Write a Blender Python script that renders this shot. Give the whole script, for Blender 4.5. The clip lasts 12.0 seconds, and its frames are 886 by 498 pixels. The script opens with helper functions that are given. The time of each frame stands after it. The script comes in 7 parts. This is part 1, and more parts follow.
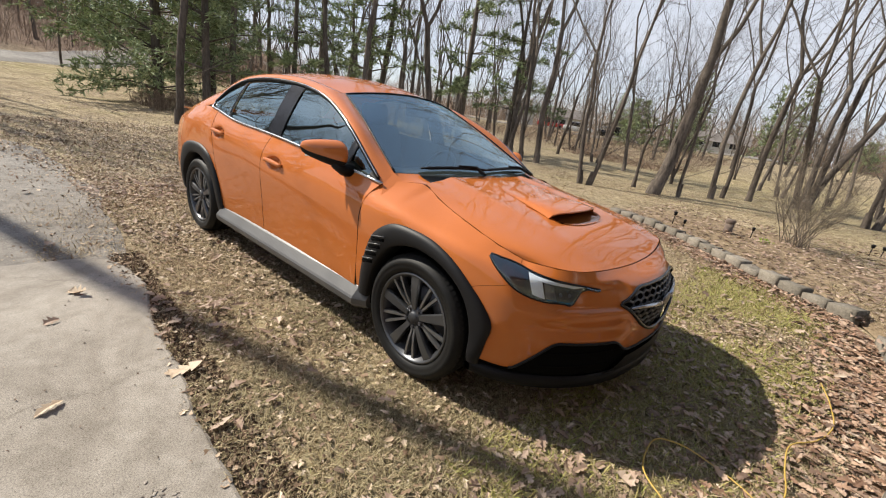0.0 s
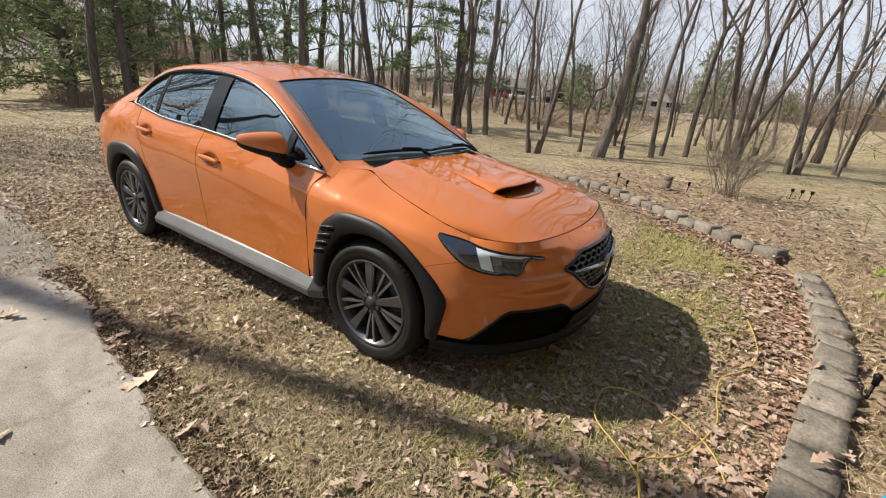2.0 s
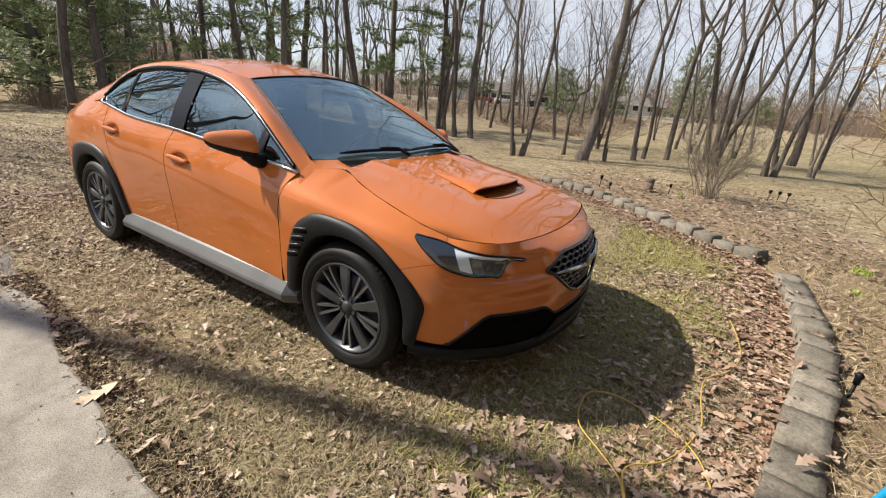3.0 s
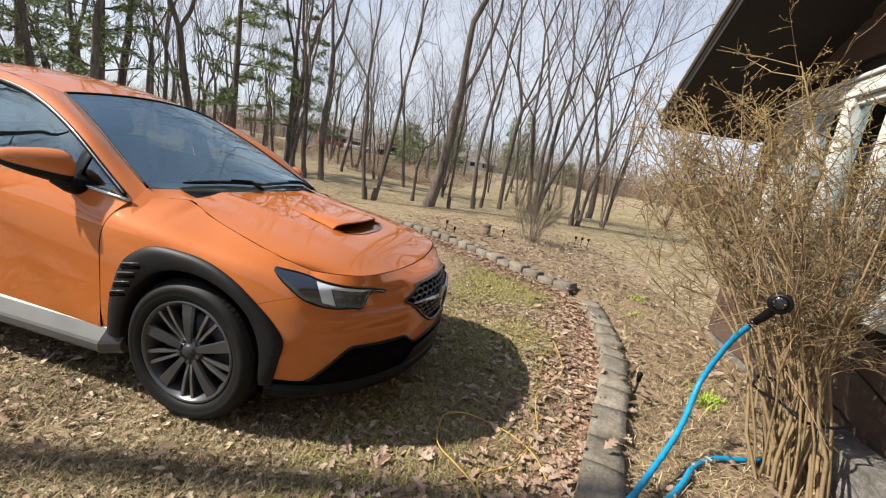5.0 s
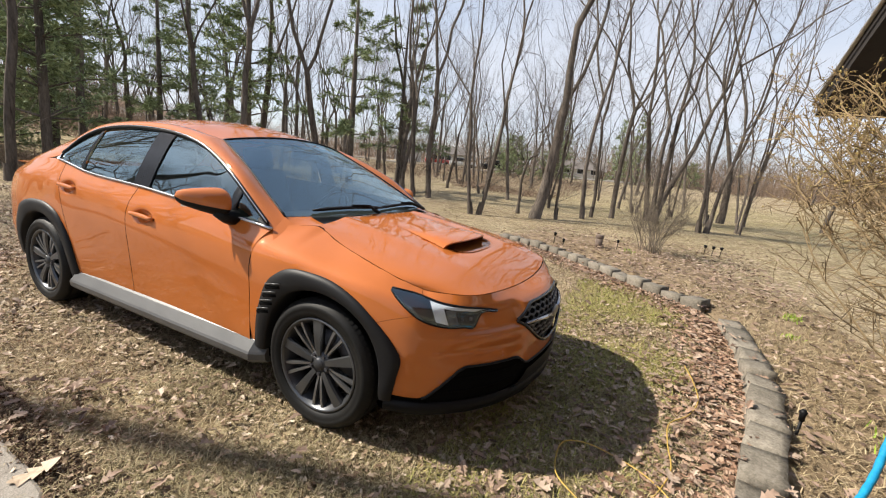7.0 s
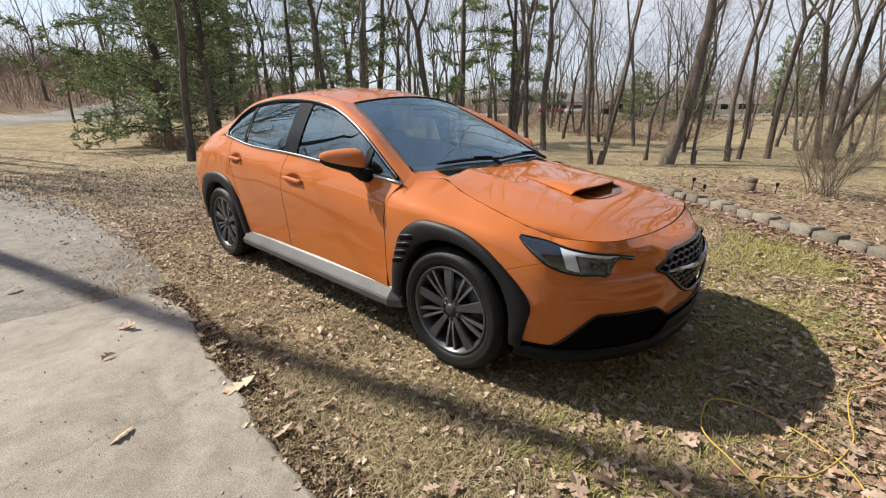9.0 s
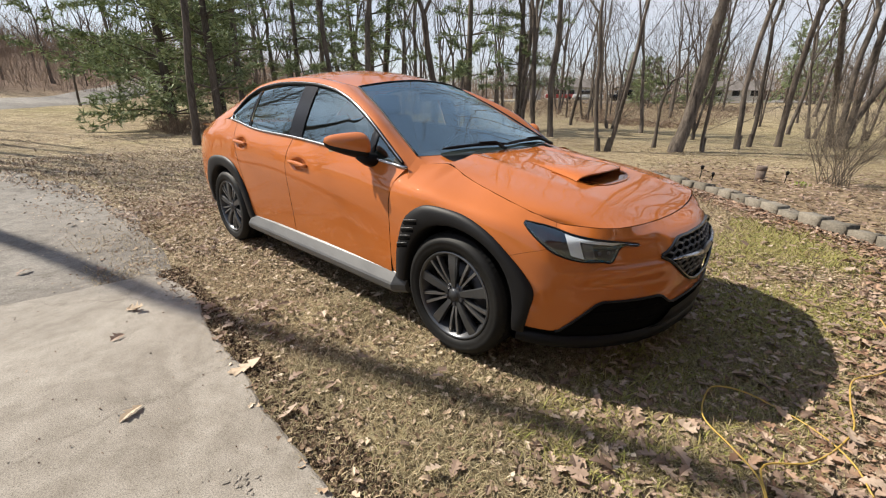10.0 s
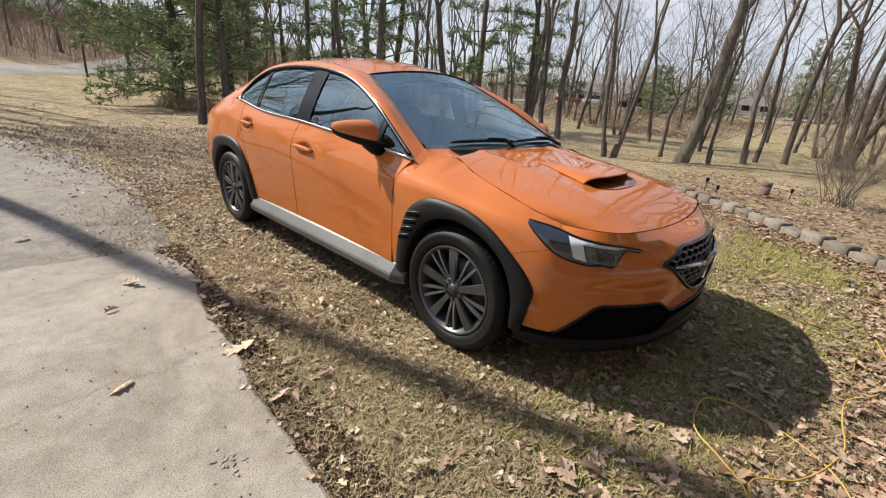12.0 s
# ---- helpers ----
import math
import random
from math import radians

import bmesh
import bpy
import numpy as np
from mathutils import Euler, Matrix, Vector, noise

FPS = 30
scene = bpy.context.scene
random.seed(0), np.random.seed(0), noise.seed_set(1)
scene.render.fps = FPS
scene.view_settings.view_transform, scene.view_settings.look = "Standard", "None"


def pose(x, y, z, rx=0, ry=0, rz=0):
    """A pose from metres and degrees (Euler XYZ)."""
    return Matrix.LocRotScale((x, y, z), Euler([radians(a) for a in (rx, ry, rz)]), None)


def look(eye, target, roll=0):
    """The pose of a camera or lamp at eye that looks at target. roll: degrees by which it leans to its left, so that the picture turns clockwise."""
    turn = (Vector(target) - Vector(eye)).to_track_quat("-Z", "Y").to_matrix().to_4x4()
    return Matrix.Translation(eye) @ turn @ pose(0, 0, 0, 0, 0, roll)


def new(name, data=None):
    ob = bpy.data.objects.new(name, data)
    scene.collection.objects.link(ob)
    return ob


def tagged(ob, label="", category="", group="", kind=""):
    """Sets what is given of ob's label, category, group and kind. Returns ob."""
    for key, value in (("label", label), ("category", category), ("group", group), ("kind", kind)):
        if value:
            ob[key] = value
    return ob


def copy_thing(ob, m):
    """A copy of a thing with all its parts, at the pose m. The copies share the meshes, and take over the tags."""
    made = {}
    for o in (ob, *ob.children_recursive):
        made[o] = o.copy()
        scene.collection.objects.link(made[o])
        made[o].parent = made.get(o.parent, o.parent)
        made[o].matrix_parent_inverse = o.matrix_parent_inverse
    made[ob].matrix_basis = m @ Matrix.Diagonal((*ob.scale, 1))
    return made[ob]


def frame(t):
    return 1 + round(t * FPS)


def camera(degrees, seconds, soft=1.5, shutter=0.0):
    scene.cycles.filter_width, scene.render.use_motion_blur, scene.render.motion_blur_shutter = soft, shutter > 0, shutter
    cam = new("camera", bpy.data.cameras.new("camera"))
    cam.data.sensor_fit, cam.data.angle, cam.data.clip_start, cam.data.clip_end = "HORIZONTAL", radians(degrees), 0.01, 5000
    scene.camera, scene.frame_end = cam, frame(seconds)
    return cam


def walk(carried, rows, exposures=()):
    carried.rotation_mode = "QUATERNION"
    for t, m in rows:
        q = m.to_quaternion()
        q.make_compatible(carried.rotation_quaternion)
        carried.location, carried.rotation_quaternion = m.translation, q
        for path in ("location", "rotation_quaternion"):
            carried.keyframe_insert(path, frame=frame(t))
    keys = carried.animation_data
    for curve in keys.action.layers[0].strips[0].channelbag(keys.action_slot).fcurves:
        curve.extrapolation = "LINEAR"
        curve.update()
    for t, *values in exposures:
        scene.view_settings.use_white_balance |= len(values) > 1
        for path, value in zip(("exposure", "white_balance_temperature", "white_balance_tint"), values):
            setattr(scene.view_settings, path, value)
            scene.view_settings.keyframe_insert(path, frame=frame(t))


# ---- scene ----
cam = camera(93.3, 12.0, soft=1.15)
PATH = [
    (0, (1.248, -2.253, 1.279), (0.043, -0.775, 0.675), 8.7),
    (0.5, (1.262, -2.213, 1.276), (0.133, -0.693, 0.631), 8.4),
    (1, (1.28, -2.2, 1.286), (0.191, -0.662, 0.616), 6.1),
    (1.5, (1.27, -2.216, 1.273), (0.185, -0.682, 0.587), 7.6),
    (2, (1.306, -2.256, 1.315), (0.279, -0.681, 0.633), 5.1),
    (2.5, (1.305, -2.233, 1.3), (0.344, -0.613, 0.628), 6.8),
    (3, (1.305, -2.182, 1.288), (0.327, -0.568, 0.627), 5.3),
    (3.2, (1.315, -2.176, 1.274), (0.325, -0.565, 0.623), 1.9),
    (4.8, (1.31, -2.301, 1.267), (0.868, -0.388, 0.885), 9.3),
    (5, (1.313, -2.299, 1.262), (0.926, -0.372, 0.891), 9.8),
    (5.5, (1.343, -2.293, 1.265), (1.227, -0.327, 0.914), 11.4),
    (6, (1.356, -2.29, 1.285), (1.279, -0.326, 0.916), 10.8),
    (6.5, (1.319, -2.284, 1.27), (1.012, -0.353, 0.848), 10.5),
    (7, (1.279, -2.281, 1.281), (0.416, -0.517, 0.902), 5.8),
    (7.5, (1.266, -2.305, 1.27), (0.248, -0.627, 0.888), 2.4),
    (7.7, (1.256, -2.324, 1.264), (0.141, -0.714, 0.86), 2.0),
    (9.3, (1.237, -2.32, 1.231), (-0.033, -0.908, 0.604), 0.3),
    (9.5, (1.24, -2.32, 1.23), (-0.031, -0.915, 0.591), 0.4),
    (10, (1.241, -2.321, 1.229), (-0.029, -0.926, 0.567), 0.8),
    (10.5, (1.236, -2.326, 1.234), (-0.039, -0.935, 0.572), 1.6),
    (11, (1.23, -2.333, 1.219), (-0.046, -0.943, 0.555), 2.9),
    (11.5, (1.224, -2.327, 1.215), (-0.047, -0.938, 0.542), 3.8),
    (12, (1.226, -2.321, 1.215), (-0.036, -0.927, 0.534), 4.6),
]
walk(cam, [(t, look(eye, target, roll)) for t, eye, target, roll in PATH],
     exposures=[(0, 0.64), (3.2, 0.67), (4.8, 0.71), (5.5, 0.72), (6.5, 0.77), (7.5, 0.68), (9.3, 0.63), (12, 0.63)])


# world and sun
SUN = Vector((1.0, 0.42, -1.0)).normalized()
world = bpy.data.worlds.new("sky")
scene.world = world
world.use_nodes = True
wn = world.node_tree.nodes
sky = wn.new("ShaderNodeTexSky")
sky.sky_type = "NISHITA"
sky.sun_disc = False
sky.sun_elevation = math.asin(-SUN.z)
sky.sun_rotation = math.atan2(-SUN.x, -SUN.y)
sky.dust_density = 0.8
sky.ozone_density = 1.2
wn["Background"].inputs["Strength"].default_value = 0.113
# thin high cloud over the blue
wl = world.node_tree.links
wtc, wmap, wnz, wmr, wmix = (wn.new(k) for k in ("ShaderNodeTexCoord", "ShaderNodeMapping", "ShaderNodeTexNoise", "ShaderNodeMapRange", "ShaderNodeMix"))
wmap.inputs["Scale"].default_value = (1.0, 1.0, 2.6)
wnz.inputs["Scale"].default_value, wnz.inputs["Detail"].default_value = 1.7, 7
wmr.inputs[1].default_value, wmr.inputs[2].default_value, wmr.inputs[3].default_value, wmr.inputs[4].default_value = 0.32, 0.62, 0.45, 0.95
wmix.data_type = "RGBA"
wmix.inputs[7].default_value = (4.35, 4.55, 5.05, 1)
wl.new(wtc.outputs["Generated"], wmap.inputs[0])
wl.new(wmap.outputs[0], wnz.inputs["Vector"])
wl.new(wnz.outputs[0], wmr.inputs[0])
# the veil thins out overhead
wsep, wup, wmul = (wn.new(k) for k in ("ShaderNodeSeparateXYZ", "ShaderNodeMapRange", "ShaderNodeMath"))
wup.inputs[1].default_value, wup.inputs[2].default_value, wup.inputs[3].default_value, wup.inputs[4].default_value = 0.2, 0.8, 1.0, 0.35
wmul.operation = "MULTIPLY"
wl.new(wtc.outputs["Generated"], wsep.inputs[0])
wl.new(wsep.outputs["Z"], wup.inputs[0])
wl.new(wup.outputs[0], wmul.inputs[0])
wl.new(wmr.outputs[0], wmul.inputs[1])
wl.new(wmul.outputs[0], wmix.inputs[0])
wl.new(sky.outputs[0], wmix.inputs[6])
wl.new(wmix.outputs[2], wn["Background"].inputs["Color"])
sun = new("sun", bpy.data.lights.new("sun", "SUN"))
sun.data.energy, sun.data.angle, sun.data.color = 5.1, radians(0.6), (1.0, 0.93, 0.81)
sun.matrix_world = look((-20, -8.4, 20), (0, 0, 0))


# materials
def mat(name, build=None, **vals):
    m = bpy.data.materials.new(name)
    m.use_nodes = True
    nt = m.node_tree
    b = nt.nodes["Principled BSDF"]
    for k, v in vals.items():
        key = {"color": "Base Color", "rough": "Roughness", "metal": "Metallic", "spec": "Specular IOR Level",
               "coat": "Coat Weight", "coat_rough": "Coat Roughness", "trans": "Transmission Weight", "ior": "IOR", "sheen": "Sheen Weight", "coat_ior": "Coat IOR"}[k]
        b.inputs[key].default_value = (*v, 1) if k == "color" else v
    if build:
        build(nt, b)
    return m


def noise_node(nt, scale, detail=6, rough=0.6, coords="Object", stretch=(1, 1, 1), distort=0.0):
    tc = nt.nodes.new("ShaderNodeTexCoord")
    mp = nt.nodes.new("ShaderNodeMapping")
    mp.inputs["Scale"].default_value = stretch
    nz = nt.nodes.new("ShaderNodeTexNoise")
    nz.inputs["Scale"].default_value, nz.inputs["Detail"].default_value = scale, detail
    nz.inputs["Roughness"].default_value, nz.inputs["Distortion"].default_value = rough, distort
    nt.links.new(tc.outputs[coords], mp.inputs[0])
    nt.links.new(mp.outputs[0], nz.inputs["Vector"])
    return nz


def ramp(nt, src, stops):
    r = nt.nodes.new("ShaderNodeValToRGB")
    while len(r.color_ramp.elements) < len(stops):
        r.color_ramp.elements.new(0.5)
    for e, (p, c) in zip(r.color_ramp.elements, stops):
        e.position, e.color = p, (*c, 1)
    nt.links.new(src, r.inputs[0])
    return r


def mix_col(nt, fac, a, b, mode="MIX"):
    m = nt.nodes.new("ShaderNodeMix")
    m.data_type, m.blend_type = "RGBA", mode
    for sock, v in ((m.inputs[0], fac), (m.inputs[6], a), (m.inputs[7], b)):
        if isinstance(v, (int, float)):
            sock.default_value = v
        elif isinstance(v, tuple):
            sock.default_value = (*v, 1)
        else:
            nt.links.new(v, sock)
    return m.outputs[2]


def bump(nt, b, src, strength=0.3, dist=0.01):
    n = nt.nodes.new("ShaderNodeBump")
    n.inputs["Strength"].default_value, n.inputs["Distance"].default_value = strength, dist
    nt.links.new(src, n.inputs["Height"])
    nt.links.new(n.outputs[0], b.inputs["Normal"])


def grainy(dark, light, scale=8.0, fine=60.0, bump_strength=0.3, dist=0.01, stretch=(1, 1, 1), vary=0.0, mid=(0.35, 0.68)):
    """Two-scale colour variation with relief; vary: spread by object."""
    def build(nt, b):
        big = noise_node(nt, scale, 5, 0.6, stretch=stretch)
        small = noise_node(nt, fine, 4, 0.7, stretch=stretch)
        add = nt.nodes.new("ShaderNodeMath")
        add.operation = "MULTIPLY_ADD"
        add.inputs[1].default_value = 0.45
        half = nt.nodes.new("ShaderNodeMath")
        half.operation = "MULTIPLY"
        half.inputs[1].default_value = 0.55
        nt.links.new(big.outputs[0], half.inputs[0])
        nt.links.new(small.outputs[0], add.inputs[0])
        nt.links.new(half.outputs[0], add.inputs[2])
        col = ramp(nt, add.outputs[0], [(mid[0], dark), (mid[1], light)]).outputs[0]
        if vary:
            oi = nt.nodes.new("ShaderNodeObjectInfo")
            hsv = nt.nodes.new("ShaderNodeHueSaturation")
            mr = nt.nodes.new("ShaderNodeMapRange")
            mr.inputs[3].default_value, mr.inputs[4].default_value = 1 - vary, 1 + vary
            nt.links.new(oi.outputs["Random"], mr.inputs[0])
            nt.links.new(mr.outputs[0], hsv.inputs["Value"])
            nt.links.new(col, hsv.inputs["Color"])
            col = hsv.outputs[0]
        nt.links.new(col, b.inputs["Base Color"])
        bump(nt, b, add.outputs[0], bump_strength, dist)
    return build


def island(stops, rough_bump=0.0):
    """Colour by loose piece."""
    def build(nt, b):
        g = nt.nodes.new("ShaderNodeNewGeometry")
        r = ramp(nt, g.outputs["Random Per Island"], stops)
        nz = noise_node(nt, 40, 3)
        nt.links.new(mix_col(nt, 0.35, r.outputs[0], ramp(nt, nz.outputs[0], [(0.3, (0.3, 0.3, 0.3)), (0.7, (1, 1, 1))]).outputs[0], "MULTIPLY"), b.inputs["Base Color"])
    return build


def paint_build(nt, b):
    nz = noise_node(nt, 2500, 2, 0.5)
    nt.links.new(ramp(nt, nz.outputs[0], [(0.35, (0.40, 0.111, 0.019)), (0.7, (0.52, 0.150, 0.029))]).outputs[0], b.inputs["Base Color"])


PAINT = mat("orange_paint", paint_build, rough=0.7, metal=0.06, spec=0.1, coat=1.0, coat_rough=0.008, coat_ior=1.52)


def glass_mat(name, tint, face=0.05, edge=0.8, rise=3.6):
    """Thin sheet: clear or tinted, with gloss that grows towards grazing."""
    m = bpy.data.materials.new(name)
    m.use_nodes = True
    nt = m.node_tree
    nt.nodes.remove(nt.nodes["Principled BSDF"])
    tr, gl, lw, pw, mr, mx = (nt.nodes.new(k) for k in ("ShaderNodeBsdfTransparent", "ShaderNodeBsdfGlossy", "ShaderNodeLayerWeight", "ShaderNodeMath", "ShaderNodeMapRange", "ShaderNodeMixShader"))
    tr.inputs[0].default_value = (*tint, 1)
    gl.inputs["Roughness"].default_value = 0.003
    # Blue put into the gloss colour, so reflected sky looks bluer than it is.
    gl.inputs["Color"].default_value = (0.72, 0.92, 1.0, 1)
    lw.inputs["Blend"].default_value = 0.5
    pw.operation, pw.inputs[1].default_value = "POWER", rise
    mr.inputs[3].default_value, mr.inputs[4].default_value = face, edge
    nt.links.new(lw.outputs["Facing"], pw.inputs[0])
    nt.links.new(pw.outputs[0], mr.inputs[0])
    nt.links.new(mr.outputs[0], mx.inputs[0])
    nt.links.new(tr.outputs[0], mx.inputs[1])
    nt.links.new(gl.outputs[0], mx.inputs[2])
    nt.links.new(mx.outputs[0], nt.nodes["Material Output"].inputs[0])
    return m


GLASS = glass_mat("car_glass", (0.84, 0.90, 0.82), 0.15, 0.95, 2.4)
TINTED = glass_mat("tinted_glass", (0.42, 0.46, 0.43), 0.16, 0.95, 2.6)
LENS = glass_mat("lamp_lens", (0.90, 0.92, 0.93), 0.10, 0.9, 2.8)
WINDOW_GLASS = glass_mat("window_glass", (0.72, 0.75, 0.75), 0.34, 0.95, 2.2)
CLAD = mat("black_cladding", grainy((0.007, 0.007, 0.008), (0.013, 0.013, 0.014), 3, 700, 0.25, 0.001), rough=0.5, spec=0.22)
SKIRT = mat("skirt_plastic", grainy((0.06, 0.06, 0.06), (0.10, 0.10, 0.098), 3, 300, 0.1, 0.001), rough=0.4)
BLACK = mat("black_plastic", grainy((0.004, 0.004, 0.0045), (0.008, 0.008, 0.009), 5, 300, 0.1, 0.001), rough=0.5, spec=0.18)
GLOSS_BLACK = mat("gloss_black", rough=0.12, color=(0.008, 0.008, 0.009))
PILLAR = mat("pillar_black", rough=0.16, spec=0.4, color=(0.006, 0.006, 0.007))
MESH = mat("grille_metal", rough=0.3, metal=0.7, color=(0.16, 0.16, 0.165))
VOID = mat("underbody_black", rough=0.9, spec=0.05, color=(0.003, 0.003, 0.003))
RUBBER = mat("tyre_rubber", grainy((0.006, 0.006, 0.006), (0.014, 0.0137, 0.013), 6, 90, 0.3, 0.002), rough=0.55, spec=0.22)
ALLOY = mat("grey_alloy", grainy((0.085, 0.088, 0.095), (0.125, 0.13, 0.137), 4, 500, 0.05, 0.0005), rough=0.3, metal=0.75)
BARREL = mat("dark_alloy", rough=0.45, metal=0.6, color=(0.055, 0.057, 0.062))
# Lighter copy of the alloy: sun highlights on thin spokes put into the colour.
SPOKE_GLINT = mat("spoke_glint_alloy", grainy((0.20, 0.205, 0.212), (0.27, 0.275, 0.285), 4, 500, 0.05, 0.0005), rough=0.28, metal=0.8)
BRIGHT = mat("machined_alloy", rough=0.24, metal=1.0, color=(0.46, 0.46, 0.47))
CHROME = mat("chrome", rough=0.08, metal=1.0, color=(0.75, 0.75, 0.76))
BRAKE = mat("brake_steel", rough=0.5, metal=0.8, color=(0.10, 0.10, 0.11))
SEAT = mat("seat_fabric", grainy((0.010, 0.011, 0.012), (0.024, 0.025, 0.027), 20, 400, 0.3, 0.002), rough=0.8)
DASH = mat("dash_plastic", grainy((0.016, 0.018, 0.021), (0.032, 0.035, 0.04), 5, 400, 0.2, 0.001), rough=0.6)
SILVER = mat("lamp_reflector", rough=0.15, metal=1.0, color=(0.75, 0.77, 0.8))
LAMP_WHITE = mat("lamp_white", grainy((0.55, 0.57, 0.6), (0.80, 0.82, 0.84), 14, 120, 0.1, 0.001), rough=0.2)
LAMP_GREY = mat("lamp_grey", grainy((0.05, 0.053, 0.058), (0.22, 0.23, 0.245), 30, 160, 0.2, 0.001), rough=0.15, metal=0.5)
AMBER = mat("amber_lens", rough=0.2, color=(0.022, 0.009, 0.006))
LIGHTBAR = mat("brake_fluid_blue", rough=0.4, color=(0.03, 0.08, 0.4))


def ground_build(nt, b):
    big = noise_node(nt, 0.35, 5, 0.6)
    mid = noise_node(nt, 2.2, 6, 0.65, distort=0.6)
    fine = noise_node(nt, 38, 5, 0.75)
    straw = ramp(nt, fine.outputs[0], [(0.25, (0.10, 0.075, 0.05)), (0.5, (0.28, 0.222, 0.148)), (0.75, (0.48, 0.40, 0.28))]).outputs[0]
    green = ramp(nt, fine.outputs[0], [(0.3, (0.10, 0.085, 0.03)), (0.7, (0.36, 0.325, 0.13))]).outputs[0]
    where = ramp(nt, big.outputs[0], [(0.5, (0, 0, 0)), (0.68, (0.7, 0.7, 0.7))]).outputs[0]
    # parts of the lawn that turn green first
    geo = nt.nodes.new("ShaderNodeNewGeometry")
    for centre, inner_r, outer_r, amount in (((-29, 3, 0.5), 3, 9, 0.8), ((6, 24, 0), 6, 20, 0.7), ((1.3, 1.6, 0), 0.3, 1.5, 0.55)):
        far = nt.nodes.new("ShaderNodeVectorMath")
        far.operation = "DISTANCE"
        far.inputs[1].default_value = centre
        nt.links.new(geo.outputs["Position"], far.inputs[0])
        mr = nt.nodes.new("ShaderNodeMapRange")
        mr.inputs[1].default_value, mr.inputs[2].default_value, mr.inputs[3].default_value, mr.inputs[4].default_value = inner_r, outer_r, amount, 0.0
        nt.links.new(far.outputs["Value"], mr.inputs[0])
        where = mix_col(nt, 1.0, where, mr.outputs[0], "LIGHTEN")
    grass = mix_col(nt, where, straw, green)
    soil = ramp(nt, fine.outputs[0], [(0.3, (0.06, 0.04, 0.025)), (0.7, (0.19, 0.125, 0.075))]).outputs[0]
    patch_mask = ramp(nt, mid.outputs[0], [(0.5, (0, 0, 0)), (0.68, (0.75, 0.75, 0.75))]).outputs[0]
    tc = nt.nodes.new("ShaderNodeTexCoord")
    chip = nt.nodes.new("ShaderNodeTexVoronoi")
    chip.inputs["Scale"].default_value, chip.inputs["Randomness"].default_value = 42, 1.0
    nt.links.new(tc.outputs["Object"], chip.inputs["Vector"])
    pick = nt.nodes.new("ShaderNodeSeparateColor")
    nt.links.new(chip.outputs["Color"], pick.inputs[0])
    chips = ramp(nt, pick.outputs[0], [(0.0, (0.09, 0.065, 0.038)), (0.4, (0.27, 0.207, 0.125)), (0.75, (0.43, 0.35, 0.215)), (1.0, (0.60, 0.52, 0.36))]).outputs[0]
    spots = noise_node(nt, 0.9, 5, 0.65, distort=0.4)
    litter = ramp(nt, spots.outputs[0], [(0.38, (0.2, 0.2, 0.2)), (0.62, (0.85, 0.85, 0.85))]).outputs[0]
    mixed = mix_col(nt, patch_mask, grass, soil)
    col = mix_col(nt, litter, mixed, chips)
    # brown litter on the wooded slope
    sx = nt.nodes.new("ShaderNodeSeparateXYZ")
    nt.links.new(geo.outputs["Position"], sx.inputs[0])
    slope = nt.nodes.new("ShaderNodeMapRange")
    slope.inputs[1].default_value, slope.inputs[2].default_value, slope.inputs[3].default_value, slope.inputs[4].default_value = -42, -35, 0.92, 0.0
    nt.links.new(sx.outputs["X"], slope.inputs[0])
    wood = ramp(nt, fine.outputs[0], [(0.3, (0.07, 0.045, 0.032)), (0.7, (0.25, 0.165, 0.12))]).outputs[0]
    col = mix_col(nt, slope.outputs[0], col, wood)
    # tufts and hollows
    tuft = noise_node(nt, 5.5, 6, 0.82, distort=0.5)
    broad = noise_node(nt, 0.8, 6, 0.75, distort=0.8)
    col = mix_col(nt, 0.85, col, ramp(nt, tuft.outputs[0], [(0.36, (0.5, 0.46, 0.41)), (0.52, (1.05, 1.05, 1.05)), (0.66, (1.4, 1.4, 1.35))]).outputs[0], "MULTIPLY")
    col = mix_col(nt, 0.7, col, ramp(nt, broad.outputs[0], [(0.36, (0.66, 0.63, 0.59)), (0.55, (1.1, 1.1, 1.1))]).outputs[0], "MULTIPLY")
    nt.links.new(col, b.inputs["Base Color"])
    lift = nt.nodes.new("ShaderNodeMath")
    lift.operation = "MULTIPLY_ADD"
    lift.inputs[1].default_value = 0.6
    nt.links.new(pick.outputs[1], lift.inputs[0])
    nt.links.new(fine.outputs[0], lift.inputs[2])
    bump(nt, b, lift.outputs[0], 0.8, 0.025)


GROUND = mat("dormant_lawn", ground_build, rough=0.95, spec=0.15)


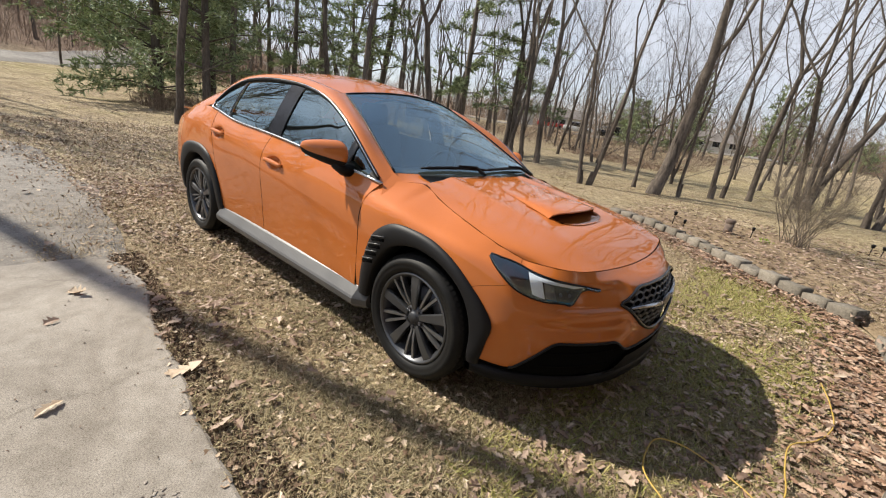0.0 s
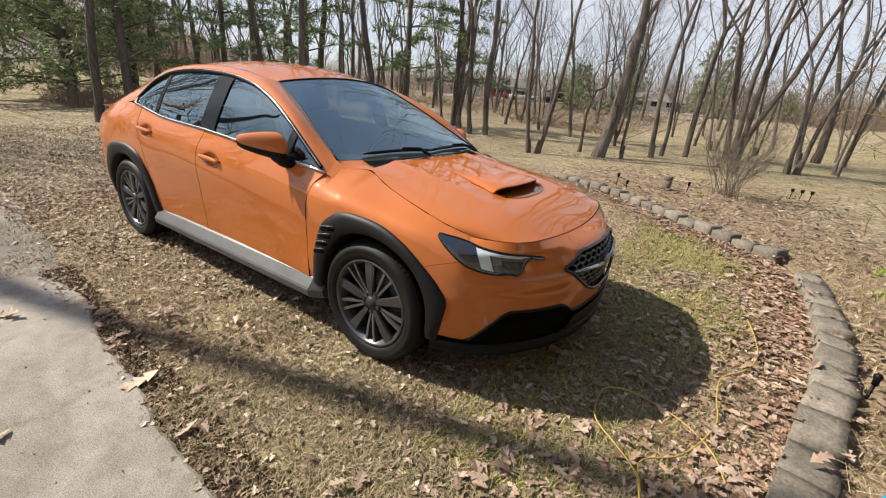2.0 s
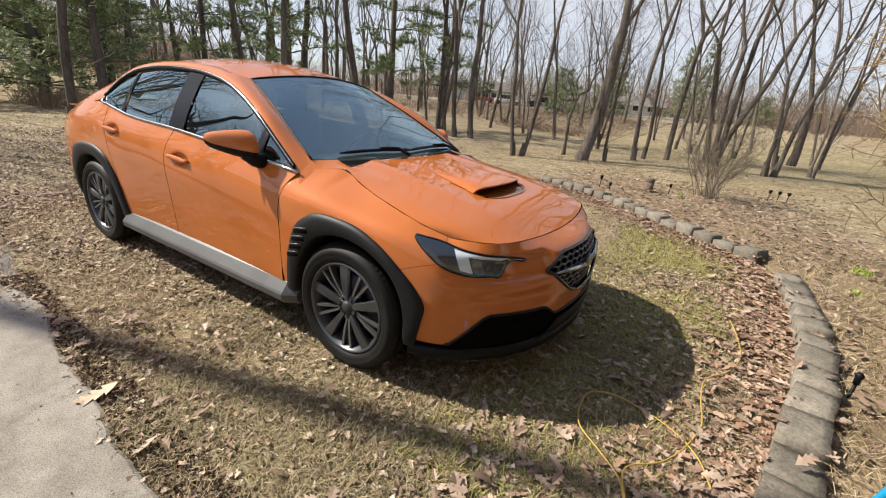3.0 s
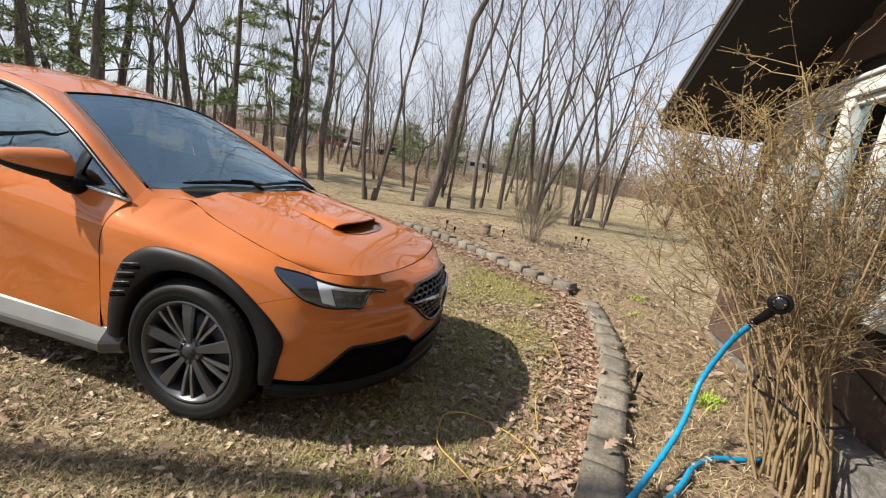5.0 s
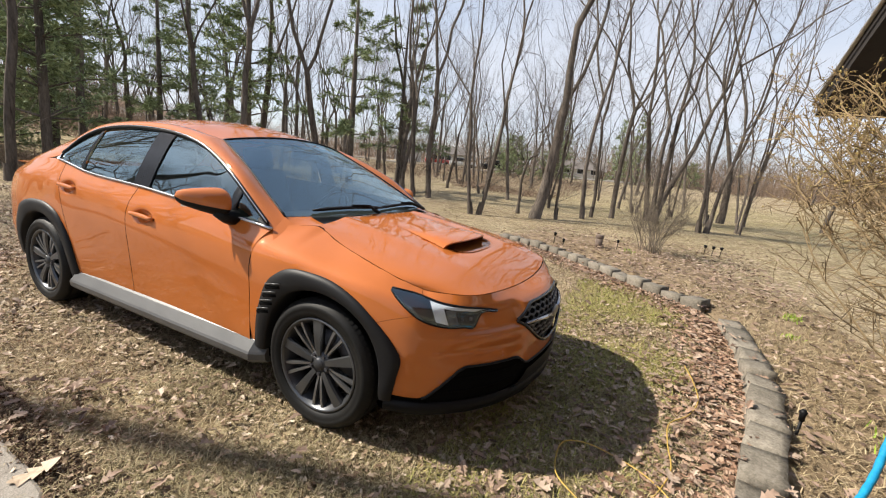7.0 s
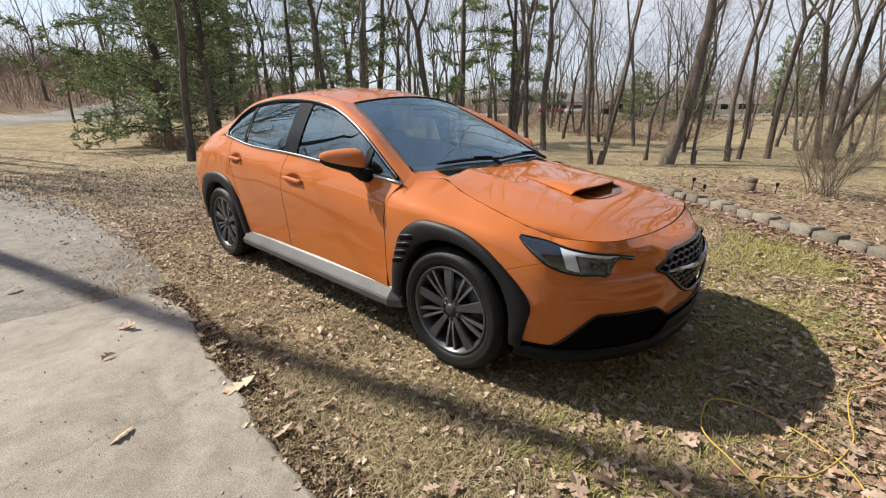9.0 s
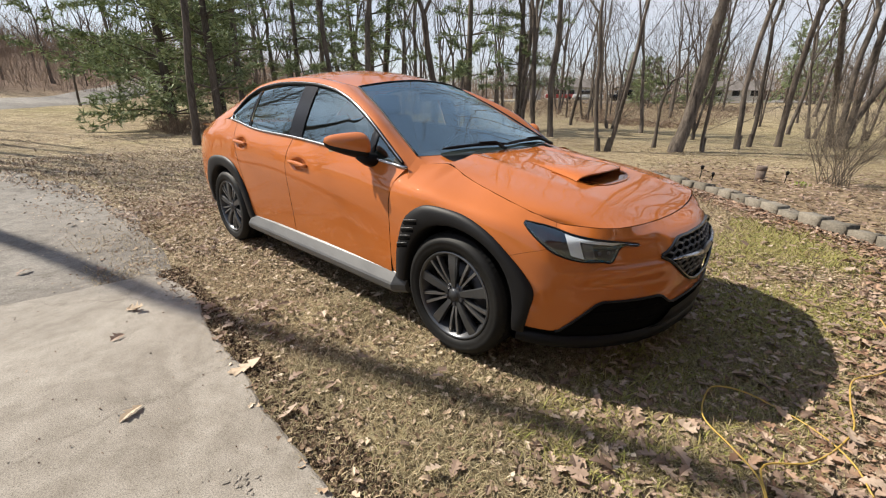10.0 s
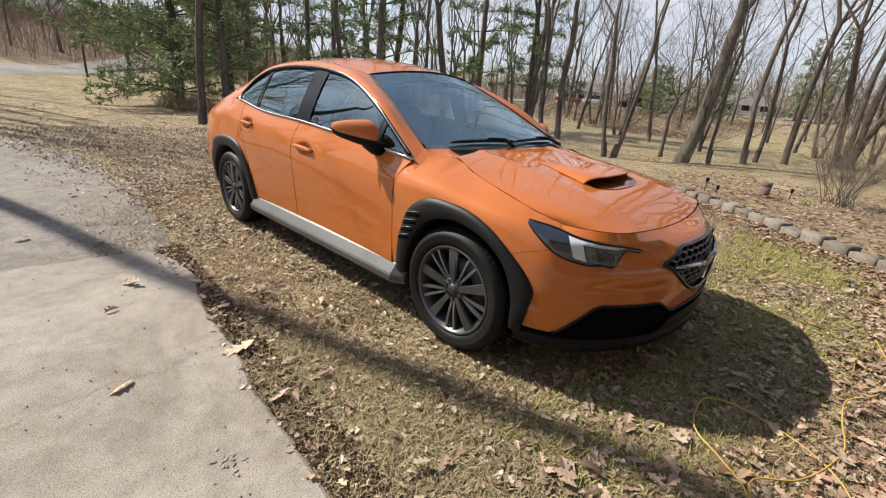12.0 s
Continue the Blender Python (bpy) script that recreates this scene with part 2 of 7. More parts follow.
def concrete_build(nt, b):
    big = noise_node(nt, 0.9, 7, 0.7, distort=0.8)
    mid = noise_node(nt, 9, 6, 0.7)
    fine = noise_node(nt, 190, 4, 0.85)
    tc = nt.nodes.new("ShaderNodeTexCoord")
    pit, crack = nt.nodes.new("ShaderNodeTexVoronoi"), nt.nodes.new("ShaderNodeTexVoronoi")
    pit.inputs["Scale"].default_value = 55
    crack.feature, crack.inputs["Scale"].default_value = "DISTANCE_TO_EDGE", 0.42
    warp = noise_node(nt, 2.2, 6, 0.7)
    add = nt.nodes.new("ShaderNodeVectorMath")
    add.operation = "MULTIPLY_ADD"
    add.inputs[1].default_value = (0.5, 0.5, 0.0)
    nt.links.new(warp.outputs["Color"], add.inputs[0])
    nt.links.new(tc.outputs["Object"], add.inputs[2])
    nt.links.new(tc.outputs["Object"], pit.inputs["Vector"])
    nt.links.new(add.outputs[0], crack.inputs["Vector"])
    base = ramp(nt, big.outputs[0], [(0.28, (0.235, 0.205, 0.17)), (0.5, (0.36, 0.325, 0.28)), (0.72, (0.46, 0.42, 0.365))]).outputs[0]
    c2 = ramp(nt, fine.outputs[0], [(0.36, (0.35, 0.35, 0.35)), (0.54, (1, 1, 1)), (0.68, (1.35, 1.35, 1.35))]).outputs[0]
    c3 = ramp(nt, mid.outputs[0], [(0.3, (0.72, 0.71, 0.69)), (0.6, (1, 1, 1))]).outputs[0]
    pits = ramp(nt, pit.outputs["Distance"], [(0.06, (0.35, 0.33, 0.3)), (0.17, (1, 1, 1))]).outputs[0]
    lines = ramp(nt, crack.outputs["Distance"], [(0.0015, (0.25, 0.22, 0.19)), (0.005, (1, 1, 1))]).outputs[0]
    c = mix_col(nt, 0.8, base, c2, "MULTIPLY")
    c = mix_col(nt, 0.9, c, c3, "MULTIPLY")
    c = mix_col(nt, 0.75, c, pits, "MULTIPLY")
    nt.links.new(mix_col(nt, 0.3, c, lines, "MULTIPLY"), b.inputs["Base Color"])
    bump(nt, b, fine.outputs[0], 0.5, 0.004)


CONCRETE = mat("worn_concrete", concrete_build, rough=0.9, spec=0.2)


def asphalt_build(nt, b):
    big = noise_node(nt, 0.8, 6, 0.7)
    fine = noise_node(nt, 110, 4, 0.85)
    c1 = ramp(nt, fine.outputs[0], [(0.3, (0.11, 0.10, 0.09)), (0.55, (0.28, 0.26, 0.232)), (0.75, (0.46, 0.43, 0.39))]).outputs[0]
    c2 = ramp(nt, big.outputs[0], [(0.35, (0.72, 0.7, 0.68)), (0.65, (1, 1, 1))]).outputs[0]
    mid = noise_node(nt, 7, 7, 0.8, distort=0.5)
    c3 = ramp(nt, mid.outputs[0], [(0.34, (0.55, 0.53, 0.5)), (0.5, (1, 1, 1)), (0.68, (1.3, 1.28, 1.24))]).outputs[0]
    col = mix_col(nt, 1.0, c1, c2, "MULTIPLY")
    nt.links.new(mix_col(nt, 0.8, col, c3, "MULTIPLY"), b.inputs["Base Color"])
    bump(nt, b, fine.outputs[0], 0.6, 0.008)


ASPHALT = mat("weathered_asphalt", asphalt_build, rough=0.9, spec=0.2)
KERB = mat("edging_concrete", grainy((0.085, 0.074, 0.058), (0.31, 0.275, 0.225), 5, 70, 0.9, 0.010, vary=0.25), rough=0.95, spec=0.15)
MULCH = mat("straw_mulch", grainy((0.085, 0.06, 0.036), (0.40, 0.30, 0.19), 9, 70, 0.8, 0.03, stretch=(1, 0.5, 1)), rough=0.95, spec=0.1)
BARK = mat("grey_bark", grainy((0.038, 0.031, 0.026), (0.215, 0.18, 0.15), 5, 26, 1.0, 0.04, stretch=(1, 1, 0.22), vary=0.25), rough=0.95, spec=0.1)
TWIG = mat("twig_bark", grainy((0.07, 0.058, 0.048), (0.18, 0.152, 0.125), 2, 12, 0.3, 0.01, vary=0.2), rough=0.9, spec=0.1)
BUSH_TWIG = mat("shrub_twig", island([(0.0, (0.11, 0.078, 0.047)), (0.5, (0.25, 0.178, 0.10)), (1.0, (0.41, 0.305, 0.17))]), rough=0.85, spec=0.15)
SHRUB_GREY = mat("grey_shrub_twig", island([(0.0, (0.11, 0.09, 0.07)), (1.0, (0.28, 0.23, 0.175))]), rough=0.9, spec=0.1)
BUD = mat("yellow_bud", island([(0.0, (0.24, 0.15, 0.05)), (0.6, (0.40, 0.28, 0.09)), (1.0, (0.36, 0.31, 0.11))]), rough=0.7)
NEEDLE = mat("pine_needles", island([(0.0, (0.10, 0.13, 0.06)), (0.6, (0.28, 0.34, 0.16)), (1.0, (0.44, 0.50, 0.26))]), rough=0.7, spec=0.25)
BRUSH = mat("dry_brush", island([(0.0, (0.15, 0.105, 0.075)), (1.0, (0.36, 0.265, 0.195))]), rough=0.95, spec=0.1)
LEAF = mat("dry_oak_leaf", island([(0.0, (0.13, 0.086, 0.062)), (0.35, (0.28, 0.190, 0.138)), (0.75, (0.39, 0.280, 0.208)), (1.0, (0.50, 0.39, 0.30))]), rough=0.65, spec=0.3)
DRIFT = mat("brown_drift_leaf", island([(0.0, (0.14, 0.078, 0.050)), (0.35, (0.29, 0.172, 0.110)), (0.75, (0.40, 0.262, 0.178)), (1.0, (0.50, 0.37, 0.27))]), rough=0.65, spec=0.3)
FRAGMENT = mat("leaf_fragment", island([(0.0, (0.16, 0.10, 0.064)), (0.4, (0.35, 0.245, 0.16)), (0.8, (0.54, 0.42, 0.30)), (1.0, (0.66, 0.55, 0.42))]), rough=0.75, spec=0.2)
PALE_LEAF = mat("pale_leaf", grainy((0.34, 0.25, 0.165), (0.55, 0.44, 0.32), 20, 90, 0.4, 0.002), rough=0.7)
BLADE = mat("straw_blade", island([(0.0, (0.15, 0.10, 0.055)), (0.35, (0.34, 0.255, 0.15)), (0.75, (0.55, 0.44, 0.28)), (0.95, (0.38, 0.31, 0.17)), (1.0, (0.27, 0.24, 0.10))]), rough=0.8, spec=0.2)
GREENISH = mat("waking_grass", island([(0.0, (0.20, 0.16, 0.05)), (0.4, (0.40, 0.34, 0.14)), (0.75, (0.36, 0.35, 0.10)), (1.0, (0.22, 0.25, 0.06))]), rough=0.8, spec=0.2)
MATTED = mat("matted_grass", island([(0.0, (0.10, 0.078, 0.042)), (0.35, (0.26, 0.205, 0.115)), (0.7, (0.44, 0.365, 0.225)), (1.0, (0.30, 0.26, 0.13))]), rough=0.85, spec=0.2)
CHIP = mat("concrete_chip", grainy((0.17, 0.15, 0.128), (0.36, 0.325, 0.28), 60, 400, 0.5, 0.002, vary=0.3), rough=0.95, spec=0.1)
SOIL_CRUMB = mat("soil_crumb", island([(0.0, (0.045, 0.030, 0.020)), (0.7, (0.15, 0.10, 0.066)), (1.0, (0.30, 0.22, 0.15))]), rough=0.95, spec=0.1)
SPROUT = mat("green_sprout", island([(0.0, (0.25, 0.38, 0.03)), (1.0, (0.42, 0.55, 0.08))]), rough=0.6)
SIDING = mat("brown_siding", grainy((0.062, 0.037, 0.027), (0.105, 0.066, 0.05), 3, 40, 0.35, 0.004, stretch=(1, 0.25, 1), vary=0.07), rough=0.75)
SOFFIT = mat("dark_soffit", grainy((0.011, 0.008, 0.007), (0.022, 0.017, 0.015), 3, 30, 0.3, 0.004), rough=0.85)
WHITE = mat("white_paint", grainy((0.50, 0.505, 0.49), (0.61, 0.615, 0.60), 4, 60, 0.12, 0.002), rough=0.5)
SHINGLE = mat("roof_shingle", grainy((0.05, 0.045, 0.04), (0.13, 0.115, 0.10), 6, 90, 0.6, 0.01), rough=0.95)
HOSE = mat("blue_hose", grainy((0.0, 0.17, 0.36), (0.012, 0.33, 0.58), 30, 500, 0.5, 0.002), rough=0.55)
CORD = mat("yellow_cord", grainy((0.36, 0.23, 0.045), (0.50, 0.34, 0.075), 6, 60, 0.2, 0.001), rough=0.6)
ROCK = mat("grey_rock", grainy((0.07, 0.065, 0.06), (0.27, 0.255, 0.23), 4, 40, 0.8, 0.02), rough=0.9)
INTERIOR = mat("room_dark", grainy((0.05, 0.045, 0.04), (0.10, 0.09, 0.08), 1, 8), rough=0.9)
FAR_WALL = mat("pale_house_wall", grainy((0.42, 0.40, 0.36), (0.55, 0.53, 0.48), 1, 6), rough=0.85)
FAR_ROOF = mat("far_roof", grainy((0.10, 0.085, 0.075), (0.17, 0.15, 0.135), 1, 6), rough=0.9)
TERRACOTTA = mat("weathered_clay", grainy((0.07, 0.05, 0.04), (0.19, 0.14, 0.11), 20, 120, 0.5, 0.003), rough=0.85)


# building helpers
def obj(name, verts, faces, material, parent=None, label="", smooth=True):
    me = bpy.data.meshes.new(name)
    me.from_pydata([tuple(v) for v in verts], [], faces)
    me.materials.append(material)
    if smooth:
        me.polygons.foreach_set("use_smooth", [True] * len(me.polygons))
    me.update()
    ob = new(name, me)
    if parent:
        ob.parent = parent
    if label:
        ob["label"] = label
    return ob


def part(name, bm, material, parent, label="", smooth=False):
    me = bpy.data.meshes.new(name)
    bm.to_mesh(me)
    bm.free()
    me.materials.append(material)
    if smooth:
        me.polygons.foreach_set("use_smooth", [True] * len(me.polygons))
    ob = new(name, me)
    ob.parent = parent
    if label:
        ob["label"] = label
    return ob


def thing(name, label, category, group="", kind="", at=None):
    return tagged(new_at(name, at), label, category, group, kind)


def new_at(name, at):
    ob = new(name)
    ob.empty_display_size = 0.2
    if at:
        ob.location = at
    return ob


def box_bm(x0, y0, z0, x1, y1, z1, bevel=0.0, bm=None):
    bm2 = bm or bmesh.new()
    r = bmesh.ops.create_cube(bm2, size=1.0)
    bmesh.ops.scale(bm2, vec=(x1 - x0, y1 - y0, z1 - z0), verts=r["verts"])
    bmesh.ops.translate(bm2, vec=((x0 + x1) / 2, (y0 + y1) / 2, (z0 + z1) / 2), verts=r["verts"])
    if bevel:
        es = list({e for v in r["verts"] for e in v.link_edges})
        bmesh.ops.bevel(bm2, geom=es, offset=bevel, segments=2, affect="EDGES", profile=0.6)
    return bm2


def spline(pts):
    """A smooth curve through points; u from 0 to 1 by chord length."""
    p = np.array([tuple(q) for q in pts], float)
    d = np.concatenate([[0], np.cumsum(np.linalg.norm(np.diff(p, axis=0), axis=1))])
    d /= d[-1]
    return hermite(d, p)


def hermite(keys, vals):
    k, p = np.array(keys, float), np.array(vals, float)
    if p.ndim == 1:
        p = p[:, None]
    sl = np.diff(p, axis=0) / np.diff(k)[:, None]
    m = np.zeros_like(p)
    m[0], m[-1] = sl[0], sl[-1]
    if len(k) > 2:
        h = np.diff(k)
        m[1:-1] = (sl[:-1] * h[1:, None] + sl[1:] * h[:-1, None]) / (h[1:] + h[:-1])[:, None]

    def f(u):
        u = min(max(float(u), k[0]), k[-1])
        i = min(int(np.searchsorted(k, u, side="right")) - 1, len(k) - 2)
        h = k[i + 1] - k[i]
        t = (u - k[i]) / h
        a = p[i] * (1 + 2 * t) * (1 - t) ** 2 + m[i] * h * t * (1 - t) ** 2
        return a + p[i + 1] * t * t * (3 - 2 * t) + m[i + 1] * h * t * t * (t - 1)
    return f


def grid(f, nu, nv, keep=None, flip=False):
    """Vertices and quads of a surface f(a, b), a and b from 0 to 1; keep(point): whether a face stays."""
    vs = [tuple(f(i / nu, j / nv)) for i in range(nu + 1) for j in range(nv + 1)]
    fs = []
    for i in range(nu):
        for j in range(nv):
            q = (i * (nv + 1) + j, (i + 1) * (nv + 1) + j, (i + 1) * (nv + 1) + j + 1, i * (nv + 1) + j + 1)
            if keep and not keep(np.mean([vs[k] for k in q], axis=0)):
                continue
            fs.append(q[::-1] if flip else q)
    return vs, fs


def tube(points, radii, sides=6, closed_end=True):
    """Vertices and faces of a tube along points."""
    pts = [np.array(p, float) for p in points]
    n = len(pts)
    if isinstance(radii, (int, float)):
        radii = [radii] * n
    vs, fs = [], []
    up = np.array((0.0, 0.0, 1.0))
    side0 = None
    for i, p in enumerate(pts):
        d = pts[min(i + 1, n - 1)] - pts[max(i - 1, 0)]
        d /= np.linalg.norm(d) + 1e-9
        if side0 is None:
            side0 = np.cross(d, up if abs(d[2]) < 0.9 else np.array((1.0, 0, 0)))
        side0 = side0 - d * np.dot(side0, d)
        side0 /= np.linalg.norm(side0) + 1e-9
        b = np.cross(d, side0)
        for k in range(sides):
            a = 2 * math.pi * k / sides
            vs.append(p + radii[i] * (math.cos(a) * side0 + math.sin(a) * b))
    for i in range(n - 1):
        for k in range(sides):
            k2 = (k + 1) % sides
            fs.append((i * sides + k, i * sides + k2, (i + 1) * sides + k2, (i + 1) * sides + k))
    if closed_end:
        fs.append(tuple(range(sides))[::-1])
        fs.append(tuple((n - 1) * sides + k for k in range(sides)))
    return vs, fs


def merge(pieces):
    vs, fs = [], []
    for v, f in pieces:
        o = len(vs)
        vs.extend(v)
        fs.extend(tuple(k + o for k in q) for q in f)
    return vs, fs


def lathe(profile, n=48, arc=1.0):
    """Revolve (radius, along) pairs round the y axis."""
    vs, fs = [], []
    m = len(profile)
    for i in range(n):
        a = 2 * math.pi * i / n
        for r, y in profile:
            vs.append((r * math.cos(a), y, r * math.sin(a)))
    for i in range(n):
        for j in range(m - 1):
            i2 = (i + 1) % n
            fs.append((i * m + j, i * m + j + 1, i2 * m + j + 1, i2 * m + j))
    return vs, fs


# ground
def gz(x, y):
    """Height of the lawn."""
    r = math.hypot(x - 0.5, y)
    n = noise.noise((x * 0.13, y * 0.13, 3.0)) * min(0.35, max(0.0, (r - 6) * 0.025)) + noise.noise((x * 1.1, y * 1.1, 7.0)) * 0.012
    # the land climbs towards the woods beyond the driveway
    side = min(1.0, max(0.0, (62 - y) / 26))
    n += (0.045 * (softer(-x - 14) - softer(-x - 70)) + 0.10 * (softer(-x - 38) - softer(-x - 90))) * side
    # and towards the road and houses opposite
    n += 0.052 * (softer(y - 27) - softer(y - 62))
    return n - 0.012


def softer(u):
    return 3.0 * math.log(1.0 + math.exp(min(u, 200.0) / 3.0))


def ground_sheet():
    c = [math.sinh(k / 70 * 5.6) / math.sinh(5.6) * 420 for k in range(-70, 71)]
    vs = [(x, y, gz(x, y)) for x in c for y in c]
    n = len(c)
    fs = [(i * n + j, (i + 1) * n + j, (i + 1) * n + j + 1, i * n + j + 1) for i in range(n - 1) for j in range(n - 1)]
    tagged(obj("ground", vs, fs, GROUND), "dormant straw-coloured lawn with patches of bare soil", "lawn", kind="structure")


ground_sheet()


def slab():
    """Worn concrete apron with a broken rounded edge."""
    edge = spline([(-2.28, -9.0), (-2.26, -4.0), (-2.28, -2.2), (-2.16, -1.66), (-1.8, -1.60), (-1.1, -1.68), (-0.5, -1.74), (0.1, -1.80), (0.7, -1.86), (1.3, -1.96), (1.75, -2.2), (1.9, -3.0), (1.95, -9.0)])
    n = 420
    ring = []
    for k in range(n + 1):
        x, y = edge(k / n)
        w = 0.025 * noise.noise((x * 2.3, y * 2.3, 1)) + 0.014 * noise.noise((x * 11, y * 11, 5))
        ring.append((x + w, y + w))
    vs = [(x, y, 0.011) for x, y in ring] + [(x + 0.0, y + 0.012, 0.004) for x, y in ring] + [(x, y + 0.02, -0.08) for x, y in ring]
    m = n + 1
    fs = [tuple(range(m))]
    for b in (0, 1):
        fs += [(b * m + k, (b + 1) * m + k, (b + 1) * m + k + 1, b * m + k + 1) for k in range(n)]
    ob = obj("driveway_slab", vs, fs, CONCRETE, smooth=False)
    bm = bmesh.new()
    bm.from_mesh(ob.data)
    bmesh.ops.recalc_face_normals(bm, faces=bm.faces)
    bm.to_mesh(ob.data)
    bm.free()
    tagged(ob, "pale worn concrete driveway apron with pitted surface", "driveway", kind="structure")


slab()


def asphalt():
    line = spline([(-2.02, -4.75), (-5, -4.65), (-8.5, -5.3), (-12.5, -7.6), (-17, -8.6), (-22, -7.6), (-27, -4.6), (-32, -0.8), (-38, 4), (-46, 9), (-62, 16)])
    n = 200
    vs = []
    for k in range(n + 1):
        p, q = line(k / n), line(min(k / n + 0.004, 1)) - line(max(k / n - 0.004, 0))
        d = np.array((-q[1], q[0])) / np.linalg.norm(q)
        for w in np.linspace(-3.3, 3.3, 9) * float(np.interp(k / n, [0.08, 0.2], [1.0, 0.72])):
            e = 0.0 if abs(w) < 3 else 0.18 * noise.noise((p[0] * 1.4, w, p[1] * 1.4))
            x, y = p + d * (w + e)
            vs.append((x, y, max(gz(x, y), -0.004) - (0.010 if x > -2.7 else 0.0) + ((0.05 if abs(w) < 2.3 else -0.12) if x < -14 else 0.0) + 0.008 + (0.008 if abs(w) < 3 else 0) ))
    fs = [(i * 9 + j, (i + 1) * 9 + j, (i + 1) * 9 + j + 1, i * 9 + j + 1) for i in range(n) for j in range(8)]
    tagged(obj("road_driveway", vs, fs, ASPHALT), "weathered grey asphalt driveway with a crumbling edge", "driveway", kind="structure")


asphalt()

KERB_FAR = spline([(1.98, 3.05), (1.5, 3.48), (0.9, 4.05), (0.25, 4.75), (-0.5, 5.4), (-1.4, 5.9)])
KERB_NEAR = spline([(2.12, 2.55), (2.15, 1.7), (2.1, 0.9), (1.97, 0.15), (1.83, -0.5), (1.72, -1.1), (1.70, -1.6)])


def garden_bed():
    rim = [KERB_NEAR(1 - k / 24) for k in range(25)] + [KERB_FAR(k / 24) for k in range(25)]
    m, nv = len(rim), 14
    vs = []
    for k, (x, y) in enumerate(rim):
        if k < 25:
            x2, y2 = 3.3, y + 0.1
        else:
            u = (k - 25) / 24
            x2, y2 = 3.3 - 4.0 * u ** 1.5, 3.2 + 5.0 * min(1, u * 1.6)
        for j in range(nv + 1):
            s = j / nv
            px, py = x + (x2 - x) * s, y + (y2 - y) * s
            lift = 0.055 * min(1.0, s * 8) * min(1.0, (1 - s) * 3 + (0.6 if k < 25 else 0.0))
            vs.append((px, py, max(gz(px, py), 0) + lift + 0.004 + 0.02 * noise.noise((px * 3, py * 3, 2))))
    fs = [(i * (nv + 1) + j, (i + 1) * (nv + 1) + j, (i + 1) * (nv + 1) + j + 1, i * (nv + 1) + j + 1) for i in range(m - 1) for j in range(nv)]
    tagged(obj("garden_ground", vs, fs, MULCH), "garden bed covered with dry straw and leaf mulch", "garden bed", kind="structure")


garden_bed()


# house with its gable end towards the car
def wall_x(y):
    return 3.18 + 0.05 * y


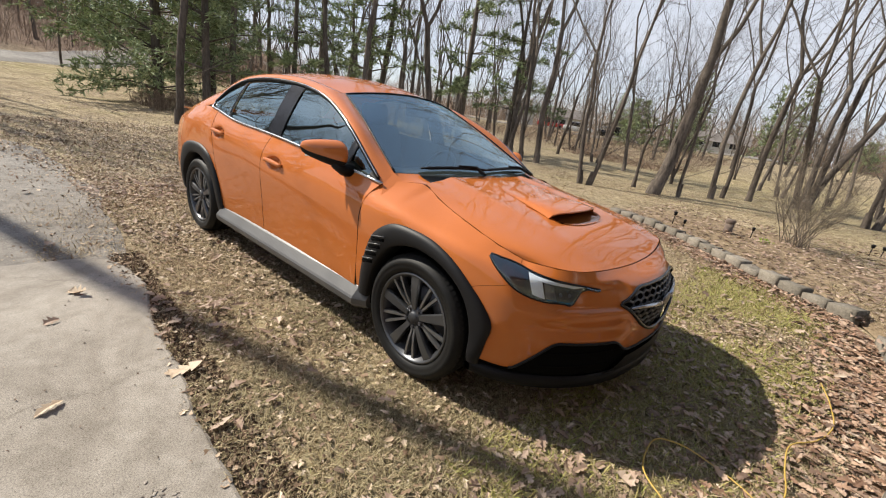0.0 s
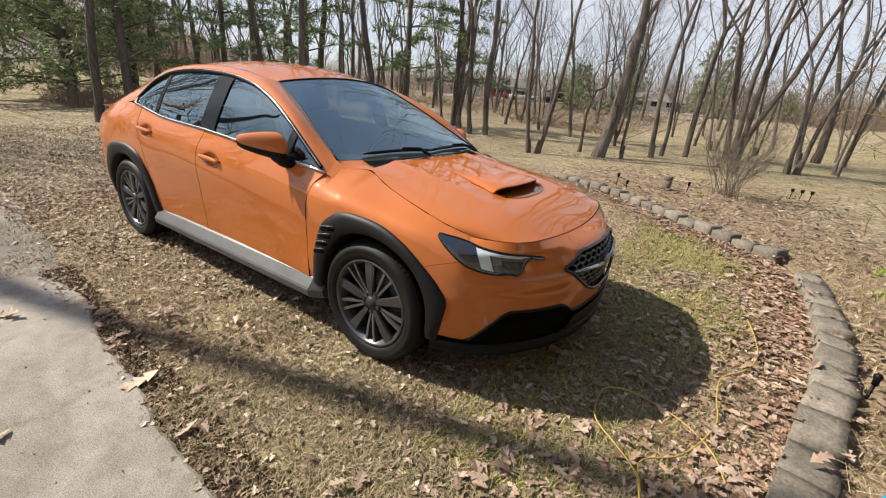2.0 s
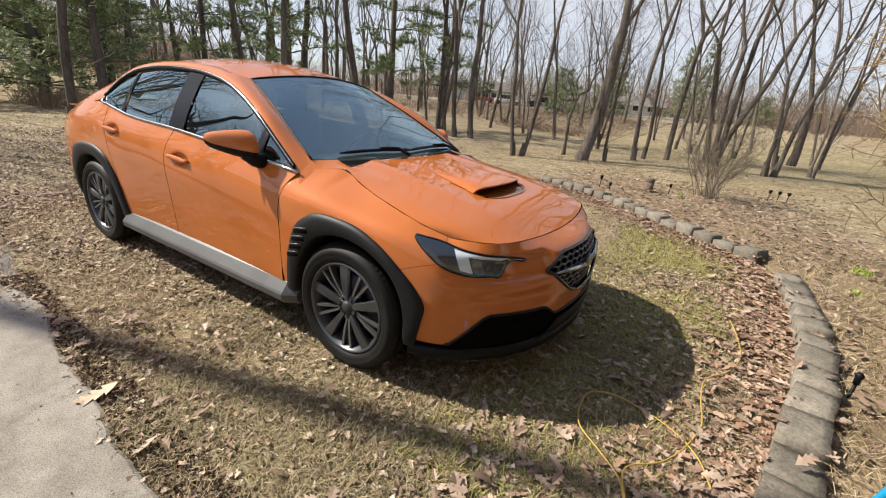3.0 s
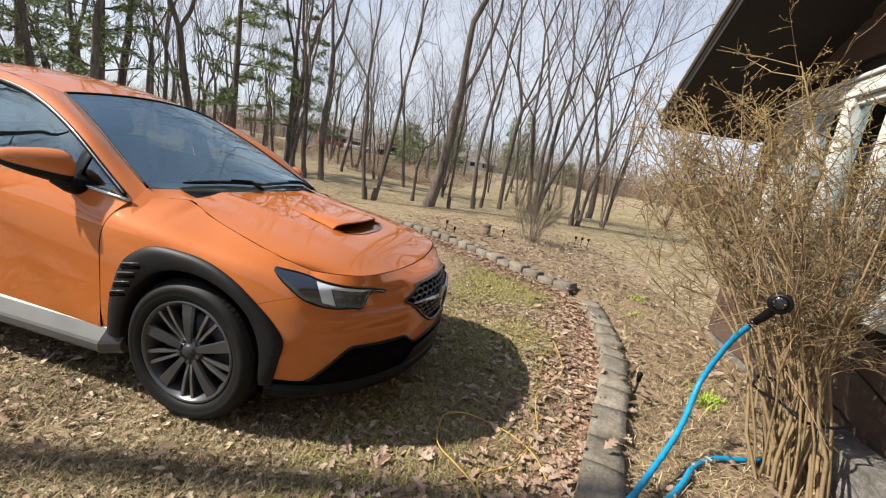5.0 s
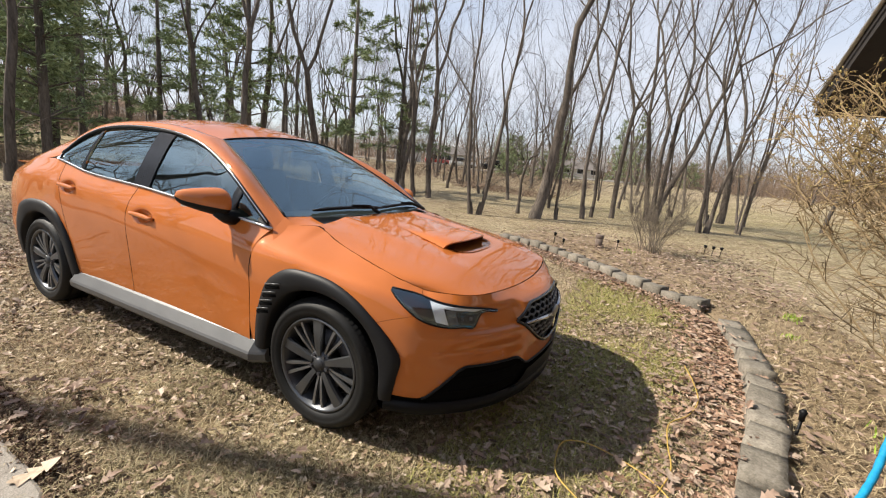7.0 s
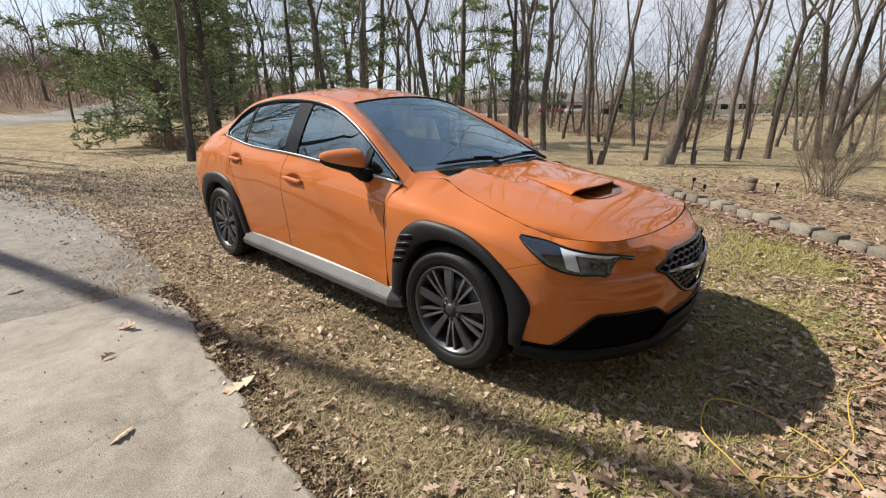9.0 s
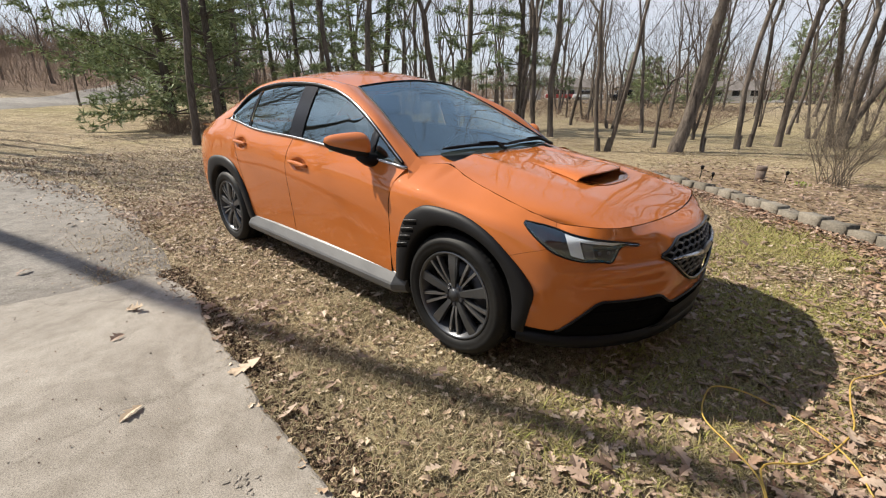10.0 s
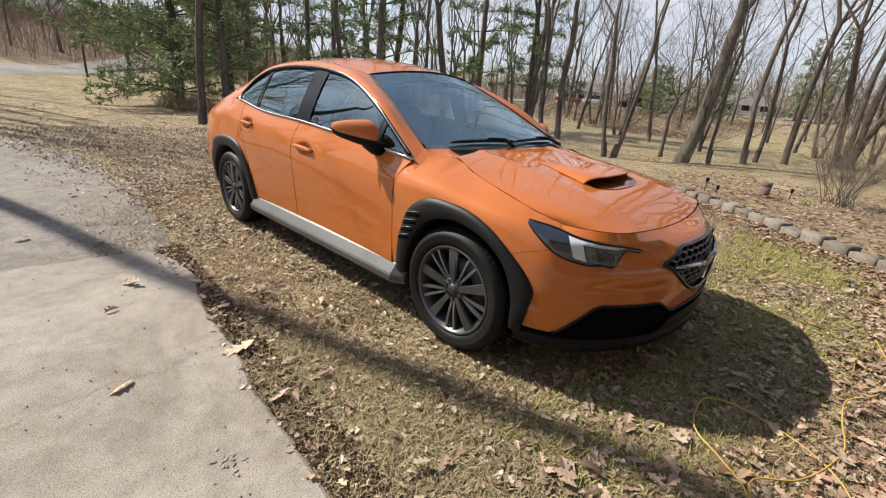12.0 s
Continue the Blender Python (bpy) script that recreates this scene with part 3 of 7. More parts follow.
def house():
    h = thing("house", "brown lap-sided house gable with white window and dark soffit", "house", at=(4.5, -2.0, 0))
    h.location = (0, 0, 0)
    y0, y1, ridge, z_e, pitch = -9.4, 2.34, -3.5, 2.24, 0.467

    def top(y):
        return z_e + pitch * (y1 - y if y > ridge else y - y0)
    # window opening
    wy0, wy1, wz0, wz1 = -0.06, 1.98, 0.90, 2.18
    step = 0.29
    zb = 0.12
    while zb < 4.9:
        zt = zb + step
        spans = []
        lo, hi = y0, y1
        if zt > z_e:
            hi = y1 - max(0.0, (zb - z_e) / pitch)
            lo = y0 + max(0.0, (zb - z_e) / pitch)
        if hi - lo < 0.3:
            break
        if zt > wz0 + 0.01 and zb < wz1 - 0.01:
            spans = [(lo, wy0), (wy1, hi)]
        else:
            spans = [(lo, hi)]
        for a, b in spans:
            vs, fs = [], []
            for yy in (a, b):
                x = wall_x(yy)
                ztop = min(zt + 0.015, top(yy) + 0.4)
                vs += [(x - 0.020, yy, zb), (x - 0.004, yy, ztop), (x + 0.012, yy, ztop), (x + 0.012, yy, zb)]
            fs = [(0, 4, 5, 1), (1, 5, 6, 2), (3, 7, 4, 0), (0, 1, 2, 3), (7, 6, 5, 4)]
            obj("siding_board", vs, fs, SIDING, h, smooth=False)
        zb += step
    # solid wall behind the boards, with the opening through it
    bm = bmesh.new()
    for a, b, c, d in ((y0, wy0, 0, z_e), (wy1, y1, 0, z_e), (wy0, wy1, 0, wz0), (wy0, wy1, wz1, z_e)):
        vs = []
        for xo in (0.013, 0.16):
            vs += [bm.verts.new((wall_x(yy) + xo, yy, zz)) for yy, zz in ((a, c), (b, c), (b, d), (a, d))]
        for q in ((0, 1, 2, 3), (7, 6, 5, 4), (0, 4, 5, 1), (1, 5, 6, 2), (2, 6, 7, 3), (3, 7, 4, 0)):
            bm.faces.new([vs[i] for i in q])
    vs = [bm.verts.new((wall_x(yy) + 0.02, yy, zz)) for yy, zz in ((y0, z_e), (y1, z_e), (ridge, top(ridge)))]
    bm.faces.new(vs)
    part("wall", bm, SOFFIT, h)
    # long side wall towards the back
    part("wall", box_bm(3.4, y1 - 0.15, 0, 12, y1, z_e), SIDING, h)
    part("wall", box_bm(3.4, y0, 0, 12, y0 + 0.15, z_e), SIDING, h)
    part("wall", box_bm(11.9, y0, 0, 12, y1, z_e), SIDING, h)
    # foundation
    bm = bmesh.new()
    vs = [bm.verts.new(p) for p in [(wall_x(y0) + 0.004, y0, -0.1), (wall_x(y1) + 0.004, y1, -0.1), (wall_x(y1) + 0.004, y1, 0.13), (wall_x(y0) + 0.004, y0, 0.13)]]
    bm.faces.new(vs)
    part("foundation", bm, ROCK, h)
    # roof planes with rake overhang
    for sgn, ya in ((1, y1 + 0.45), (-1, y0 - 0.45)):
        za, zr = top(y1) - pitch * 0.45 + 0.05, top(ridge) + 0.05
        bm = bmesh.new()
        pts = [(2.43, ya, za), (12.4, ya, za), (12.4, ridge, zr), (2.43, ridge, zr)]
        lo = [bm.verts.new(p) for p in pts]
        hi = [bm.verts.new((p[0], p[1], p[2] + 0.14)) for p in pts]
        bm.faces.new(lo[::-1])
        bm.faces.new(hi)
        for i in range(4):
            bm.faces.new([lo[i], lo[(i + 1) % 4], hi[(i + 1) % 4], hi[i]])
        bmesh.ops.recalc_face_normals(bm, faces=bm.faces)
        roof = part("roof", bm, SOFFIT, h, "dark brown soffit and rake boards")
        # shingle courses stick out along the rake
        n = 44
        for i in range(n):
            a, b = i / n, (i + 0.96) / n
            ys, zs = [ya + (ridge - ya) * s for s in (a, b)], [za + (zr - za) * s for s in (a, b)]
            vs = [(2.40, ys[0], zs[0] + 0.145), (2.40, ys[1], zs[1] + 0.145), (4.4, ys[1], zs[1] + 0.145), (4.4, ys[0], zs[0] + 0.145)]
            vs += [(x, y, z + (0.022 if q in (0, 3) else 0.010)) for q, (x, y, z) in enumerate(vs)]
            obj("shingle", vs, [(0, 1, 5, 4), (4, 5, 6, 7), (0, 4, 7, 3), (3, 2, 1, 0), (1, 2, 6, 5)], SHINGLE, roof, smooth=False)
        obj("drip_edge", *tube([(2.395, ya, za + 0.10), (2.395, ridge, zr + 0.10)], 0.014, 6), FAR_WALL, roof)
        bm = bmesh.new()
        vs = [bm.verts.new(p) for p in [(4.4, ya, za + 0.15), (12.4, ya, za + 0.15), (12.4, ridge, zr + 0.15), (4.4, ridge, zr + 0.15)]]
        bm.faces.new(vs)
        part("roof_covering", bm, SHINGLE, roof)
    # window
    w = new("window")
    w.parent = h
    w["label"] = "white-framed picture window with narrow side sashes"

    def bar(name, ya, yb, za, zb2, out=0.05, deep=0.04, material=WHITE, label=""):
        bm = bmesh.new()
        vs = []
        for xo in (-out, deep):
            vs += [bm.verts.new((wall_x(yy) + xo, yy, zz)) for yy, zz in ((ya, za), (yb, za), (yb, zb2), (ya, zb2))]
        for q in ((0, 1, 2, 3), (7, 6, 5, 4), (0, 4, 5, 1), (1, 5, 6, 2), (2, 6, 7, 3), (3, 7, 4, 0)):
            bm.faces.new([vs[i] for i in q])
        bmesh.ops.bevel(bm, geom=bm.edges[:], offset=0.004, segments=1, affect="EDGES")
        return part(name, bm, material, w, label)
    bar("window_head", wy0 - 0.42, wy1 + 0.06, wz1, wz1 + 0.10, 0.055)
    bar("window_head", wy0 - 0.42, wy1 + 0.06, wz1 + 0.103, wz1 + 0.13, 0.075)
    bar("window_sill", wy0 - 0.02, wy1 + 0.02, wz0 - 0.07, wz0, 0.075)
    edges = [wy0, 0.29, 0.72, 1.18, 1.58, wy1]
    for yv in edges:
        wd = 0.045 if yv in (wy0, wy1) else 0.05
        bar("mullion", yv - wd, yv + wd, wz0 + 0.002, wz1 - 0.002, 0.045)
    for a, b in zip(edges[:-1], edges[1:]):
        bar("sash", a + 0.055, b - 0.055, wz0 + 0.004, wz0 + 0.05, 0.02, 0.03)
        bar("sash", a + 0.055, b - 0.055, wz1 - 0.05, wz1 - 0.004, 0.02, 0.03)
        bm = bmesh.new()
        vs = [bm.verts.new((wall_x(yy) + 0.012, yy, zz)) for yy, zz in ((a + 0.04, wz0 + 0.03), (b - 0.04, wz0 + 0.03), (b - 0.04, wz1 - 0.03), (a + 0.04, wz1 - 0.03))]
        bm.faces.new(vs)
        part("pane", bm, WINDOW_GLASS, w).visible_shadow = False
    for ya, yb in ((wy0 - 0.42, wy0 - 0.055),):
        sh = new("shutter")
        sh.parent = h
        sh["label"] = "white board shutter"
        nb = 4
        for i in range(nb):
            a, b = ya + (yb - ya) * i / nb + 0.003, ya + (yb - ya) * (i + 1) / nb - 0.003
            o = bar("board", a, b, wz0 - 0.085, wz1 - 0.004, 0.052, -0.024)
            o.parent = sh
        for za in (wz0 + 0.02, wz1 - 0.25):
            o = bar("batten", ya + 0.01, yb - 0.01, za, za + 0.10, 0.075, -0.053)
            o.parent = sh
    # corner board
    bm = box_bm(wall_x(y1) - 0.03, y1 - 0.10, 0.13, wall_x(y1) + 0.10, y1 + 0.02, z_e - 0.12, 0.004)
    part("corner_board", bm, SIDING, h)
    # dim room behind the window
    part("room", box_bm(3.42, wy0 - 1.2, 0.02, 8.0, 2.15, 0.06), INTERIOR, h)
    part("room", box_bm(7.9, wy0 - 1.2, 0.07, 8.0, 2.15, 2.4), INTERIOR, h)
    part("room", box_bm(3.42, wy0 - 1.2, 2.36, 8.0, 2.15, 2.4), INTERIOR, h)
    part("room", box_bm(3.42, 2.1, 0.07, 8.0, 2.15, 2.35), INTERIOR, h)
    part("room", box_bm(3.42, wy0 - 1.25, 0.07, 8.0, wy0 - 1.2, 2.37), INTERIOR, h)


house()


# the car: x forward from the front axle, y to its left, z up
car = thing("car", "orange four-door sports sedan with black wheel-arch cladding, parked on grass", "car")
PLAN = [(-3.78, 0), (-3.76, -0.35), (-3.66, -0.62), (-3.46, -0.79), (-3.15, -0.868), (-2.675, -0.893), (-1.9, -0.893), (-1.2, -0.893), (-0.5, -0.893), (0, -0.895),
        (0.3, -0.885), (0.5, -0.83), (0.65, -0.71), (0.76, -0.55), (0.83, -0.38), (0.87, -0.18), (0.885, 0)]
_pl = np.array(PLAN, float)
_q = np.concatenate([[0], np.cumsum(np.linalg.norm(np.diff(_pl, axis=0), axis=1))])
_q -= _q[9]
plan = hermite(np.concatenate([_q, [2 * _q[-1] - _q[-2]]]), np.vstack([_pl, [(0.87, 0.18)]]))
Q_REAR, Q_NOSE = _q[0], _q[-1]
VKEYS = (0, 0.16, 0.3, 0.48, 0.66, 0.82, 1.0)
# (inset, height) from sill to shoulder at stations along the side
SIDE = [
    (-4.37, [(0.08, 0.22), (0.02, 0.36), (0, 0.5), (0, 0.62), (0.02, 0.78), (0.06, 0.90), (0.16, 0.965)]),
    (-3.73, [(0.06, 0.22), (0.02, 0.36), (0, 0.5), (0, 0.62), (0.02, 0.78), (0.06, 0.90), (0.14, 0.965)]),
    (-3.3, [(0.05, 0.22), (0.02, 0.34), (0, 0.48), (0, 0.62), (0.005, 0.78), (0.035, 0.91), (0.10, 0.985)]),
    (-2.675, [(0.05, 0.20), (0.02, 0.32), (0, 0.45), (0, 0.62), (0.004, 0.78), (0.022, 0.93), (0.10, 1.07)]),
    (-2.1, [(0.05, 0.20), (0.035, 0.31), (0.025, 0.42), (0.014, 0.60), (0.006, 0.78), (0.02, 0.90), (0.08, 1.008)]),
    (-1.5, [(0.05, 0.20), (0.04, 0.31), (0.032, 0.42), (0.018, 0.58), (0.004, 0.76), (0.018, 0.87), (0.07, 0.985)]),
    (-0.7, [(0.05, 0.20), (0.03, 0.31), (0.022, 0.42), (0.012, 0.57), (0.004, 0.72), (0.015, 0.82), (0.060, 0.928)]),
    (-0.33, [(0.05, 0.20), (0.02, 0.31), (0.014, 0.42), (0.008, 0.57), (0.002, 0.72), (0.022, 0.81), (0.094, 0.886)]),
]
FRONT = [
    (-0.47, [(0.05, 0.20), (0.03, 0.31), (0.016, 0.42), (0.009, 0.57), (0.003, 0.72), (0.020, 0.815), (0.088, 0.905)]),
    (-0.2, [(0.05, 0.20), (0.02, 0.31), (0.01, 0.42), (0.004, 0.57), (0, 0.71), (0.025, 0.815), (0.25, 0.918)]),
    (0.0, [(0.05, 0.20), (0, 0.31), (0, 0.42), (0, 0.57), (0, 0.70), (0.025, 0.785), (0.185, 0.862)]),
    (0.3, [(0.05, 0.20), (0, 0.30), (0, 0.42), (0, 0.54), (0.004, 0.66), (0.025, 0.742), (0.115, 0.812)]),
    (0.5, [(0.06, 0.19), (0, 0.30), (0, 0.42), (0, 0.52), (0.005, 0.62), (0.03, 0.70), (0.105, 0.75)]),
    (0.7, [(0.06, 0.19), (0, 0.30), (0, 0.42), (0, 0.52), (0.008, 0.61), (0.03, 0.68), (0.066, 0.736)]),
    (0.894, [(0.05, 0.19), (0, 0.30), (0, 0.40), (0, 0.52), (0.012, 0.61), (0.045, 0.68), (0.102, 0.726)]),
    (1.078, [(0.05, 0.19), (0, 0.30), (0, 0.40), (0, 0.52), (0.012, 0.61), (0.055, 0.675), (0.128, 0.721)]),
    (1.48, [(0.05, 0.19), (0, 0.30), (0.005, 0.40), (0, 0.52), (0.01, 0.61), (0.06, 0.68), (0.165, 0.722)]),
]


def section(table):
    along = hermite([s for s, _ in table], [np.array(sec).ravel() for _, sec in table])
    v_grid = np.linspace(0, 1, 81)
    known = {}

    def dense(q):
        k = round(q * 2000)
        if k not in known:
            f = hermite(VKEYS, along(q).reshape(-1, 2))
            known[k] = np.array([f(v) for v in v_grid]).T
        return known[k]

    def f(q, v):
        o, z = dense(q)
        return np.interp(v, v_grid, o), np.interp(v, v_grid, z)

    def inverse(q, z):
        return float(np.interp(z, dense(q)[1], v_grid))
    f.inverse = inverse
    return f


# bonnet
hood_mid = hermite([0, 0.3, 0.6, 0.85, 1.0], [0.948, 0.912, 0.858, 0.79, 0.724])
hood_rim = hermite([0, 0.3, 0.6, 0.85, 1.0], [0.922, 0.868, 0.828, 0.785, 0.752])
hood_wide = hermite([0, 0.3, 0.6, 0.85, 1.0], [0.628, 0.70, 0.752, 0.760, 0.728])


def hood_at(a, b):
    w = abs(b)
    x0 = -0.31 + 0.05 * w ** 2
    x1 = 0.718 - 0.10 * w ** 2 - 0.168 * w ** 14
    x = x0 + (x1 - x0) * a
    zc, ze = hood_mid(a)[0], hood_rim(a)[0]
    z = zc + (ze - zc) * w ** 2.2
    # twin ridges that run forward from the screen
    z += 0.010 * math.exp(-((w - 0.62 + 0.08 * a) / 0.10) ** 2) * (1 - a) ** 0.5
    return np.array((x, hood_wide(a)[0] * b * 0.996, z))


def meet_bonnet(table):
    """Let the upper edge of wings and bumper follow the rim of the bonnet."""
    along = hermite([s for s, _ in table], [np.array(sec).ravel() for _, sec in table])
    rim = [hood_at(a, -1) for a in np.linspace(0.0, 1, 60)] + [hood_at(1, b) for b in np.linspace(-1, 0, 60)]
    out = []
    for q in list(np.linspace(-0.47, -0.25, 5)) + list(np.linspace(-0.2, 1.48, 43)):
        sec = along(q).reshape(-1, 2).copy()
        if q > -0.21:
            c = plan(q)
            d = plan(q + 0.01) - plan(q - 0.01)
            d /= np.linalg.norm(d)
            n = np.array((d[1], -d[0]))
            best = min(rim, key=lambda r: abs(np.dot(r[:2] - c, d)))
            sec[6] = (-np.dot(best[:2] - c, n) - 0.007, best[2] - 0.001)
            sec[5][1] = min(sec[5][1], sec[6][1] - 0.02)
        out.append((q, [tuple(s) for s in sec]))
    return out


side_sec, front_sec = section(SIDE), section(meet_bonnet(FRONT))


def body(q, v, sec, lift=0.0):
    p = plan(q)
    d = plan(q + 0.01) - plan(q - 0.01)
    d /= np.linalg.norm(d)
    n = np.array((d[1], -d[0]))
    o, z = sec(q, v)
    if sec is not side_sec and 0.5 < q:
        # shelf that runs under the lamp to the grille
        s = min(1.0, max(0.0, (z - 0.575) / 0.022))
        w = min(1.0, (q - 0.5) / 0.2) * min(1.0, max(0.0, (1.12 - q) / 0.08))
        o += 0.028 * s * s * (3 - 2 * s) * w * min(1.0, max(0.0, (0.70 - z) / 0.04))
        # flat cheek below it
        o += 0.016 * math.exp(-((z - 0.50) / 0.04) ** 2) * w
    if sec is side_sec:
        for hx, hz in ((-1.40, 0.822), (-2.295, 0.903)):
            e = ((q - hx) / 0.085) ** 2 + ((z - hz) / 0.036) ** 2
            if e < 4:
                o += 0.024 * math.exp(-e * e)
    xy = p - n * (o - lift)
    return np.array((xy[0], min(xy[1], 0.0) if q > 1.3 else xy[1], z))


def v_at(q, z, sec):
    return sec.inverse(q, z)


def on_body(q, z, sec, lift=0.0):
    return body(q, v_at(q, z, sec), sec, lift)


def mirrored(vs, fs, s):
    if s < 0:
        return vs, fs
    return [(v[0], -v[1], v[2]) for v in vs], [q[::-1] for q in fs]


def panel(name, q0, q1, sec, parent, nu, nv, keep=None, low=None, high=None, lift=0.0, material=PAINT, label="", both=True, q_low=None):
    """A piece of the body between two stations, on both sides. low, high: heights as functions of the station, or None for the section's ends."""
    def f(a, b):
        v = b
        for _ in range(3):
            q = q0(v) + (q1(v) - q0(v)) * a
            v0 = v_at(q, low(q), sec) if low else 0.0
            v1 = v_at(q, high(q), sec) if high else 1.0
            v = v0 + (v1 - v0) * b
        return body(q, v, sec, lift)
    vs, fs = grid(f, nu, nv, keep)
    out = []
    for s in ((-1, 1) if both else (-1,)):
        v2, f2 = mirrored(vs, fs, s)
        out.append(obj(name, v2, f2, material, parent, label))
    return out


def arch(cx, r=0.385):
    return lambda p: (p[0] - cx) ** 2 + (p[2] - 0.325) ** 2 > r * r


def both_arches(p):
    return arch(0.0)(p) and arch(-2.675)(p)


SEAM = 0.003
door_front_line = lambda b: -0.478 + 0.02 * b + 0.30 * max(0.0, b - 0.62) ** 1.8
nose_line = lambda b: min(0.50, 0.31 + 1.05 * max(0.0, b - 0.58))
door_mid_line = lambda b: -1.57 - 0.005 * math.sin(b * 3) + 0.20 * max(0.0, b - 0.70) ** 1.4
rear_cut = lambda b: -2.30 - 0.30 * max(0.0, b - 0.45)
panel("fender", lambda b: door_front_line(b) + SEAM, lambda b: nose_line(b) - 0.0015, front_sec, car, 64, 40, arch(0.0), low=lambda q: 0.30)
panel("front_door", lambda b: door_mid_line(b) + SEAM, lambda b: door_front_line(b) - SEAM, side_sec, car, 64, 56, low=lambda q: 0.30)
panel("rear_door", lambda b: rear_cut(b) + SEAM, lambda b: door_mid_line(b) - SEAM, side_sec, car, 48, 50, arch(-2.675), low=lambda q: 0.30)
panel("quarter_panel", lambda b: -3.30, lambda b: rear_cut(b) - SEAM, side_sec, car, 62, 50, arch(-2.675), low=lambda q: 0.28)
panel("rear_bumper", lambda b: Q_REAR, lambda b: -3.302, side_sec, car, 40, 20)

# filler behind the seam between front door and wing
vs = []
for k in range(25):
    v = 0.5 + 0.5 * k / 24
    q = door_front_line(v)
    deep = 0.008 if v < 0.74 else 0.0025
    vs += [body(q - SEAM * 2, v, side_sec, -deep), body(q + SEAM * 2, v, front_sec, -deep)]
for s in (-1, 1):
    obj("door_jamb", *mirrored(vs, [(2 * k, 2 * k + 1, 2 * k + 3, 2 * k + 2) for k in range(24)], s), PAINT, car)

# lower edge of the painted bumper
bumper_low = lambda q: [float(np.interp(q, [0.3, 0.52, 0.555, 0.70, 0.73, 1.02, 1.05, 1.11, 1.15, 1.48], [0.300, 0.300, 0.306, 0.432, 0.443, 0.437, 0.428, 0.388, 0.380, 0.385]))]
GRILLE_TOP = hermite([1.055, 1.13, 1.3, 1.48], [0.607, 0.652, 0.668, 0.672])
GRILLE_LOW = hermite([1.055, 1.26, 1.32, 1.48], [0.600, 0.470, 0.450, 0.450])


def outside_grille(p):
    y = abs(p[1])
    if y > 0.40:
        return True
    q = Q_NOSE - y * 1.02
    return not (GRILLE_LOW(q)[0] + 0.004 < p[2] < GRILLE_TOP(q)[0] - 0.004)


panel("front_bumper", lambda b: nose_line(b) + 0.0015, lambda b: Q_NOSE, front_sec, car, 110, 44, lambda p: arch(0.0)(p) and outside_grille(p), low=lambda q: bumper_low(q)[0])
panel("lower_bumper", lambda b: 0.36, lambda b: Q_NOSE, front_sec, car, 60, 14, arch(0.0, 0.37), low=lambda q: 0.22, high=lambda q: bumper_low(q)[0] + 0.012, lift=-0.03, material=BLACK, label="black lower bumper with wide intakes")


panel("lip_panel", lambda b: 1.0, lambda b: Q_NOSE, front_sec, car, 30, 10, low=lambda q: 0.225, high=lambda q: float(np.interp(q, [1.0, 1.14, 1.48], [0.235, 0.345, 0.36])), lift=0.004, material=CLAD, label="dark grey panel below the grille")


def bumper_details():
    for s in (-1, 1):
        # splitter lip
        lip = [on_body(q, 0.23, front_sec, 0.012) for q in np.linspace(0.36, Q_NOSE, 40)]
        vs, fs = [], []
        for p in lip:
            vs += [(p[0], p[1], 0.268), (p[0] + 0.012, p[1] * 1.012, 0.258), (p[0] + 0.010, p[1] * 1.010, 0.215), (p[0] - 0.03, p[1] * 0.97, 0.195), (p[0] - 0.08, p[1] * 0.92, 0.20)]
        for i in range(len(lip) - 1):
            fs += [(i * 5 + k, i * 5 + k + 1, i * 5 + 6 + k, i * 5 + 5 + k) for k in range(4)]
        v2, f2 = mirrored(vs, fs, s)
        obj("splitter", v2, f2, BLACK, car, "black front lip")
        # raised rim round the side intake
        rim = [on_body(q, bumper_low(q)[0], front_sec, 0.004) for q in np.linspace(0.54, Q_NOSE, 60)]
        v2, f2 = mirrored(*tube(rim, 0.006, 5), s)
        obj("intake_rim", v2, f2, CLAD, car)
        # horizontal slats in the side intake
        for z in (0.325, 0.385):
            qs = [q for q in np.linspace(0.66, 1.06, 18) if bumper_low(q)[0] > z + 0.02]
            if len(qs) > 3:
                v2, f2 = mirrored(*tube([on_body(q, z, front_sec, -0.016) for q in qs], 0.007, 4), s)
                obj("slat", v2, f2, VOID, car)


bumper_details()


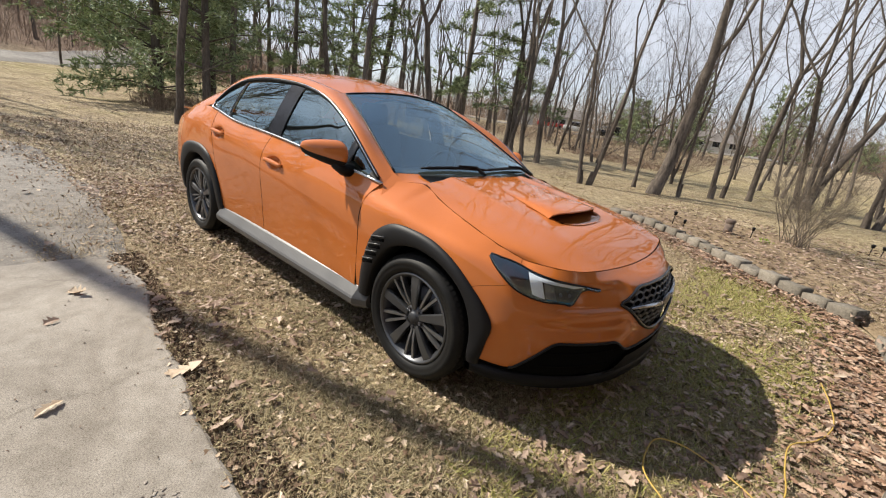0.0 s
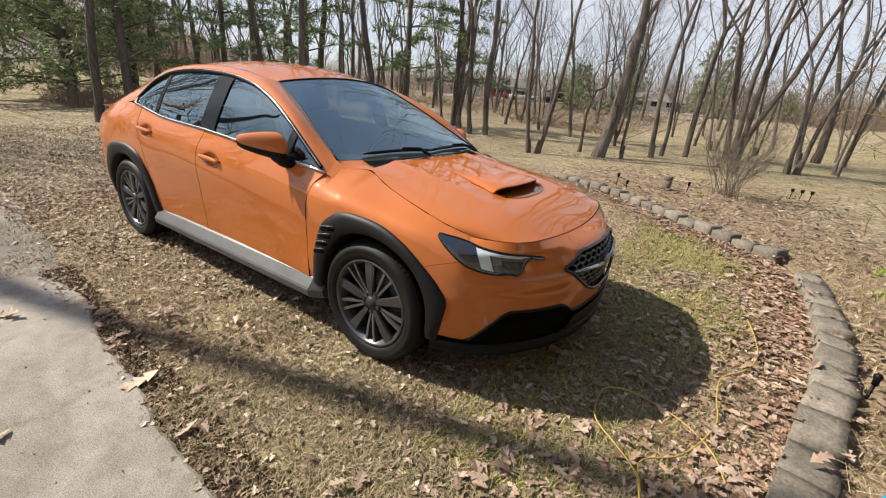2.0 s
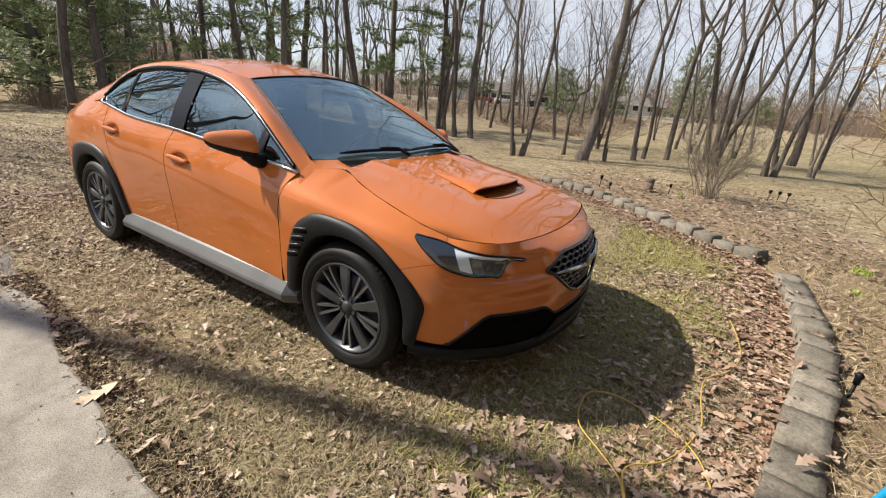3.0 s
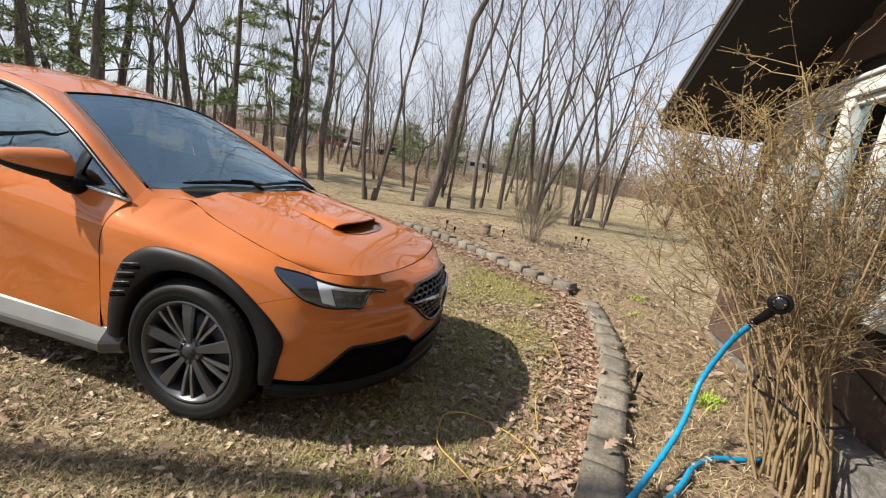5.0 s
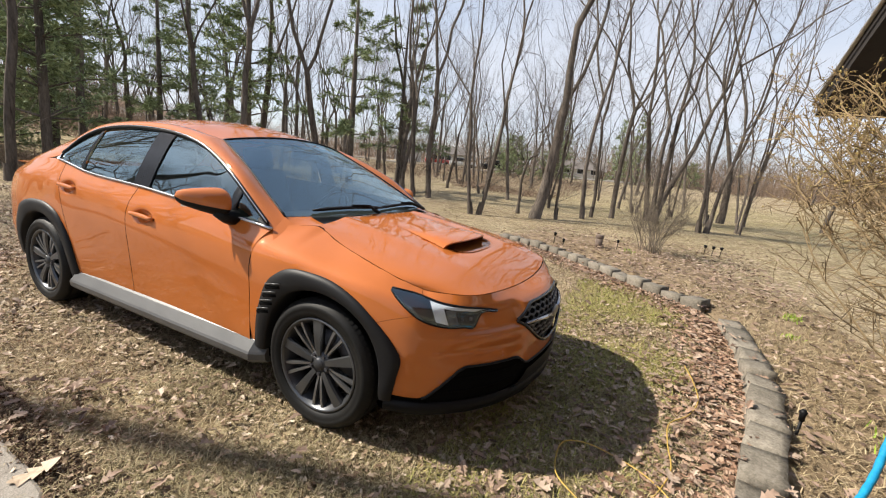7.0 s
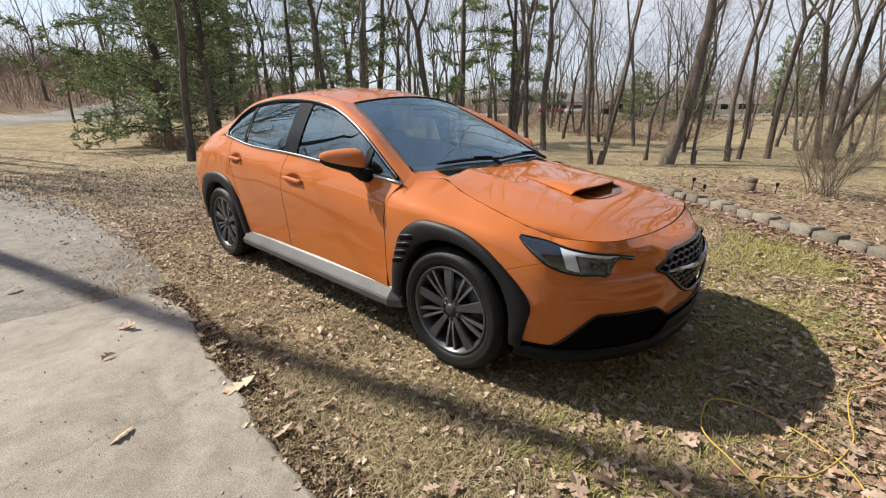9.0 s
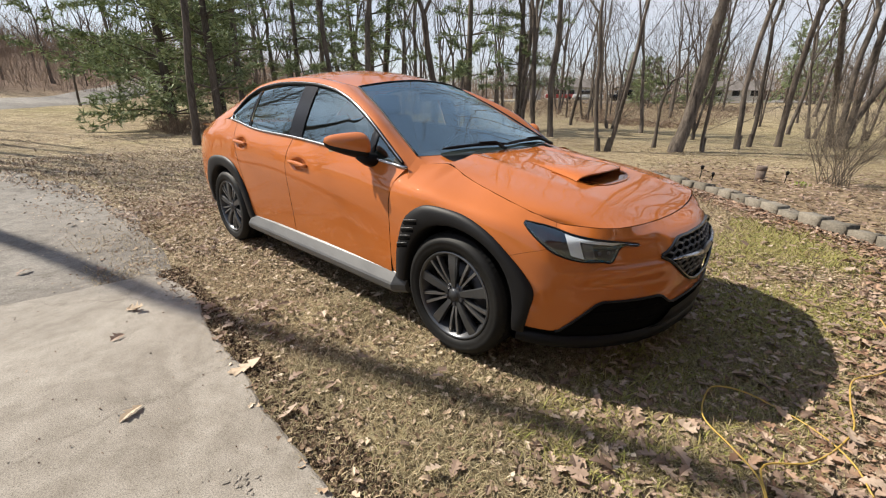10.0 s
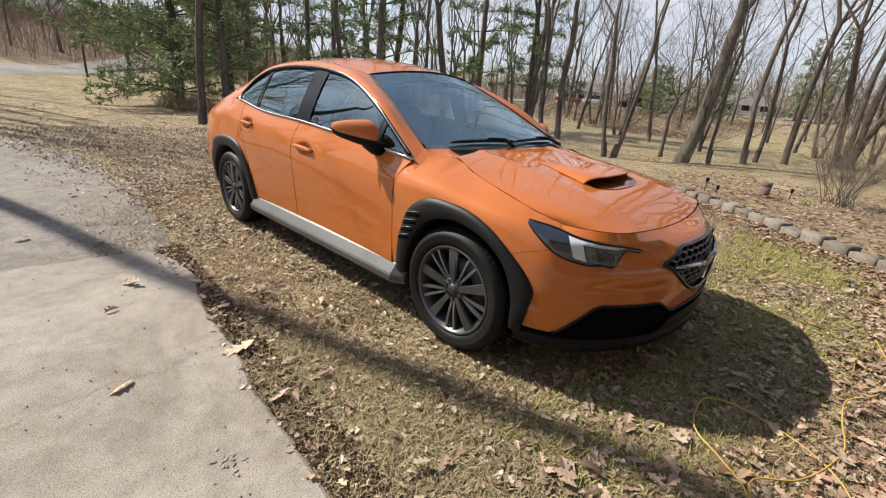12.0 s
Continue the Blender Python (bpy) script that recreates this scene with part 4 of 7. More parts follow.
def grille():
    g = obj("grille", [], [], BLACK, car, "black honeycomb grille with a dark metal frame")
    # backing
    qs = np.linspace(1.05, Q_NOSE, 16)
    vs, fs = [], []
    for q in qs:
        for b in range(5):
            z = GRILLE_LOW(q)[0] + (GRILLE_TOP(q)[0] - GRILLE_LOW(q)[0]) * b / 4
            vs.append(on_body(q, z, front_sec, -0.045))
    n = len(qs)
    fs = [(i * 5 + j, (i + 1) * 5 + j, (i + 1) * 5 + j + 1, i * 5 + j + 1) for i in range(n - 1) for j in range(4)]
    for s in (-1, 1):
        obj("backing", *mirrored(vs, fs, s), VOID, g)
    # frame
    top = [on_body(q, GRILLE_TOP(q)[0], front_sec, 0.004) for q in qs]
    low = [on_body(q, GRILLE_LOW(q)[0], front_sec, 0.004) for q in qs]
    flip = lambda ps: [np.array((p[0], -p[1], p[2])) for p in ps]
    ring = top + flip(top)[::-1][1:] + flip(low)[1:] + low[::-1][1:]
    obj("frame", *tube(ring + [ring[0]], 0.009, 6), GLOSS_BLACK, g)
    # honeycomb mesh
    size = 0.034
    for row in range(12):
        for col in range(-14, 15):
            y = (col + (0.5 if row % 2 else 0)) * size * 1.9
            z = 0.46 + row * size * 0.80
            if abs(y) > 0.40:
                continue
            q = Q_NOSE - abs(y) * 1.02
            if not (GRILLE_LOW(q)[0] + 0.012 < z < GRILLE_TOP(q)[0] - 0.012):
                continue
            pts = []
            for k in range(7):
                a = math.pi / 3 * k + math.pi / 6
                yy, zz = y + size * 1.08 * math.cos(a), z + size * 0.60 * math.sin(a)
                qq = Q_NOSE - abs(yy) * 1.02
                p = on_body(min(qq, Q_NOSE), zz, front_sec, -0.016)
                pts.append((p[0], yy, zz))
            obj("mesh_cell", *tube(pts, 0.0046, 4), MESH, g)
    # wing bar and badge
    for s in (-1, 1):
        pts = []
        for q, z in ((1.10, 0.588), (1.2, 0.585), (1.3, 0.575), (1.38, 0.570)):
            pts.append(on_body(q, z, front_sec, 0.002))
        obj("wing_bar", *mirrored(*tube(pts, [0.006, 0.010, 0.013, 0.015], 6), s), BRIGHT, g)
    bm = bmesh.new()
    bmesh.ops.create_uvsphere(bm, u_segments=24, v_segments=10, radius=1.0)
    bmesh.ops.scale(bm, vec=(0.012, 0.068, 0.034), verts=bm.verts)
    bmesh.ops.translate(bm, vec=(0.885, 0, 0.572), verts=bm.verts)
    part("badge", bm, MESH, g, "dark oval badge", True)


grille()

SCOOP_X0, SCOOP_X1 = -0.06, 0.352


def hood_z(x, y):
    a = min(max((x + 0.30) / 1.02, 0), 1)
    return hood_at(a, y / hood_wide(a)[0])[2]


def clear_of_mouth(p):
    bow = 0.05 * (abs(p[1]) / 0.285) ** 3
    return not (SCOOP_X1 - 0.10 < p[0] < SCOOP_X1 + 0.045 - bow and abs(p[1]) < 0.245)


obj("bonnet", *grid(lambda a, b: hood_at(a, 2 * b - 1), 90, 96, clear_of_mouth), PAINT, car)
# turned-down rim of the bonnet
rim = [hood_at(a, -1) for a in np.linspace(0, 1, 30)] + [hood_at(1, b) for b in np.linspace(-1, 1, 40)][1:] + [hood_at(a, 1) for a in np.linspace(1, 0, 30)][1:]
vs = [tuple(p) for p in rim] + [(p[0] - 0.004, p[1] * 0.99, p[2] - 0.022) for p in rim]
obj("bonnet_rim", vs, [(i, i + 1, len(rim) + i + 1, len(rim) + i) for i in range(len(rim) - 1)], PAINT, car)


def scoop():
    """Raised intake on the bonnet."""
    s = obj("bonnet_scoop", [], [], PAINT, car, "low raised bonnet intake")

    x0, x1 = SCOOP_X0, SCOOP_X1

    def f(a, b):
        x = x0 + (x1 - x0) * a
        hw = 0.20 + 0.085 * a
        y = hw * (2 * b - 1)
        e = max(0.0, 1 - abs(2 * b - 1) ** 5)
        rise = 0.040 * (a * a * (3 - 2 * a)) * e ** 0.6
        xx = x - 0.05 * a * abs(2 * b - 1) ** 3
        return (xx, y, hood_z(xx, y) + rise + 0.001)
    obj("scoop_shell", *grid(f, 24, 40), PAINT, s)
    # mouth: a floor that falls away under the lip, cheeks at both ends, a dark throat
    lips = [f(1, b) for b in np.linspace(0, 1, 41)]

    def floor(a, b):
        w = 2 * b - 1
        bow = 0.05 * abs(w) ** 3
        x = x1 + 0.072 - bow * 1.4 - 0.20 * a
        y = 0.272 * w
        edge = min(1.0, min(a / 0.10, (1 - abs(w)) / 0.07))
        edge = edge * edge * (3 - 2 * edge)
        return (x, y, hood_z(x, y) + 0.0025 - edge * (0.006 + 0.034 * a))
    obj("mouth_floor", *grid(floor, 16, 60), PAINT, s)
    m = len(lips)
    vs = [tuple(p) for p in lips] + [(p[0] - 0.014, p[1], p[2] - 0.008) for p in lips] + [(p[0] - 0.11, p[1] * 0.97, p[2] - 0.012) for p in lips] + [(p[0] - 0.115, p[1] * 0.97, p[2] - 0.09) for p in lips]
    obj("throat", vs, [(r * m + k, r * m + k + 1, (r + 1) * m + k + 1, (r + 1) * m + k) for r in range(3) for k in range(m - 1)], VOID, s)
    obj("lip", *tube([np.array(p) + (0.002, 0, -0.004) for p in lips], 0.005, 5), PAINT, s)


scoop()


def arch_cladding(cx, outer, inner, name):
    """Raised black band round a wheel arch, with its inward return."""
    co, ci = spline(outer), spline(inner)
    n = 60
    sec = front_sec if cx == 0 else side_sec

    def surf(x, z, lift):
        return on_body(x, max(0.22, z), sec, lift)
    vs = []
    for k in range(n + 1):
        o, i = co(k / n), ci(k / n)
        for w, lift in ((0.0, 0.0), (0.03, 0.012), (0.35, 0.019), (0.92, 0.019), (1.0, 0.012)):
            x, z = o + (i - o) * w
            vs.append(surf(cx + x, z, lift))
        p = surf(cx + i[0], i[1], 0.0)
        vs.append((p[0], p[1] + 0.10, p[2]))
    fs = [(k * 6 + j, k * 6 + j + 1, k * 6 + 7 + j, k * 6 + 6 + j) for k in range(n) for j in range(5)]
    for s in (-1, 1):
        ob = obj(name, *mirrored(vs, fs, s), CLAD, car)
        if cx == 0:
            # vent slits behind the front wheel
            for t in range(4):
                z0 = 0.515 + t * 0.047
                x_a, x_b = -0.385 + t * 0.022, -0.302 + t * 0.028
                pts = [surf(x_a, z0 - 0.004, 0.022), surf(x_b, z0 + 0.016, 0.024)]
                obj("vent_fin", *mirrored(*tube(pts, 0.0035, 5), s), SKIRT, ob)
                pts = [surf(x_a - 0.004, z0 - 0.022, 0.010), surf(x_b - 0.004, z0 - 0.004, 0.010)]
                obj("vent_slot", *mirrored(*tube(pts, 0.013, 6), s), VOID, ob)


arch_cladding(0, [(-0.44, 0.285), (-0.425, 0.36), (-0.393, 0.517), (-0.32, 0.668), (-0.212, 0.741), (-0.041, 0.755), (0.094, 0.735), (0.221, 0.682), (0.324, 0.605), (0.395, 0.535), (0.436, 0.47), (0.425, 0.38), (0.405, 0.265)],
              [(-0.36, 0.285), (-0.345, 0.35), (-0.264, 0.549), (-0.159, 0.641), (-0.038, 0.677), (0.098, 0.668), (0.205, 0.628), (0.272, 0.575), (0.330, 0.476), (0.348, 0.40), (0.352, 0.265)], "front_cladding")
arch_cladding(-2.675, [(0.455, 0.27), (0.43, 0.38), (0.40, 0.50), (0.33, 0.62), (0.24, 0.71), (0.10, 0.758), (-0.05, 0.765), (-0.22, 0.745), (-0.33, 0.70), (-0.42, 0.60), (-0.47, 0.46), (-0.49, 0.30)],
              [(0.36, 0.27), (0.345, 0.40), (0.30, 0.52), (0.19, 0.63), (0.06, 0.675), (-0.06, 0.675), (-0.17, 0.645), (-0.26, 0.575), (-0.33, 0.46), (-0.36, 0.30)], "rear_cladding")


def sills():
    prof = [(0.855, 0.318), (0.866, 0.308), (0.905, 0.258), (0.912, 0.246), (0.908, 0.215), (0.890, 0.195), (0.80, 0.185)]
    xs = np.linspace(-2.335, -0.375, 30)
    vs = []
    for k, x in enumerate(xs):
        e = max(0.0, (0.05 - min(x + 2.335, -0.375 - x)) / 0.05)
        for y, z in prof:
            vs.append((x, -(y - 0.05 * e * e), z))
    m = len(prof)
    fs = [(i * m + j, i * m + j + 1, (i + 1) * m + j + 1, (i + 1) * m + j) for i in range(len(xs) - 1) for j in range(m - 1)]
    fs += [tuple(range(m)), tuple((len(xs) - 1) * m + j for j in range(m))[::-1]]
    for s in (-1, 1):
        obj("side_skirt", *mirrored(vs, fs, s), SKIRT, car, "satin grey plastic side skirt", smooth=False)


sills()

# dark shell under the panel gaps, wheel wells and floor
for sec, q0, q1, nm in ((front_sec, -0.47, Q_NOSE, "inner_shell"), (side_sec, Q_REAR, -0.44, "inner_shell")):
    panel(nm, lambda b, q0=q0: q0, lambda b, q1=q1: q1, sec, car, 120, 24, lambda p: both_arches(p) and outside_grille(p), low=lambda q: 0.27, lift=-0.014, material=VOID)
for cx in (0.0, -2.675):
    for s in (-1, 1):
        vs, fs = [], []
        for k in range(25):
            a = math.pi * (k / 24 * 1.16 - 0.08)
            for y in (-0.84, -0.62):
                vs.append((cx + 0.375 * math.cos(a), y * -s, 0.325 + 0.375 * math.sin(a)))
            vs.append((cx, -0.60 * -s, 0.325))
        fs = [(k * 3, k * 3 + 1, k * 3 + 4, k * 3 + 3) for k in range(24)] + [(k * 3 + 1, k * 3 + 2, k * 3 + 5, k * 3 + 4) for k in range(24)]
        obj("wheel_well", vs, fs, VOID, car)
part("floor_pan", box_bm(-3.5, -0.6, 0.20, 0.55, 0.6, 0.32), VOID, car)
part("floor_pan", box_bm(-2.25, -0.84, 0.20, -0.43, 0.84, 0.30), VOID, car)

# greenhouse
OUTER = spline([(-0.40, -0.802, 0.890), (-0.526, -0.787, 0.973), (-0.77, -0.752, 1.13), (-0.96, -0.71, 1.214), (-1.16, -0.675, 1.28), (-1.38, -0.655, 1.32), (-1.7, -0.644, 1.342), (-2.08, -0.65, 1.332),
                (-2.3, -0.666, 1.297), (-2.46, -0.701, 1.228), (-2.60, -0.762, 1.108)])
INNER_A = spline([(-0.42, -0.712, 0.95), (-0.60, -0.668, 1.045), (-0.85, -0.603, 1.178), (-1.15, -0.535, 1.315)])
INNER_R = spline([(-1.15, -0.535, 1.315), (-1.5, -0.532, 1.372), (-2.0, -0.525, 1.386), (-2.45, -0.53, 1.352)])
INNER_C = spline([(-2.45, -0.53, 1.352), (-2.8, -0.56, 1.245), (-3.08, -0.60, 1.10), (-3.26, -0.63, 0.99)])


def inner(u):
    if u < 0.36:
        return INNER_A(u / 0.36)
    if u < 0.74:
        return INNER_R((u - 0.36) / 0.38)
    return INNER_C((u - 0.74) / 0.26)


def belt(x):
    return body(x, 1.0, side_sec)


def rail_outer(u):
    """Outer rim of pillars and roof rail, on to the rear deck."""
    if u < 0.84:
        return OUTER(u / 0.84)
    k = (u - 0.84) / 0.16
    a = OUTER(1)
    b = body(-3.30, 1.0, side_sec)
    q = np.array(a) + (np.array(b) - a) * k
    bb = belt(q[0])
    return np.array((q[0], bb[1], bb[2])) * min(1, k * 4) + q * (1 - min(1, k * 4))


def rail(a, b):
    o, i = rail_outer(a), inner(a)
    p = o + (i - o) * b
    c = 4 * b * (1 - b)
    return p + np.array((0.012, -0.022, 0.020)) * c * min(1.0, a * 7)


def pillar_foot(a, b):
    top_edge = rail(0.0, b)
    low_edge = body(-0.345, 0.84 + 0.16 * b, front_sec, -0.003) - np.array((0, 0, 0.003))
    return top_edge + (low_edge - top_edge) * a


foot = grid(pillar_foot, 6, 8)
for s in (-1, 1):
    obj("pillar_foot", *mirrored(*foot, s), PAINT, car)
vs, fs = grid(rail, 90, 10)
for s in (-1, 1):
    obj("roof_pillar", *mirrored(vs, fs, s), PAINT, car)


def roof(a, b):
    p = INNER_R(a)
    w = 2 * b - 1
    lift = 0.055 + 0.018 * math.sin(a * math.pi)
    return np.array((p[0] + 0.075 * (1 - w * w) * (1 - a), p[1] * -w, p[2] + lift * (1 - abs(w) ** (2.0 + 0.5 * a))))


obj("roof", *grid(roof, 40, 40), PAINT, car)


def screen(a, b):
    p = INNER_A(a)
    w = 2 * b - 1
    return np.array((p[0] + (0.11 - 0.035 * a) * (1 - w * w), p[1] * -w * 0.998, p[2] + (0.0 + 0.055 * a) * (1 - w * w) + 0.002))


def rear_screen(a, b):
    p = INNER_C(a)
    w = 2 * b - 1
    return np.array((p[0] - 0.04 * (1 - w * w), p[1] * -w * 0.985, p[2] + (0.055 * (1 - a)) * (1 - w * w)))


obj("windscreen", *grid(screen, 30, 40), GLASS, car, "bluish laminated windscreen")
obj("rear_window", *grid(rear_screen, 20, 30), TINTED, car)
# black surround of the windscreen
rim = [screen(a, 0) for a in np.linspace(0, 1, 20)] + [screen(1, b) for b in np.linspace(0, 1, 24)][1:] + [screen(a, 1) for a in np.linspace(1, 0, 20)][1:]
obj("screen_seal", *tube([p + (0, 0, 0.001) for p in rim], 0.006, 5), BLACK, car)
# painted corner between pillar, wing and bonnet
rear_line = spline([body(-0.345, 1.0, front_sec, -0.002), hood_at(0, -1) + np.array((0.004, 0, 0.001)), hood_at(0, -0.93) + np.array((0.004, 0, 0.001))])
corner = grid(lambda a, b: screen(0.0, 0.10 * b) * (1 - a) + rear_line(b) * a - np.array((0, 0, 0.003 + 0.004 * math.sin(math.pi * a))), 8, 12)
for s in (-1, 1):
    obj("cowl_corner", *mirrored(*corner, s), PAINT, car)
# boot lid and deck
deck = lambda a, b: np.array((-3.24 - 0.46 * a, (0.72 - 0.06 * a) * (2 * b - 1), 0.985 + 0.012 * (1 - (2 * b - 1) ** 2) - 0.01 * a + 0.02 * max(0, a - 0.7)))
obj("boot_lid", *grid(deck, 12, 20), PAINT, car)
obj("boot_spoiler", *tube([(-3.68 + 0.10 * abs(k / 10) ** 2, 0.058 * k, 0.995 - 0.02 * abs(k / 10) ** 2) for k in range(-10, 11)], 0.016, 6), PAINT, car)


def side_glass():
    def region(x0, x1, n, m, y_in=0.006):
        """Points between belt and roof rail over a stretch of the side."""
        us = np.linspace(0, 1, 400)
        pts = np.array([OUTER(u) for u in us])

        def f(a, b):
            x = x0 + (x1 - x0) * a
            k = int(np.argmin(abs(pts[:, 0] - x)))
            hi = pts[k]
            lo = belt(x) if x > -2.55 else hi * 0.5 + belt(x) * 0.5
            lo = np.array((x, min(lo[1], -0.70), min(lo[2] + 0.004, hi[2])))
            p = lo + (np.array((x, hi[1], hi[2])) - lo) * b
            return p + np.array((0, y_in - 0.012 * 4 * b * (1 - b), 0))
        return f
    for s in (-1, 1):
        w = new("side_windows")
        w.parent = car
        for nm, x0, x1, material in (("front_quarter_glass", -0.66, -0.49, TINTED), ("front_window", -1.43, -0.70, TINTED), ("rear_window_glass", -2.225, -1.60, TINTED), ("rear_quarter_glass", -2.575, -2.25, TINTED)):
            vs, fs = grid(region(x0, x1, 0, 0), 24, 12)
            obj(nm, *mirrored(vs, fs, s), material, w)
        for nm, x0, x1, material in (("pillar_trim", -1.60, -1.43, PILLAR), ("divider", -0.703, -0.655, PILLAR), ("divider", -2.252, -2.223, PILLAR), ("mirror_sail", -0.495, -0.402, CLAD)):
            vs, fs = grid(region(x0, x1, 0, 0, -0.002), 8, 10)
            obj(nm, *mirrored(vs, fs, s), material, w)
        up = [OUTER(u) + np.array((0, -0.004, 0)) for u in np.linspace(0.02, 1, 60)]
        obj("window_seal", *mirrored(*tube(up, 0.011, 5), s), BLACK, w)
        lo = [belt(x) + np.array((0, -0.004, 0.004)) for x in np.linspace(-2.58, -0.40, 40)]
        obj("belt_moulding", *mirrored(*tube([up[-1]] + lo, 0.0085, 5), s), BRIGHT, w, "satin bright belt moulding")
        hi = [p + np.array((0.0, -0.007, 0.010)) for p in up]
        obj("frame_strip", *mirrored(*tube(hi, 0.004, 4), s), BRIGHT, w)


side_glass()


def door_handles():
    for s in (-1, 1):
        for x0, x1, z in ((-1.515, -1.285, 0.833), (-2.40, -2.19, 0.912)):
            xm, hx = (x0 + x1) / 2, (x1 - x0) / 2
            pts = []
            for k in range(13):
                a = k / 12
                x = x0 + (x1 - x0) * a
                p = on_body(x, z - 0.012 * a, side_sec, 0.004 + 0.030 * math.sin(math.pi * a) ** 0.5)
                pts.append(p)
            h = obj("door_handle", *mirrored(*tube(pts, [0.010 + 0.006 * math.sin(math.pi * k / 12) for k in range(13)], 8), s), PAINT, car)

            def cup(a, b):
                an = 2 * math.pi * a
                x, zz = xm + hx * 0.62 * b * math.cos(an), z - 0.008 + 0.042 * b * math.sin(an)
                return on_body(x, zz, side_sec, 0.0025 if b > 0.98 else 0.002 - 0.0015 * (1 - b))
            vs, fs = grid(cup, 28, 4)
            obj("handle_recess", *mirrored(vs, fs, s), PAINT, h)


door_handles()


def mirrors():
    for s in (-1, 1):
        def shell(a, b):
            # a: round, b: from the door out to the tip
            an = 2 * math.pi * a
            prof = (1.0 - 0.60 * b ** 1.7) * math.sqrt(max(0.0, 1 - (2 * abs(b - 0.5)) ** 9))
            prof = max(prof, 0.02)
            c = np.array((-0.685 - 0.13 * b ** 1.5, -0.862 - 0.178 * b, 0.996 + 0.020 * b))
            fwd = math.cos(an)
            up = math.sin(an)
            fx = 0.085 * prof * (fwd if fwd > 0 else fwd * 0.55)
            uz = 0.074 * prof * math.copysign(abs(up) ** 0.8, up)
            return c + np.array((fx, 0, uz))
        m = new("wing_mirror")
        m.parent = car
        m["label"] = "orange wing mirror with black base"
        arc = lambda lo, hi: (lambda a, b: shell((lo + (hi - lo) * a) / 360, b))
        obj("mirror_cap", *mirrored(*grid(arc(-22, 200), 30, 22), s), PAINT, m)
        obj("mirror_base", *mirrored(*grid(arc(200, 338), 20, 22), s), BLACK, m)
        obj("mirror_stalk", *mirrored(*tube([(-0.65, -0.82, 0.915), (-0.665, -0.87, 0.925), (-0.685, -0.91, 0.955)], [0.045, 0.035, 0.03], 8), s), BLACK, m)
        vs = [(-0.722 - 0.11 * (k / 9) ** 1.5, -0.88 - 0.12 * k / 9, 0.962 + 0.062 * j) for k in range(10) for j in (0, 1)]
        obj("mirror_glass", *mirrored(vs, [(2 * k, 2 * k + 1, 2 * k + 3, 2 * k + 2) for k in range(9)], s), CHROME, m)


mirrors()


def headlights():
    top = hermite([0.355, 0.46, 0.60, 0.80, 0.915], [0.760, 0.745, 0.718, 0.690, 0.668])
    low = hermite([0.355, 0.42, 0.50, 0.60, 0.72, 0.775, 0.79, 0.915], [0.752, 0.705, 0.655, 0.622, 0.612, 0.616, 0.640, 0.662])
    for s in (-1, 1):
        h = new("headlight")
        h.parent = car
        h["label"] = "clear LED headlight with dark housing"

        def f(lift, t0=0.0, t1=1.0, q0=0.357, q1=0.913, skew=0.0):
            def g(a, b):
                q = q0 + (q1 - q0) * a
                z0, z1 = low(q)[0], top(q)[0]
                w = t0 + (t1 - t0) * b
                q += skew * (1 - w)
                return on_body(q, z0 + (z1 - z0) * w, front_sec, lift(a, w) if callable(lift) else lift)
            return g
        obj("housing", *mirrored(*grid(f(0.0025), 40, 10), s), GLOSS_BLACK, h)
        obj("light_guide", *mirrored(*grid(f(0.006, 0.80, 0.94, 0.58, 0.90), 24, 4), s), LAMP_WHITE, h, "white running-light strip")
        obj("light_guide", *mirrored(*grid(f(0.006, 0.06, 0.94, 0.542, 0.600, 0.035), 8, 8), s), LAMP_WHITE, h)
        obj("reflector", *mirrored(*grid(f(0.005, 0.08, 0.74, 0.608, 0.655, 0.035), 8, 8), s), LAMP_GREY, h)
        obj("side_marker", *mirrored(*grid(f(0.004, 0.15, 0.75, 0.42, 0.53), 10, 6), s), AMBER, h)
        for q in (0.705, 0.75):
            p = on_body(q, 0.645, front_sec, 0.002)
            bm = bmesh.new()
            bmesh.ops.create_uvsphere(bm, u_segments=12, v_segments=8, radius=0.008)
            bmesh.ops.translate(bm, vec=(p[0], p[1] * -s, p[2]), verts=bm.verts)
            part("projector", bm, BRAKE, h, smooth=True)
        obj("lens", *mirrored(*grid(f(lambda a, w: 0.006 + 0.008 * math.sin(math.pi * min(max(w, 0), 1))), 40, 10), s), LENS, h).visible_shadow = False
        rim = [on_body(q, top(q)[0], front_sec, 0.004) for q in np.linspace(0.355, 0.915, 30)] + [on_body(q, low(q)[0], front_sec, 0.004) for q in np.linspace(0.915, 0.355, 40)]
        obj("lamp_seal", *mirrored(*tube(rim + [rim[0]], 0.0045, 4), s), BLACK, h)


headlights()


